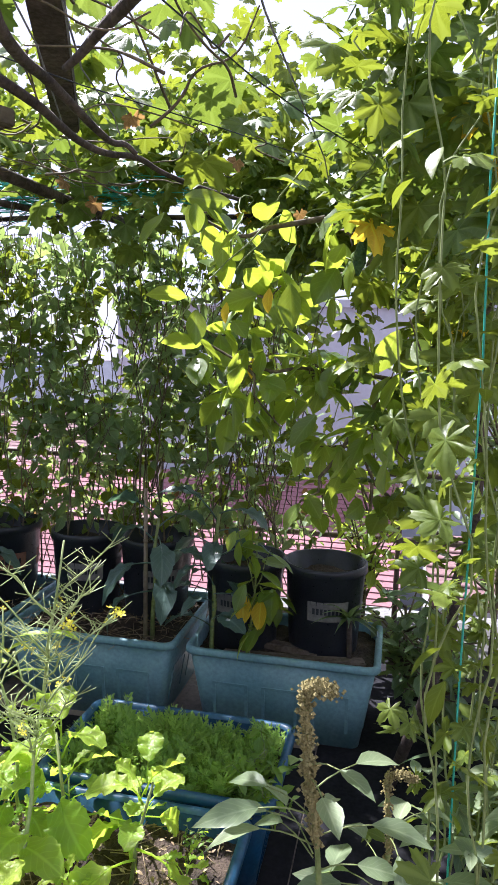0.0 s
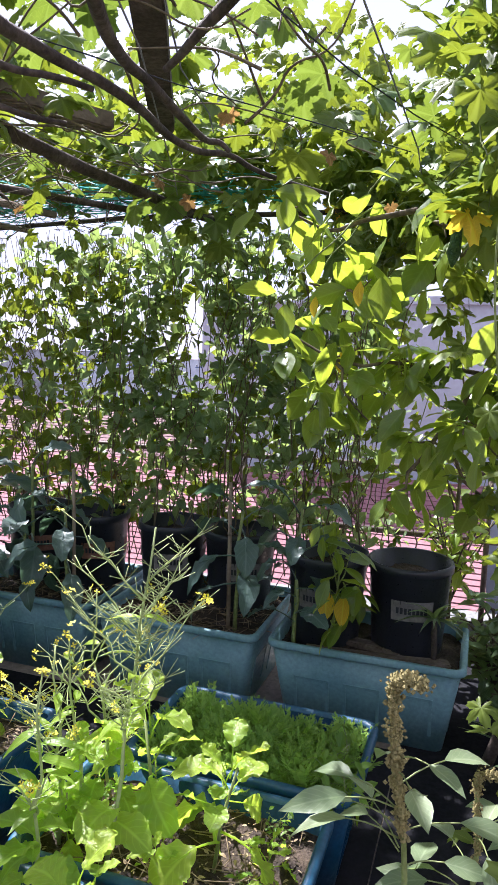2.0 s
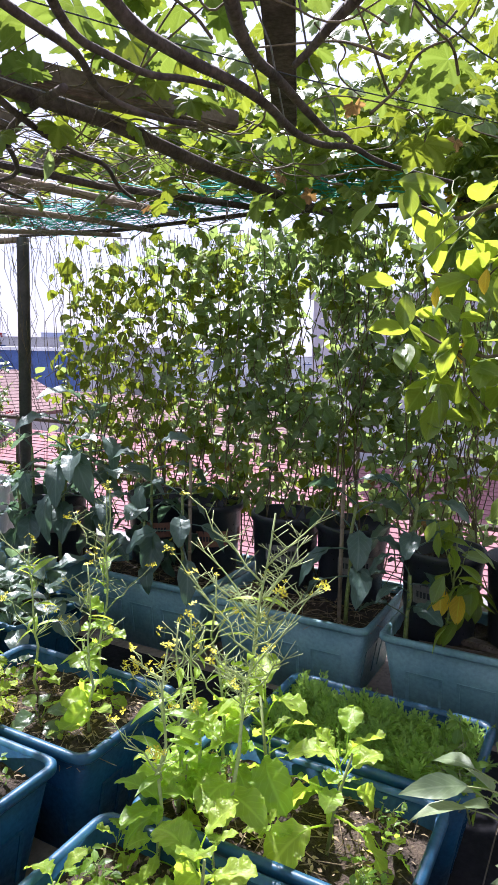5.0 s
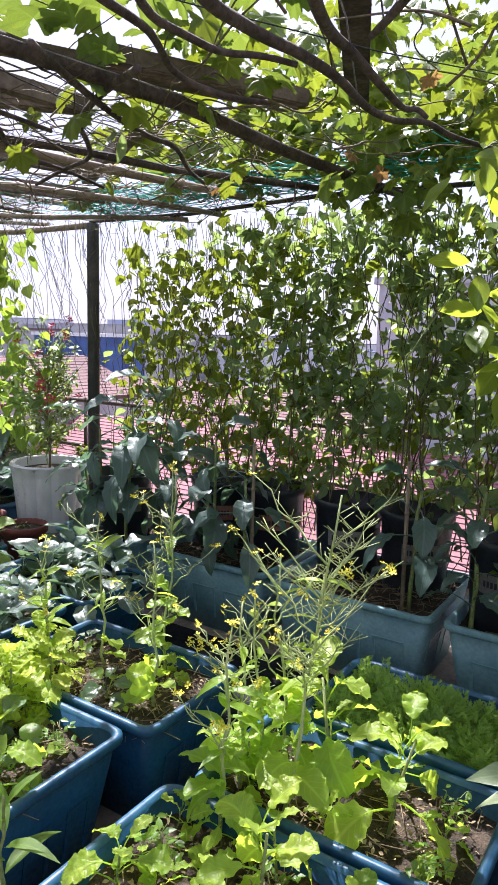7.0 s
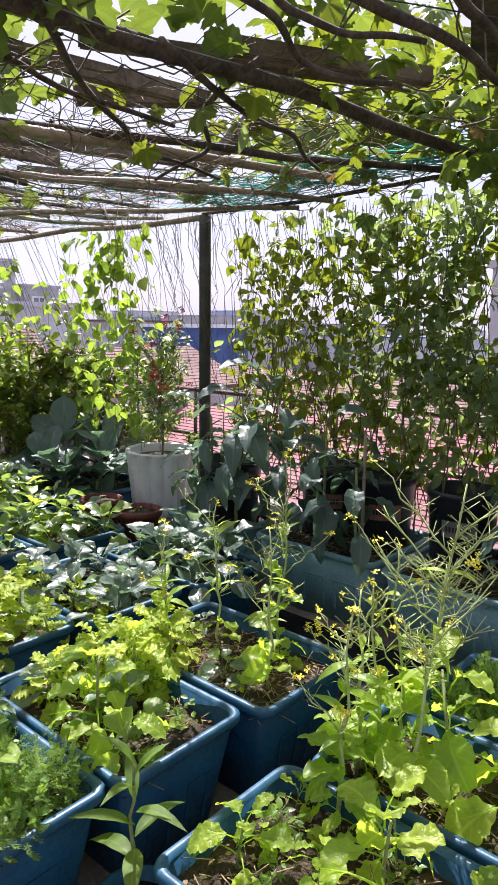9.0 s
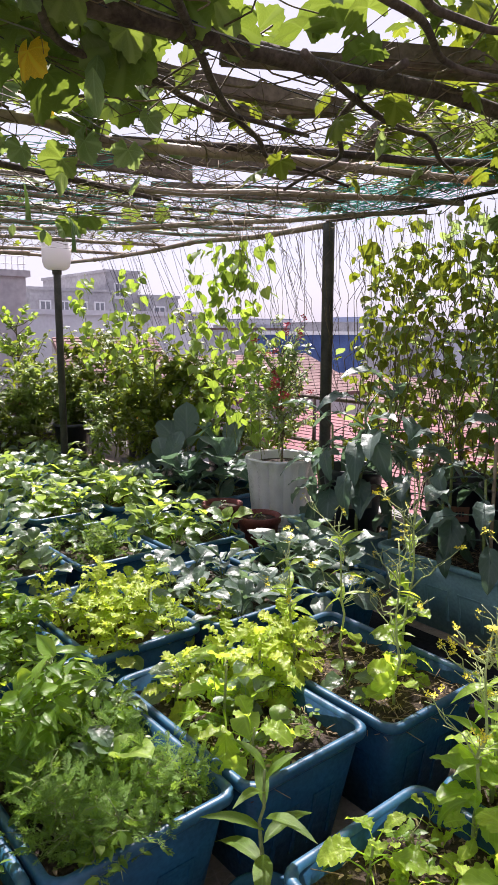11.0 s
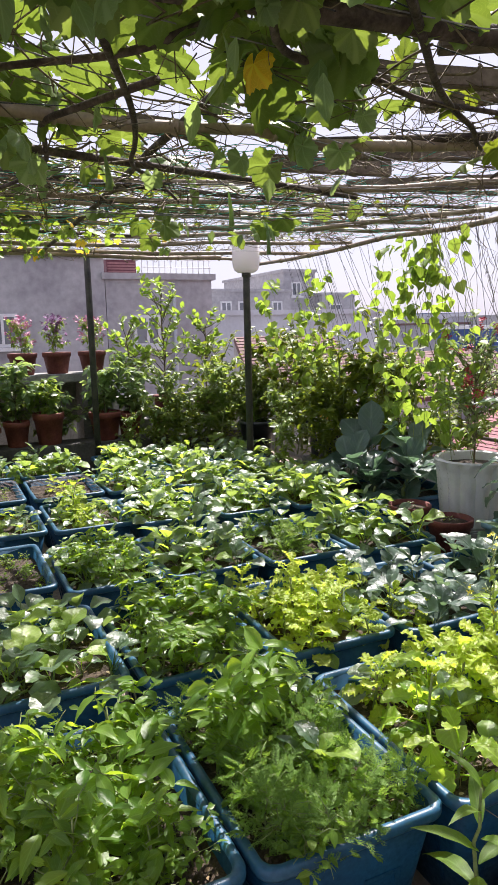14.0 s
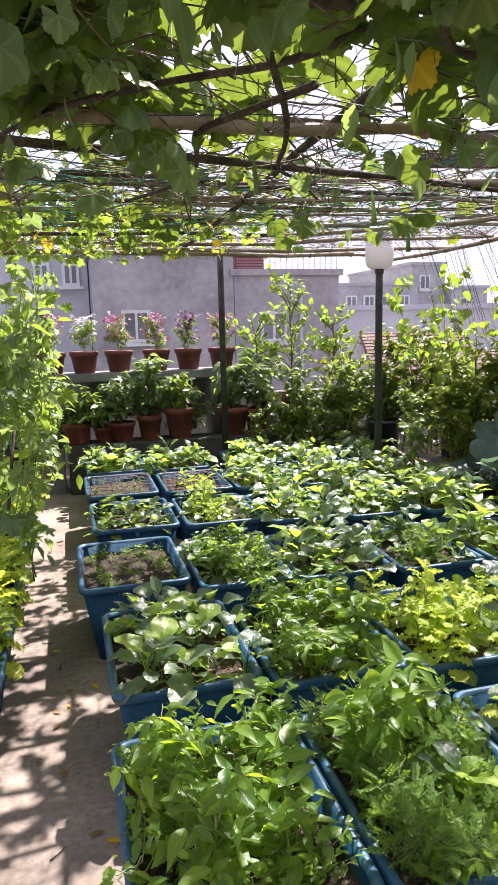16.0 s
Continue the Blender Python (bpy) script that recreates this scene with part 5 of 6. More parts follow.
def shrub(name, label, x, y, z, h, spread, nb, nl, tmpl, mat, sizes, rng, fl=0, fmat=None, r0=0.006, group="", fsize=(0.012, 0.02), clump=0.6, pitch=(-0.8, 0.5)):
    b = bush(name, label, "shrub", tmpl, mat, h, spread, nb, nl, sizes, rng, M_DRYTWIG, r0, clump=clump, pitch=pitch)
    b.matrix_basis = pose(x, y, z)
    if group:
        b["group"] = group
    if fl:
        f = Mesher()
        for i in range(fl):
            a, d = rng.uniform(0, 6.28), spread * rng.uniform(0.1, 0.9)
            c = Vector((math.cos(a) * d, math.sin(a) * d, h * rng.uniform(0.35, 1.05)))
            for k in range(4):
                flower(f, c + Vector((rng.gauss(0, 0.01), rng.gauss(0, 0.01), rng.gauss(0, 0.012))), rng.uniform(*fsize), rng)
        mpart("blossom", f, fmat, b, "clusters of coloured petals", False, kind="stuff")
    return b


shrub("flowering_shrub", "thin red-flowering shrub in the white pot", 2.74, 3.30, 0.58, 0.86, 0.30, 52, 760, T_LANCE + T_SMALL, L_VINE, (0.03, 0.065), random.Random(21), 26, M_RFLOWER, 0.007)

# small clay pots before the white pot
def clay_pot(x, y, z, r, h, label="reddish clay pot with soil", mat=M_CLAY, group="clay pots"):
    ob = thing("clay_pot", label, "plant pot", pose(x, y, z), group)
    mpart("body", lathe([(r * 0.7, 0), (r * 0.72, 0.006), (r * 0.93, h * 0.78), (r, h * 0.78), (r * 1.02, h * 0.98), (r * 0.98, h), (r * 0.88, h * 0.99), (r * 0.82, h * 0.8)], 28), mat, ob)
    mpart("soil", lathe([(r * 0.88, h * 0.85), (r * 0.4, h * 0.88), (0, h * 0.88)], 16), M_SOIL, ob)
    return ob


for x, y in ((2.30, 3.0), (2.30, 3.35)):
    slab("cement_brick", x - 0.12, x + 0.12, y - 0.12, y + 0.12, 0.0, 0.20, M_LEDGE, "cement brick carrying a clay pot", "brick", "", 0.006)
    clay_pot(x, y, 0.20, 0.125, 0.18)
    SMALLCOL.place(x, y, 0.36, rng, (0.4, 0.5))


# ---- kale in the pots by the fence: bare stalks with hanging grey-green leaves ----
def kale(x, y, z, h, n, size, rng, label="tall kale with drooping grey-green leaves"):
    ob = thing("kale_plant", label, "leaf vegetable", pose(x, y, z), "kale by the fence")
    g = Mesher()
    stem = wavy((0, 0, -0.02), (rng.gauss(0, 0.03), rng.gauss(0, 0.03), h), 4, 0.006, rng)
    g.tube(stem, 0.010, 0.006, 7)
    mpart("stem", g, M_TWIG, ob)
    for i in range(n):
        k = rng.randrange(4)
        me = leaf_mesh(("kale", k), T_KALE[k], L_KALE, 0.11, 0.18, 0.3)
        t = 0.42 + 0.58 * i / (n - 1)
        mpart("leaf", me, L_KALE, ob, m=aimed(stem[0].lerp(stem[-1], t), i * 2.4 + rng.uniform(-0.3, 0.3), rng.uniform(-0.35, 0.55) + 0.5 * (t > 0.9), rng.gauss(0, 0.25), size * rng.uniform(0.75, 1.1)))


for x, y, z, h, n, s in ((2.58, 0.68, 0.31, 0.55, 10, 1.0), (2.52, 0.66, 0.31, 0.28, 6, 0.8), (2.60, 0.94, 0.31, 0.52, 9, 1.0), (2.62, 1.98, 0.31, 0.62, 10, 1.1), (2.54, 1.72, 0.31, 0.46, 9, 1.0), (2.52, 1.90, 0.31, 0.34, 8, 0.9),
                         (2.62, 2.32, 0.31, 0.76, 12, 1.35), (2.66, 2.55, 0.31, 0.72, 12, 1.35), (2.6, 2.78, 0.31, 0.35, 8, 0.9), (2.52, 2.14, 0.31, 0.48, 10, 1.1), (2.50, 2.44, 0.31, 0.55, 10, 1.15), (2.54, 2.68, 0.31, 0.6, 9, 1.1)):
    kale(x, y, z, h, n, s, rng)
for x, y, z in ((2.56, 1.70, 0.31), (2.60, 0.97, 0.31)):
    pole("bamboo_stake", "thin tan bamboo stake tied to a kale", "stake", [(x, y, z - 0.03), (x + 0.01, y + 0.01, z + 0.62)], 0.009, 0.008, M_BAMBOO, "bamboo stakes", 8, 3)
tub(2.22, 2.98, 3.62, 4.42, "deep blue plastic planting tub of dark collards", 0.32, 0.31)

for x, y, s in ((2.36, 3.82, 1.2), (2.42, 4.2, 1.25), (2.7, 4.25, 1.3), (2.85, 3.95, 1.15), (2.6, 3.8, 1.2)):
    BIGCOL.place(x, y, 0.26, rng, (s, s * 1.1))

# straw on the fence tubs
ob = thing("straw_mulch", "dry straw mulch lying in the planting tubs", "mulch", kind="stuff")
g = Mesher()
for (x0, x1, y0, y1), n, zz in (((2.46, 3.0, 0.83, 1.5), 420, 0.325), ((2.49, 3.0, 1.6, 2.24), 300, 0.325), ((1.26, 1.64, 1.2, 1.8), 260, 0.315), ((0.82, 1.15, 1.26, 1.84), 120, 0.315), ((0.7, 1.07, 0.36, 0.95), 120, 0.315), ((1.17, 1.49, 0.33, 0.92), 160, 0.315)):
    for i in range(n):
        p = Vector((rng.uniform(x0, x1), rng.uniform(y0, y1), zz + rng.uniform(-0.008, 0.02)))
        a, ln = rng.uniform(0, 6.28), rng.uniform(0.02, 0.09)
        g.tube([p, p + Vector((math.cos(a) * ln, math.sin(a) * ln, rng.gauss(0, 0.008)))], 0.0016, 0.0012, 3)
for b, n in ((T[0], 260), (T[1], 160), (T[2], 260), (T[3], 300), (M1B, 420), (M2B, 420), (T[4], 160), (T[5], 160)):
    for i in range(n):
        v, f, u = rng.choice(T_SMALL)
        g.add(v, f, aimed((rng.uniform(b[0] + 0.05, b[1] - 0.05), rng.uniform(b[2] + 0.05, b[3] - 0.05), SOILZ + rng.uniform(0.005, 0.03)), rng.uniform(0, 6.28), rng.gauss(0, 0.35), rng.gauss(0, 0.35), rng.uniform(0.007, 0.02)))
mpart("straw_litter", g, M_STRAW, ob, kind="stuff")


# ---- the near corner: lemon tree, bitter melon and amaranth ----
ob = thing("lemon_tree", "glossy-leaved lemon tree beside the fence tubs", "tree")
BR = [((2.30, -0.05, 0.0), (2.28, -0.22, 0.55), (2.30, -0.28, 1.15), (2.28, -0.24, 1.55)), ((2.29, -0.26, 1.42), (2.22, -0.10, 1.68), (2.12, 0.05, 1.80), (1.95, 0.22, 1.86)),
      ((2.28, -0.24, 1.2), (2.1, 0.02, 1.42), (1.95, 0.20, 1.44), (1.88, 0.42, 1.45), (1.88, 0.60, 1.55)), ((1.95, 0.22, 1.86), (1.88, 0.42, 1.80), (1.86, 0.58, 1.84)),
      ((2.1, 0.02, 1.42), (2.0, 0.1, 1.28), (1.92, 0.2, 1.14), (1.9, 0.26, 1.04)), ((2.12, 0.05, 1.80), (2.0, 0.25, 1.66), (1.92, 0.36, 1.62), (1.9, 0.5, 1.66)),
      ((2.28, -0.22, 0.9), (2.15, 0.0, 1.05), (2.1, 0.12, 1.2))]
BR += [((2.3, -0.24, 1.55), (2.2, -0.3, 1.75), (2.1, -0.35, 1.9)), ((2.0, 0.1, 1.28), (1.9, 0.0, 1.3), (1.85, -0.1, 1.35)), ((2.28, -0.26, 1.3), (2.1, -0.25, 1.45), (1.95, -0.3, 1.5))]
pts = []
for i, l in enumerate(BR):
    g = Mesher()
    q = []
    for a, b in zip(l, l[1:]):
        q += wavy(a, b, 3, 0.01, rng)[:-1]
    q.append(Vector(l[-1]))
    g.tube(q, 0.022 if i == 0 else 0.009, 0.012 if i == 0 else 0.003, 8)
    mpart("trunk" if i == 0 else "limb", g, M_BARK if i == 0 else M_DRYTWIG, ob)
    if i:
        for k in range(20):
            j = rng.uniform(0.3, 1) * (len(q) - 1.01)
            pts.append(q[int(j)].lerp(q[int(j) + 1], j - int(j)) + Vector((rng.gauss(0, 0.045), rng.gauss(0, 0.06), rng.gauss(0, 0.055))))
# twigs that fill the crown, each ending in a drooping spray
joints = [Vector(p) for l in BR for p in l[1:]]
crng = random.Random(17)
tw = Mesher()
for i in range(22):
    a, b = crng.uniform(0, 6.283), crng.uniform(-1, 1)
    r = crng.random() ** 0.4
    c = Vector((1.92 + 0.26 * r * math.cos(a), 0.18 + 0.44 * r * math.sin(a), 1.46 + 0.46 * b * r))
    q = wavy(min(joints, key=lambda p: (p - c).length), c, 4, 0.012, crng)
    tw.tube(q, 0.0045, 0.002, 5)
    for k in range(9):
        j = crng.uniform(0.35, 1) * 3.99
        pts.append(q[int(j)].lerp(q[int(j) + 1], j - int(j)) + Vector((crng.gauss(0, 0.03), crng.gauss(0, 0.035), crng.gauss(0, 0.035))))
mpart("twig", tw, M_DRYTWIG, ob, kind="stuff")
mpart("foliage", cloud(pts, T_CITRUS, (0.075, 0.135), rng, (-1.4, 0.2), 0.6), L_CITRUS, ob, "glossy oval leaves, many lit from behind", kind="stuff")
g = Mesher()
for p in ((1.59, 0.30, 1.63), (1.86, 0.47, 1.62), (1.90, 0.40, 1.47)):
    v, f, u = T_CITRUS[1]
    g.add(v, f, aimed(p, 1.4, -1.4, 0.4, 0.06), u)
mpart("yellow_foliage", g, L_YELLOW, ob, "yellowed leaf", kind="stuff")

ob = bush("lemon_sapling", "young lemon sapling with yellowing leaves in a tub", "sapling", T_CITRUS, L_CITRUS, 0.62, 0.12, 11, 52, (0.08, 0.12), random.Random(5), M_TWIG, 0.006, clump=0.5, pitch=(-1.3, 0.3))
ob.matrix_basis = pose(2.47, 0.50, 0.30)
g = Mesher()
for p, a, sz in (((-0.05, 0.02, 0.30), 1.9, 0.12), ((-0.04, -0.05, 0.28), 1.4, 0.12)):
    v, f, u = T_CITRUS[1]
    g.add(v, f, aimed(p, a, -1.3, 0.2, sz), u)
mpart("yellow_leaf", g, L_YELLOW, ob, "yellow spotted leaf", kind="stuff")

ob = thing("bitter_melon_vine", "bitter melon vine with lobed leaves hanging from the pergola", "climbing plant")
st, pts = Mesher(), []
for i in range(78):
    x, y = rng.uniform(1.4, 2.6), rng.uniform(-0.80, 0.20)
    if i % 3 == 0:
        x, y = rng.uniform(2.4, 2.9), rng.uniform(-0.3, 0.6)
    p = Vector((x, y, 2.08 + rng.uniform(0, 0.2)))
    ln = rng.uniform(0.15, 0.95) * (1.2 if y < 0 else 0.55)
    l = wavy(p, p + Vector((rng.gauss(0, 0.1), rng.gauss(0, 0.12), -ln)), 7, 0.02, rng)
    st.tube(l, 0.0025, 0.0012, 4)
    for k in range(int(7 + ln * 17)):
        j = rng.random() * 6.9
        pts.append(l[int(j)].lerp(l[int(j) + 1], j - int(j)) + Vector((rng.gauss(0, 0.04), rng.gauss(0, 0.04), rng.gauss(0, 0.02))))
for i in range(330):
    pts.append(Vector((rng.uniform(1.3, 3.0), rng.uniform(-1.0, 0.12), rng.uniform(2.03, 2.38))))
for i in range(560):
    x = rng.uniform(2.35, 3.4)
    pts.append(Vector((x, rng.uniform(-1.2, 0.95 if x > 2.65 else 0.2), rng.uniform(1.98, 2.25) + 0.9 * (x - 2.3) * rng.random())))
for i in range(16):
    x, y = rng.uniform(1.35, 2.2), rng.uniform(-0.7, 0.5)
    a = rng.uniform(0, 6.28)
    l = wavy((x, y, rng.uniform(1.6, 2.1)), (x + math.cos(a) * 0.5, y + math.sin(a) * 0.6, rng.uniform(1.3, 2.1)), 6, 0.02, rng, -0.08)
    st.tube(smooth(l, 1), 0.0028, 0.0014, 5)
mpart("stem_tangle", st, M_TWIG, ob, kind="stuff")
half = len(pts) // 2
mpart("shaded_foliage", cloud(pts[:half:2] + pts[half + 1::3], T_MELON, (0.06, 0.12), rng, (-1.3, 0.2)), L_LUFFA, ob, kind="stuff")
mpart("yellow_foliage", cloud(pts[1:half:40], T_MELON, (0.06, 0.11), rng, (-1.3, 0.2)), L_YELLOW, ob, "yellowed lobed leaf", kind="stuff")
mpart("foliage", cloud(pts[1:half:2] + pts[half::3] + pts[half + 2::3], T_MELON, (0.06, 0.12), rng, (-1.3, 0.2)), L_BRIGHT, ob, "deeply lobed bitter melon leaves", kind="stuff")
g = Mesher()
g.tube([(1.60, 0.09, 1.80), (1.60, 0.09, 1.775), (1.60, 0.092, 1.75), (1.6, 0.095, 1.715), (1.6, 0.098, 1.69)], 0.0035, 0.016, 10)
g.tube([(1.6, 0.098, 1.69), (1.6, 0.10, 1.66)], 0.016, 0.003, 10)
mpart("bitter_melon", g, surface("warty_rind", (0.03, 0.10, 0.02), (0.08, 0.18, 0.04), 120, 160, 0.6, relief=1.0, dist=0.01), ob, "warty green bitter melon")

# the tall climbing stand close by, with a green cord
ob = thing("climbing_stand", "tall thick-stemmed vine with lobed leaves on a cord", "climbing plant")
st, pts = Mesher(), []
for i in range(11):
    x, y = 1.24 + rng.gauss(0, 0.07), -0.19 + rng.gauss(0, 0.06)
    l = wavy((x + rng.gauss(0, 0.03), y - 0.02, 0.30), (x + rng.gauss(0, 0.1), y + 0.05 + rng.gauss(0, 0.06), 2.05), 12, 0.028, rng)
    st.tube(smooth(l, 1), 0.0026, 0.0016, 5)
    for k in range(22):
        j = rng.random() * 11.9
        pts.append(l[int(j)].lerp(l[int(j) + 1], j - int(j)) + Vector((rng.gauss(0, 0.06), rng.gauss(0, 0.05), 0)))
mpart("stem_tangle", st, M_TWIG, ob, kind="stuff")
mpart("foliage", cloud(pts, T_MELON + T_OVATE[:1], (0.04, 0.085), rng, (-1.2, 0.3)), L_BRIGHT, ob, kind="stuff")
g = Mesher()
g.tube(wavy((1.2, -0.14, 0.32), (1.2, -0.13, 2.05), 6, 0.003, rng), 0.002, 0.002, 4)
mpart("cord", g, M_NET, ob, "green nylon cord")
tub(0.98, 1.36, -0.50, 0.16, BLUE, 0.30, 0.30)
ob = bush("sprawling_herb", "sprawling broad-leaved herbs with pale leaves", "herb", T_OVATE, L_AMAR, 0.5, 0.22, 24, 150, (0.045, 0.085), random.Random(31), M_TWIG, 0.005)
ob.matrix_basis = pose(1.24, -0.22, 0.24)
ob = bush("sprawling_herb", "sprawling broad-leaved herbs with pale leaves", "herb", T_OVATE, L_VINE, 0.55, 0.25, 24, 150, (0.05, 0.10), random.Random(33), M_TWIG, 0.005)
ob.matrix_basis = pose(1.9, -0.35, 0.0)


def amaranth(x, y, z, h, rng, lean, lump=1.0):
    ob = thing("amaranth_plant", "amaranth with a drooping tan seed head and pale leaves", "plant", pose(x, y, z), "amaranth plants")
    st, sd, lf = Mesher(), Mesher(), Mesher()
    main = wavy((0, 0, 0), (lean[0], lean[1], h), 8, 0.006, rng)
    main.append(main[-1] + Vector((0.004, -0.025, 0.008)))
    main.append(main[-1] + Vector((0.003, -0.02, -0.008)))
    st.tube(main, 0.007, 0.0025, 7)
    for i in range(2200):
        k = rng.uniform(0.5, 1.0) * (len(main) - 1.01)
        p = main[int(k)].lerp(main[int(k) + 1], k - int(k))
        cl = abs(math.sin(k * 5.5))
        r = (0.0018 + 0.0052 * cl * cl) * lump
        q = p + Vector((rng.gauss(0, r), rng.gauss(0, r), rng.gauss(0, r)))
        s = rng.uniform(0.0024, 0.0048) * lump
        sd.add([q + Vector(v) * s for v in ((1, 0, 0), (-1, 0, 0), (0, 1, 0), (0, -1, 0), (0, 0, 1), (0, 0, -1))],
               [(0, 2, 4), (2, 1, 4), (1, 3, 4), (3, 0, 4), (2, 0, 5), (1, 2, 5), (3, 1, 5), (0, 3, 5)])
    for i in range(18):
        t = rng.uniform(0.3, 0.95)
        p = main[0].lerp(main[7], t)
        a, up = i * 2.4 + rng.uniform(-0.3, 0.3), rng.uniform(0.1, 0.6)
        s = rng.uniform(0.07, 0.11)
        q = p + Vector((-math.sin(a), math.cos(a), up)) * s * 0.9
        st.tube(smooth([p, p.lerp(q, 0.5) + Vector((0, 0, 0.008)), q], 1), 0.0016, 0.0011, 4)
        v, f, u = rng.choice(T_OVATE)
        lf.add(v, f, aimed(q, a, rng.uniform(-0.4, 0.3), rng.gauss(0, 0.3), s), u)
    mpart("stem", st, M_TWIG, ob)
    mpart("seed_head", sd, M_SEED, ob, "lumpy tan seed head", False, kind="stuff")
    mpart("foliage", lf, L_AMAR, ob, "pale green oval leaves", kind="stuff")


amaranth(1.08, 0.06, 0.25, 0.70, random.Random(3), (-0.06, 0.055))
amaranth(1.16, -0.05, 0.25, 0.52, random.Random(4), (-0.05, 0.03), 0.6)

# spiky plant, wood offcuts and a scrap in the corner tub
ob = thing("spiky_plant", "dark strappy rosette plant on a bare stem", "plant", pose(2.56, 0.12, 0.31))
g = Mesher()
g.tube([(0, 0, -0.02), (0.01, 0.01, 0.17)], 0.012, 0.010, 8)
mpart("stem", g, M_BARK, ob)
for i in range(20):
    k = Mesher()
    v, f, u = blade(0.16, 7, 1, 0.2, 0.5, 1.1, 0, 1, 0.6, 1.2, i)
    k.add(v, f, None, u)
    mpart("leaf", k, L_COLLARD, ob, m=aimed((0.01, 0.01, 0.17), i * 2.4, rng.uniform(0.3, 1.3), 0, rng.uniform(0.12, 0.18)))
for i, (x, y, a, l) in enumerate(((2.50, 0.40, 95, 0.42), (2.62, 0.42, 80, 0.36), (2.53, 0.16, 100, 0.2))):
    ob = thing("wood_offcut", "split brown wood offcut lying on the soil", "wood", pose(x, y, 0.325, 5, 0, a), "wood offcuts")
    part("board", box_bm(-l / 2, l / 2, -0.035, 0.035, -0.012, 0.012, 0.006), M_WOOD, ob)
ob = thing("sansevieria", "dark arching spiky leaves on the floor", "plant", pose(2.42, -0.28, 0.0))
for i in range(16):
    k = Mesher()
    v, f, u = blade(0.09, 8, 1, 0.2, 0.5, 0.9, 0, 1, 0.7, 1.2, i)
    k.add(v, f, None, u)
    mpart("leaf", k, L_VINE, ob, m=aimed((0, 0, 0.02), i * 2.4, rng.uniform(0.5, 1.35), 0, rng.uniform(0.3, 0.5)))
# Added where the floor between the tubs only lies in shade.
slab("ground_sheet", 1.70, 2.44, 0.225, 2.4, 0.0, 0.006, M_SHADE_SHEET, "black sheet on the floor standing in for its shade", "sheet", "")
# Black sheet in the corner, stretched to stand in for the floor's shade.
slab("ground_sheet", 1.38, 3.4, -1.2, 0.22, 0.0, 0.006, M_SHADE_SHEET, "black sheet on the floor standing in for its shade", "sheet", "")
# Bricks coloured dark for the shade under the lemon tree and shrubs.
slab("brick_course", 2.98, 3.44, -0.75, -0.08, 0.0, 0.2, M_SHADED_CEMENT, "stacked cement bricks beside the fence tub", "bricks", "", 0.01)

# the thicket behind the corner
for i, (x, y, h, sp, n, mt) in enumerate(((2.95, -0.45, 1.7, 0.42, 620, L_VINE), (3.1, -0.9, 1.8, 0.45, 560, L_CITRUS), (2.75, -0.95, 1.1, 0.38, 420, L_VINE), (3.2, 0.1, 1.5, 0.3, 420, L_CITRUS), (2.1, -0.75, 0.7, 0.3, 240, L_PEPPER), (2.66, -0.22, 0.62, 0.24, 330, L_VINE), (2.95, -0.12, 0.55, 0.24, 300, L_VINE))):
    b = bush("thicket_shrub", "dense dark leafy shrub in the corner", "shrub", T_OVATE + T_CITRUS, mt, h, sp, 36, int(n * 0.8), (0.05, 0.10), random.Random(90 + i), M_DRYTWIG, 0.012, clump=0.8)
    b.matrix_basis = pose(x, y, 0.2 if i in (0, 1) else 0.0)
    b["group"] = "corner shrubs"


# ---- the far end of the terrace ----
def flower_pot(x, y, fm, i):
    x, y = -0.26 + (x + 0.26) * 1.22, 7.0
    clay_pot(x, y, 1.05, 0.135, 0.205, "terracotta pot of snapdragons on the ledge", group="flower pots on the ledge")
    shrub("snapdragon", "flowering snapdragons in a terracotta pot", x, y, 1.22, 0.36, 0.15, 26, 420, T_LANCE, L_FRESH, (0.035, 0.065), random.Random(60 + i), 60, fm, 0.003, "snapdragons on the ledge", (0.010, 0.017))


for i, (x, fm) in enumerate(((-0.62, M_PFLOWER), (-0.38, M_PFLOWER), (-0.13, M_WFLOWER), (0.14, M_PFLOWER), (0.44, M_PFLOWER), (0.70, M_PVFLOWER), (0.98, M_PFLOWER))):
    flower_pot(x, 5.76, fm, i)
slab("ledge_pier", -0.31, -0.09, 6.84, 7.2, 0.0, 0.97, M_LEDGE, "grey cement pier under the ledge", "pier")
slab("ledge_pier", 1.10, 1.40, 6.84, 7.2, 0.0, 0.97, M_LEDGE, "grey cement pier under the ledge", "pier")
slab("ledge_pier", -1.65, -1.4, 6.84, 7.2, 0.0, 0.97, M_LEDGE, "grey cement pier under the ledge", "pier")
slab("ledge_back", -0.09, 1.10, 7.14, 7.22, 0.60, 0.97, M_LEDGE, "dark cement panel below the ledge", "panel")
# The bench colour carries the shade below the ledge.
slab("pot_bench", -0.3, 2.6, 6.36, 6.70, 0.0, 0.44, M_SHADED_CEMENT, "low cement bench with clay pots", "bench", "structure", 0.008)
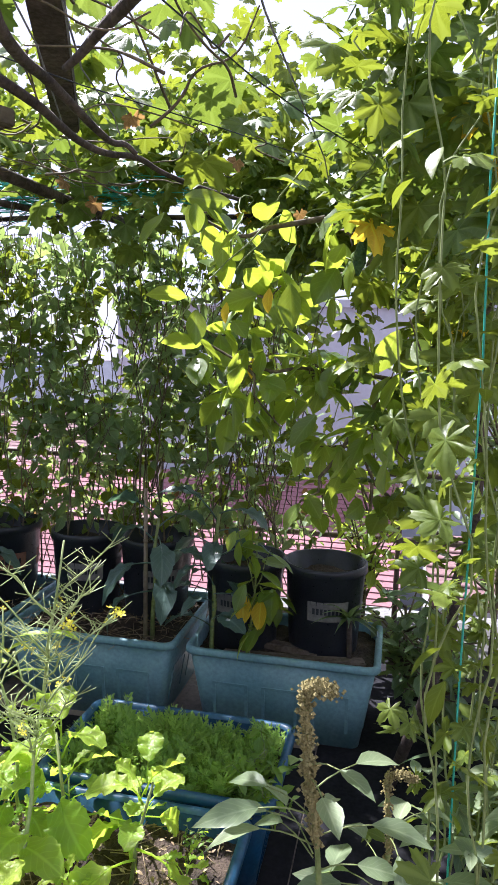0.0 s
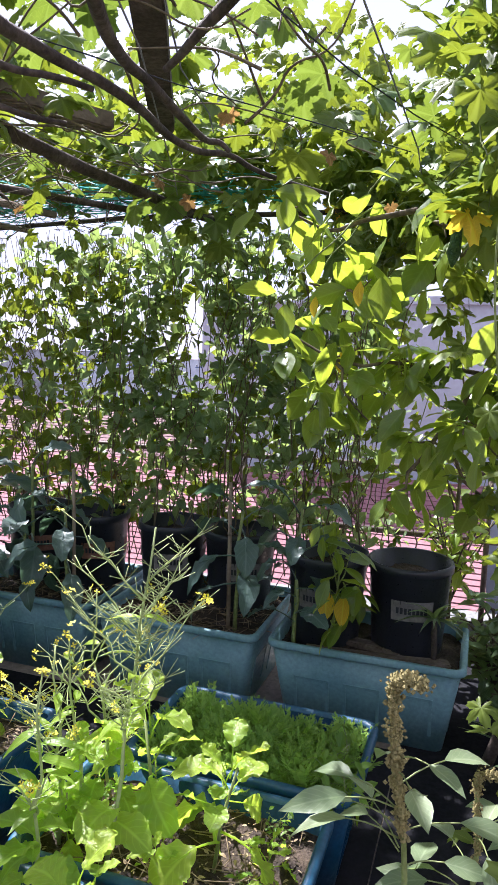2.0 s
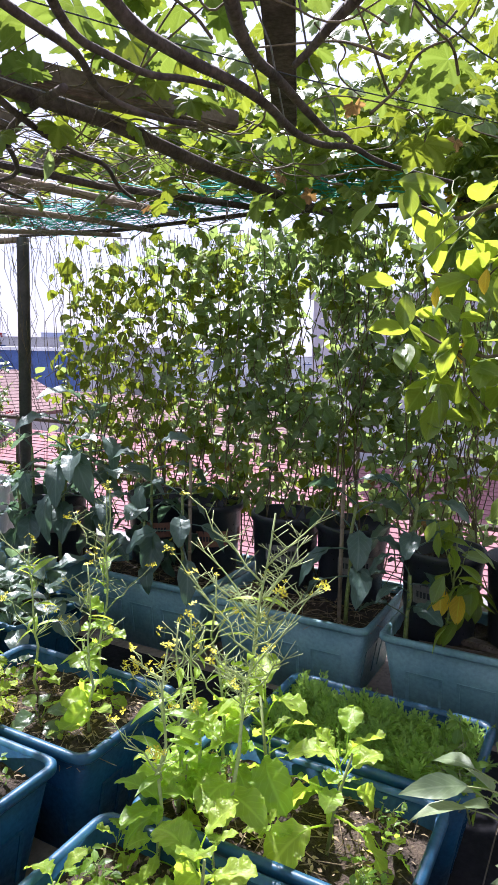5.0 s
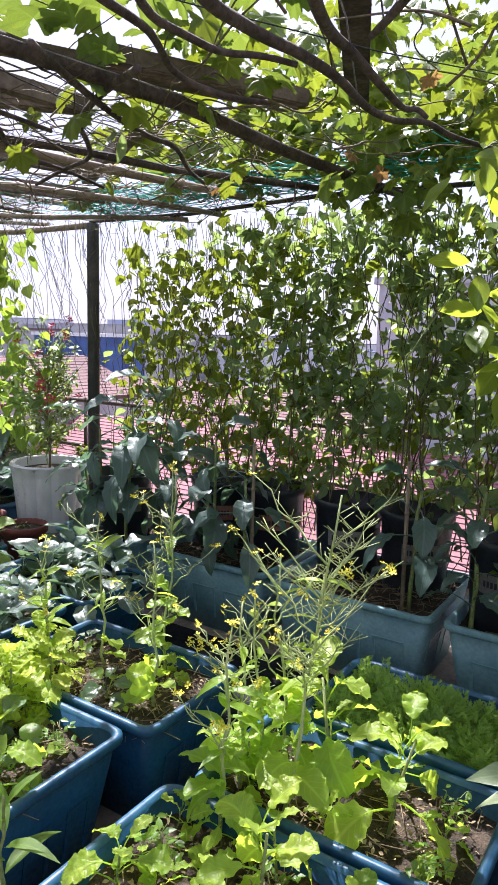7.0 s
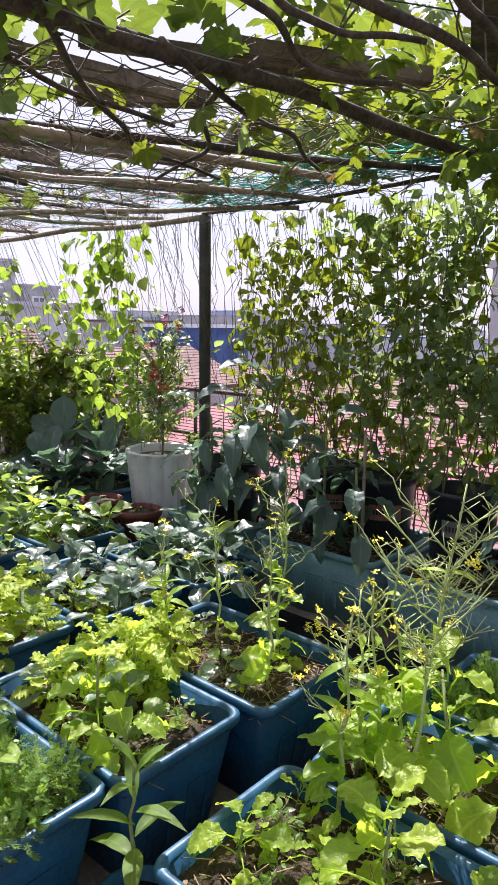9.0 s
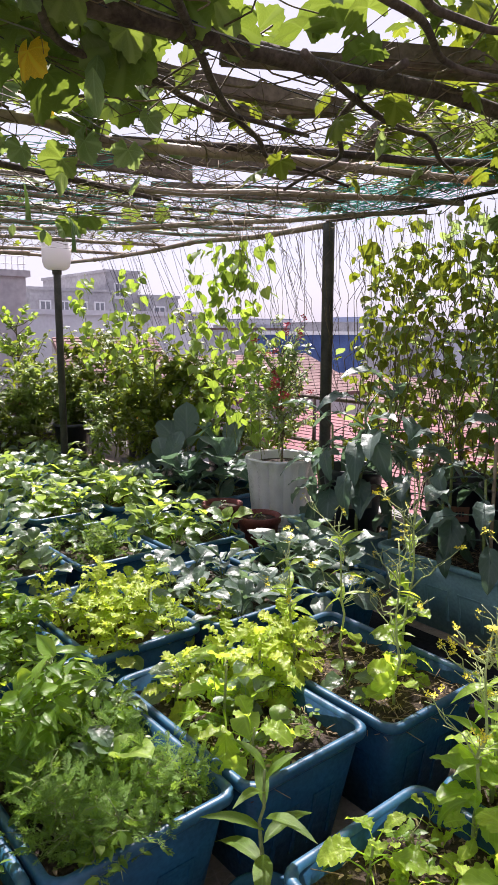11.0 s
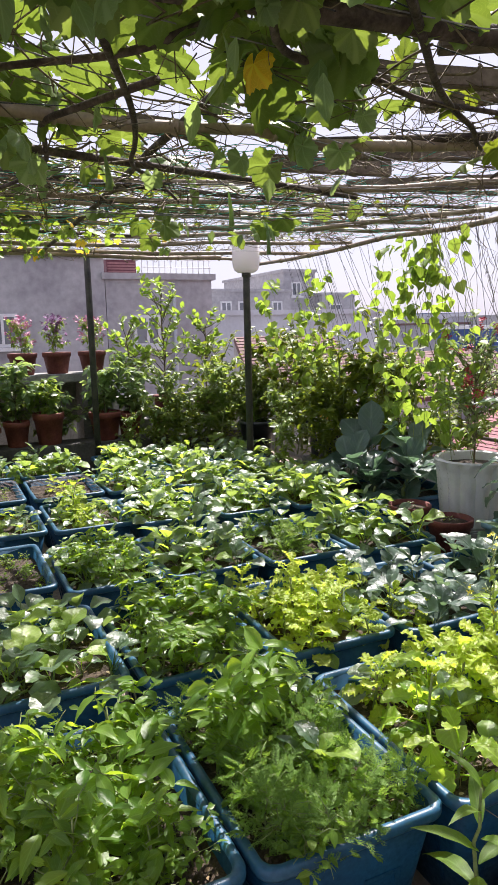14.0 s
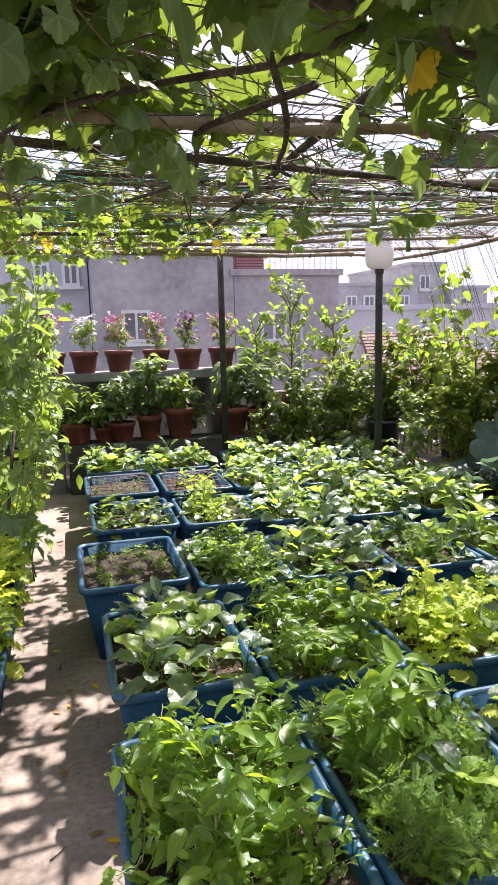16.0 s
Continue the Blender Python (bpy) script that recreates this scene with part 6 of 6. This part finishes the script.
for i, (x, r, h) in enumerate(((-0.22, 0.11, 0.16), (0.12, 0.11, 0.15), (0.34, 0.10, 0.19), (0.58, 0.12, 0.24), (1.02, 0.13, 0.22), (1.22, 0.10, 0.2), (-0.02, 0.08, 0.12))):
    x = -0.26 + (x + 0.26) * 1.17
    clay_pot(x, 6.52, 0.44, r * 1.15, h * 1.2, "reddish clay pot on the bench below the ledge", group="clay pots on the bench")
    shrub("potted_herb", "small leafy herb in a clay pot", x, 6.52, 0.44 + h * 1.0, 0.36 + 0.12 * (i % 3), 0.24, 20, 210, T_OVATE, L_VINE if i % 3 else L_HEDGE, (0.06, 0.12), random.Random(80 + i), r0=0.004, group="potted herbs on the bench")
ob = thing("plastic_cup", "translucent pink plastic basket on the bench", "basket", pose(1.78, 6.50, 0.44))
mpart("body", lathe([(0.06, 0.0), (0.085, 0.17), (0.09, 0.17), (0.09, 0.18), (0.082, 0.178), (0.058, 0.01)], 24), surface("pink_plastic", (0.50, 0.12, 0.12), (0.62, 0.22, 0.20), 10, 60, 0.4, relief=0.05), ob)
for i, (x, z, h, s, n) in enumerate(((0.0, 0.46, 0.55, 0.2, 150), (0.42, 0.46, 0.62, 0.24, 170), (0.85, 0.46, 0.5, 0.26, 190), (1.25, 0.46, 0.55, 0.26, 200), (1.6, 0.46, 0.6, 0.25, 190), (-0.45, 0.1, 0.9, 0.25, 200))):
    b = shrub("shade_plant", "dark leafy plant growing under the ledge", x, 6.68, z - 0.02, h, s, 18, n, T_OVATE + T_HEART, L_VINE, (0.06, 0.12), random.Random(180 + i), r0=0.006, group="dark plants under the ledge")
# citrus trees in pots along the parapet
for i, (x, y, z, h, s) in enumerate(((1.30, 5.75, 0.75, 0.62, 0.26), (1.62, 5.85, 0.75, 1.05, 0.30), (2.02, 5.9, 0.75, 0.72, 0.26))):
    x, y, h, s = -0.26 + (x + 0.26) * 1.22, 0.19 + (y - 0.19) * 1.22, h * 1.25, s * 1.2
    slab("pot_plinth", x - 0.14, x + 0.14, y - 0.14, y + 0.14, 0.0, 0.55, M_LEDGE, "cement plinth under a potted citrus", "plinth")
    clay_pot(x, y, 0.55, 0.14, 0.22, "grey-brown pot of a citrus tree", M_LEDGE if i == 0 else M_CLAY, "citrus pots")
    shrub("potted_citrus", "potted citrus tree with upright yellow-green leaves", x, y, z, h, s, 34, 330, T_CITRUS, L_FRESH, (0.055, 0.095), random.Random(40 + i), r0=0.01, group="potted citrus trees", clump=0.5, pitch=(0.0, 1.2))
for i, (x, y, s) in enumerate(((1.95, 5.35, 1.05), (1.6, 5.45, 0.7), (1.3, 5.2, 0.5), (2.1, 4.9, 0.9), (2.05, 5.5, 1.0), (2.25, 5.2, 1.2), (2.55, 5.15, 1.15), (2.85, 5.0, 1.1), (2.4, 4.85, 1.0), (3.0, 4.6, 1.15), (1.75, 5.15, 0.75), (1.45, 5.1, 0.6), (2.0, 5.05, 0.85), (2.2, 4.75, 0.7), (2.5, 4.65, 0.75), (2.85, 4.55, 1.1), (1.1, 5.15, 0.4), (2.65, 4.62, 1.05), (3.1, 5.4, 1.0), (3.12, 4.1, 1.15), (3.12, 3.75, 1.05), (3.15, 3.45, 0.85), (3.1, 4.35, 1.2), (2.48, 4.6, 0.9))):
    if y > 4.8:
        x, y, s = min(3.2, -0.26 + (x + 0.26) * 1.2), 0.19 + (y - 0.19) * 1.2, s * 1.15
    (TOMATO if i % 3 == 1 else TOMATO_PALE).place(x, y, 0.30, rng, (s * 0.92, s * 1.08), 0.05)
for i in range(13):
    (TOMATO_PALE if i % 3 == 2 else TOMATO).place(1.75 + 0.115 * i + rng.gauss(0, 0.05), 6.35 - 0.07 * i + rng.gauss(0, 0.1), 0.30, rng, (0.72, 1.0), 0.08)
for i, (x, y) in enumerate(((2.45, 5.75), (2.78, 4.95), (2.95, 5.4), (3.12, 4.4))):
    slab("cement_brick", x - 0.15, x + 0.15, y - 0.15, y + 0.15, 0.0, 0.28, M_LEDGE, "cement bricks carrying a black pot", "brick", "", 0.006)
    ob = thing("round_pot", "plain black plastic pot among the bushes", "plant pot", pose(x, y, 0.28), "black pots among the bushes")
    mpart("body", lathe([(0.12, 0), (0.155, 0.30), (0.165, 0.30), (0.165, 0.33), (0.15, 0.33), (0.12, 0.1)], 28), M_BLACKPOT, ob)
    mpart("soil", lathe([(0.15, 0.28), (0.0, 0.29)], 16), M_SOIL, ob)
ob = shrub("marigold", "marigold plant with orange flowers", 2.78, 4.95, 0.56, 0.36, 0.16, 16, 160, T_FEATHER, L_DILL, (0.05, 0.08), random.Random(52), 4, M_OFLOWER, 0.004, "marigolds", (0.014, 0.02))
ob = shrub("marigold", "marigold plant with orange flowers", -0.62, 4.2, 0.40, 0.36, 0.16, 16, 160, T_FEATHER, L_DILL, (0.05, 0.08), random.Random(53), 4, M_OFLOWER, 0.004, "marigolds", (0.014, 0.02))

# ---- the row beyond the aisle ----
for i, (y0, y1) in enumerate(((2.3, 2.98), (3.02, 3.7), (3.74, 4.42), (4.46, 5.14))):
    b = (-0.98, -0.53, y0, y1)
    tub(*b, BLUE)
    plant(LETTUCE, b, 1, 3, (0.9, 1.15)); plant(LETTUCE, (-0.74, -0.50, y0, y1), 1, 4, (0.9, 1.2)); plant(PEPPER, (-0.80, -0.50, y0, y1), 1, 3, (0.8, 1.1), 0.2); plant(WEED, b, 2, 3, (0.8, 1.2))
slab("brick_stand", -0.86, -0.56, 4.6, 4.9, 0.0, 0.38, M_LEDGE, "cement bricks carrying a black pot", "bricks", "", 0.006)
ob = thing("round_pot", "plain black plastic pot beside the aisle", "plant pot", pose(-0.70, 4.74, 0.38), "black pots")
mpart("body", lathe([(0.11, 0), (0.14, 0.28), (0.15, 0.28), (0.15, 0.31), (0.138, 0.31), (0.11, 0.1)], 28), M_BLACKPOT, ob)
ob = thing("side_vine", "thick climbing vine with bright lobed leaves beside the aisle", "climbing plant")
st, pts = Mesher(), []
for i in range(64):
    x, y = rng.uniform(-1.0, -0.42), rng.uniform(3.3, 6.3)
    top = rng.uniform(1.2, 2.05)
    l = wavy((x, y, 0.3), (x + rng.gauss(0, 0.08), y, top), 9, 0.025, rng)
    st.tube(l, 0.004, 0.002, 4)
    for k in range(26):
        j = rng.uniform(0.1, 1) * 8.9
        pts.append(l[int(j)].lerp(l[int(j) + 1], j - int(j)) + Vector((rng.gauss(0, 0.06), rng.gauss(0, 0.06), 0)))
mpart("stem_tangle", st, M_TWIG, ob, kind="stuff")
mpart("foliage", cloud(pts[::2], T_PALM + T_OVATE, (0.075, 0.145), rng, (-1.2, 0.2)), L_FRESH, ob, kind="stuff")
mpart("shaded_foliage", cloud(pts[1::2], T_PALM + T_OVATE, (0.075, 0.145), rng, (-1.2, 0.2)), L_VINE, ob, kind="stuff")

pole("leaning_stake", "thin dark brown stake leaning beside the aisle", "stake", [(-0.63, 3.6, 0.02), (-0.60, 3.6, 0.5), (-0.53, 3.62, 1.0)], 0.009, 0.008, M_BARK, "leaning stakes", 8)
ob = thing("round_pot", "plain black plastic pot beside the aisle", "plant pot", pose(-0.76, 5.40, 0.33), "black pots")
mpart("body", lathe([(0.11, 0), (0.14, 0.26), (0.15, 0.26), (0.15, 0.29), (0.138, 0.29), (0.11, 0.1)], 28), M_BLACKPOT, ob)
mpart("soil", lathe([(0.135, 0.25), (0.0, 0.26)], 16), M_SOIL, ob)
slab("brick_stand", -0.92, -0.60, 5.24, 5.56, 0.0, 0.33, M_LEDGE, "cement bricks carrying a black pot", "bricks", "", 0.006)
shrub("marigold", "marigold plant with orange flowers", -0.48, 6.6, 0.40, 0.32, 0.15, 16, 160, T_FEATHER, L_DILL, (0.05, 0.08), random.Random(54), 5, M_OFLOWER, 0.004, "marigolds", (0.018, 0.026))
slab("brick_stand", -0.62, -0.34, 6.46, 6.74, 0.0, 0.41, M_LEDGE, "cement bricks carrying a marigold", "bricks", "", 0.006)

# fallen leaves and twigs on the aisle
lrng = random.Random(91)
for i in range(16):
    ob = thing("fallen_leaf", "dry fallen leaf on the concrete aisle", "leaf", aimed((lrng.uniform(-0.5, -0.24), lrng.uniform(1.2, 5.0), 0.006), lrng.uniform(0, 6.28), 0.05, lrng.gauss(0, 0.15), lrng.uniform(0.025, 0.055)), "fallen leaves")
    k = Mesher()
    v, f, u = lrng.choice(T_OVATE)
    k.add(v * np.array((1, 1, 0.25)) + np.array((0, 0, 0.05)), f, None, u)
    mpart("blade", k, L_DRY if i % 3 else L_YELLOW, ob)
for i in range(5):
    x, y, a = lrng.uniform(-0.5, -0.26), lrng.uniform(1.4, 4.6), lrng.uniform(0, 6.28)
    pole("fallen_twig", "short dry twig lying on the concrete aisle", "twig", [(x, y, 0.004), (x + 0.03 * math.cos(a), y + 0.03 * math.sin(a), 0.006), (x + 0.06 * math.cos(a + 0.2), y + 0.06 * math.sin(a + 0.2), 0.004)], 0.0025, 0.0015, M_BARK, "fallen twigs", 5)

# seedling covers: wire mesh over two tubs
for b in (TUBS[19], TUBS[20]):
    ob = thing("mesh_cover", "rusty wire mesh laid over a seed tub", "wire mesh", group="wire mesh covers")
    for i in range(12):
        x = b[0] + 0.03 + (b[1] - b[0] - 0.06) * i / 11
        g = Mesher()
        g.tube([(x, b[2] + 0.01, RIM + 0.004), (x, (b[2] + b[3]) / 2, RIM + 0.03), (x, b[3] - 0.01, RIM + 0.004)], 0.0016, 0.0016, 4)
        mpart("wire", g, M_RUST, ob)
    for i in range(9):
        y = b[2] + 0.03 + (b[3] - b[2] - 0.06) * i / 8
        z = RIM + 0.006 + 0.026 * (1 - abs(i - 4) / 4)
        g = Mesher()
        g.tube([(b[0] + 0.01, y, z), (b[1] - 0.01, y, z)], 0.0016, 0.0016, 4)
        mpart("wire", g, M_RUST, ob)


# ---- the neighbourhood ----
def building(name, label, x0, x1, y0, y1, z1, mat, wins=(), roof=None, parapet=0.0, group=""):
    """A block with real window openings' frames and panes on its faces; wins: face, along, z, width, height."""
    ob = thing(name, label, "building", group=group)
    part("wall", box_bm(x0, x1, y0, y1, -9, z1), mat, ob)
    part("roof", box_bm(x0 - 0.06, x1 + 0.06, y0 - 0.06, y1 + 0.06, z1, z1 + 0.1), roof or mat, ob)
    for face, a, z, w, h in wins:
        if face == "s":
            fr = box_bm(a, a + w, y0 - 0.05, y0 + 0.05, z, z + h)
            pn = box_bm(a + 0.05, a + w - 0.05, y0 - 0.056, y0 - 0.01, z + 0.05, z + h - 0.05)
            mu = box_bm(a + w / 2 - 0.02, a + w / 2 + 0.02, y0 - 0.07, y0 - 0.05, z + 0.05, z + h - 0.05)
            sill = box_bm(a - 0.06, a + w + 0.06, y0 - 0.12, y0 + 0.02, z - 0.06, z - 0.005)
        else:
            fr = box_bm(x0 - 0.05, x0 + 0.05, a, a + w, z, z + h)
            pn = box_bm(x0 - 0.056, x0 - 0.01, a + 0.05, a + w - 0.05, z + 0.05, z + h - 0.05)
            mu = box_bm(x0 - 0.07, x0 - 0.05, a + w / 2 - 0.02, a + w / 2 + 0.02, z + 0.05, z + h - 0.05)
            sill = box_bm(x0 - 0.12, x0 + 0.02, a - 0.06, a + w + 0.06, z - 0.06, z - 0.005)
        win = part("window", fr, M_WHITE, ob)
        part("pane", pn, M_GLASSDARK, win)
        part("mullion", mu, M_WHITE, win)
        part("sill", sill, M_WHITE, win)
    return ob


building("grey_house", "grey rendered house wall with a white window", 0.19, 2.42, 11.2, 17, 2.60, M_WALL, (("s", 0.60, 1.25, 0.45, 0.5),))
building("grey_house", "lower grey rendered house with stained wall", 2.43, 4.24, 11.2, 16, 2.27, M_WALL, (("s", 2.85, 1.2, 0.45, 0.5),))
ob = thing("roof_shed", "small maroon louvred hut on a house roof", "hut")
part("wall", box_bm(2.80, 3.34, 12.6, 13.6, 2.3, 2.72), M_MAROON, ob)
for i in range(6):
    part("slat", box_bm(2.82, 3.32, 12.575, 12.6, 2.40 + 0.05 * i, 2.425 + 0.05 * i), M_ROOFPINK, ob)
part("roof", box_bm(2.74, 3.40, 12.55, 13.65, 2.72, 2.75), M_WALL, ob)
ob = thing("roof_fence", "thin white rail fence on a house roof", "fence")
for i in range(13):
    g = Mesher()
    g.tube([(3.45 + 0.11 * i, 12.6, 2.3), (3.45 + 0.11 * i, 12.6, 2.74)], 0.010, 0.010, 5)
    mpart("post", g, M_WHITE, ob)
for z in (2.45, 2.6, 2.74):
    g = Mesher()
    g.tube([(3.42, 12.6, z), (4.80, 12.6, z)], 0.010, 0.010, 5)
    mpart("rail", g, M_WHITE, ob)
ob = thing("drain_pipe", "grey drain pipe down a house wall", "pipe")
g = Mesher()
g.tube([(3.55, 11.14, 2.1), (3.55, 11.14, -1.0)], 0.03, 0.03, 8)
mpart("shaft", g, M_WALL2, ob)
building("pale_house", "pale blue-grey house with white windows", -4.5, 0.17, 12.4, 18, 2.70, M_WALL2, (("s", -0.72, 2.2, 0.28, 0.38), ("s", -0.25, 2.2, 0.28, 0.38), ("s", -2.2, 2.0, 0.6, 0.6)))
building("low_wall_house", "lilac-grey low building behind the terrace", 4.4, 9.0, 13.0, 17, 1.72, M_WALL2)
building("far_block", "long grey concrete block with dark openings", 8.6, 11.6, 22.0, 28, 2.72, M_WALL, tuple(("s", 8.9 + 0.65 * i, 2.0, 0.4, 0.4) for i in range(4)))
building("far_tower", "grey roof tower with a water tank", 11.6, 12.9, 22.5, 28, 3.45, M_WALL, (("s", 11.9, 2.6, 0.4, 0.5),))
building("far_block", "long grey concrete block with dark openings", 12.9, 14.3, 22.0, 28, 2.6, M_WALL, (("s", 13.2, 1.9, 0.5, 0.4),))
building("grey_factory", "big lavender-grey rendered building beyond the fence", 9.2, 16, -6.0, 3.9, 2.2, M_WALL2)
building("blue_shed", "blue metal-clad shed on a far roof", 14.0, 16.2, 14.5, 17.0, 1.30, M_BLUEROOF, (), M_WHITE)


def sloped(name, label, p, q, r, mat, ribs, rr=0.03):
    """A sheet-metal roof over the corners p, q (its low edge) and r (above p), with ribs."""
    p, q, r = Vector(p), Vector(q), Vector(r)
    s = q + (r - p)
    ob = thing(name, label, "roof")
    n = (q - p).cross(r - p).normalized()
    if n.z < 0:
        n = -n
    g = Mesher()
    g.add([p, q, s, r, p - n * 0.08, q - n * 0.08, s - n * 0.08, r - n * 0.08], [(0, 1, 2, 3), (7, 6, 5, 4), (0, 4, 5, 1), (1, 5, 6, 2), (2, 6, 7, 3), (3, 7, 4, 0)])
    mpart("sheet", g, mat, ob, smooth=False)
    for i in range(ribs):
        t = (i + 0.5) / ribs
        k = Mesher()
        k.tube([p.lerp(r, t) + n * 0.005, q.lerp(s, t) + n * 0.005], rr, rr, 4)
        mpart("rib", k, mat, ob)
    w = Mesher()
    base = [Vector((v.x, v.y, -9)) for v in (p, q, s, r)]
    top = [v - n * 0.08 for v in (p, q, s, r)]
    w.add(base + top, [(0, 1, 5, 4), (1, 2, 6, 5), (2, 3, 7, 6), (3, 0, 4, 7)])
    mpart("wall", w, M_WALL, ob, smooth=False)
    return ob


sloped("pink_roof", "faded pink corrugated metal roof below the terrace", (5.0, -0.15, -1.75), (5.0, 9.5, -1.75), (8.9, -0.15, -0.05), M_ROOFPINK, 44, 0.005)
sloped("red_shed", "dull red corrugated metal shed below the terrace", (6.2, -4.5, -0.62), (6.2, -0.4, -0.62), (8.0, -4.5, -0.45), M_ROOFRED, 8, 0.03)
sloped("pink_roof", "dull red corrugated metal roof below the terrace", (9.2, 4.3, -0.9), (9.2, 13.0, -0.9), (13.5, 4.3, 0.30), M_ROOFRED, 30, 0.006)
sloped("red_tile_roof", "dull red tiled roof of a neighbouring house", (4.5, 10.2, 0.55), (6.6, 10.2, 0.55), (4.9, 11.8, 1.30), M_ROOFRED, 14, 0.006)
sloped("red_tile_roof", "dull red tiled roof of a neighbouring house", (6.9, 9.6, 0.2), (10.8, 9.6, 0.2), (7.2, 11.8, 0.9), M_ROOFRED, 14, 0.006)
# Distant houses: the haze is only put into their pale wall colours.
crng = random.Random(77)
for i in range(64):
    a = radians(crng.uniform(-12, 98))
    d = crng.uniform(30, 150)
    x, y = math.sin(a) * d, math.cos(a) * d
    w, dp, h = crng.uniform(4, 12), crng.uniform(4, 12), crng.uniform(-4.5, 0.4) + d * 0.028
    building("distant_house", "hazy pale grey house in the distance", x - w / 2, x + w / 2, y - dp / 2, y + dp / 2, h, crng.choice((M_WALL, M_WALL2, M_WALL2)),
             tuple(("s", x - w / 2 + 0.8 + 2.0 * k, h - 2.0, 0.9, 1.1) for k in range(int(w / 2.4))) if crng.random() < 0.5 else (), crng.choice((None, M_ROOFRED, M_BLUEROOF, None)), group="distant houses")
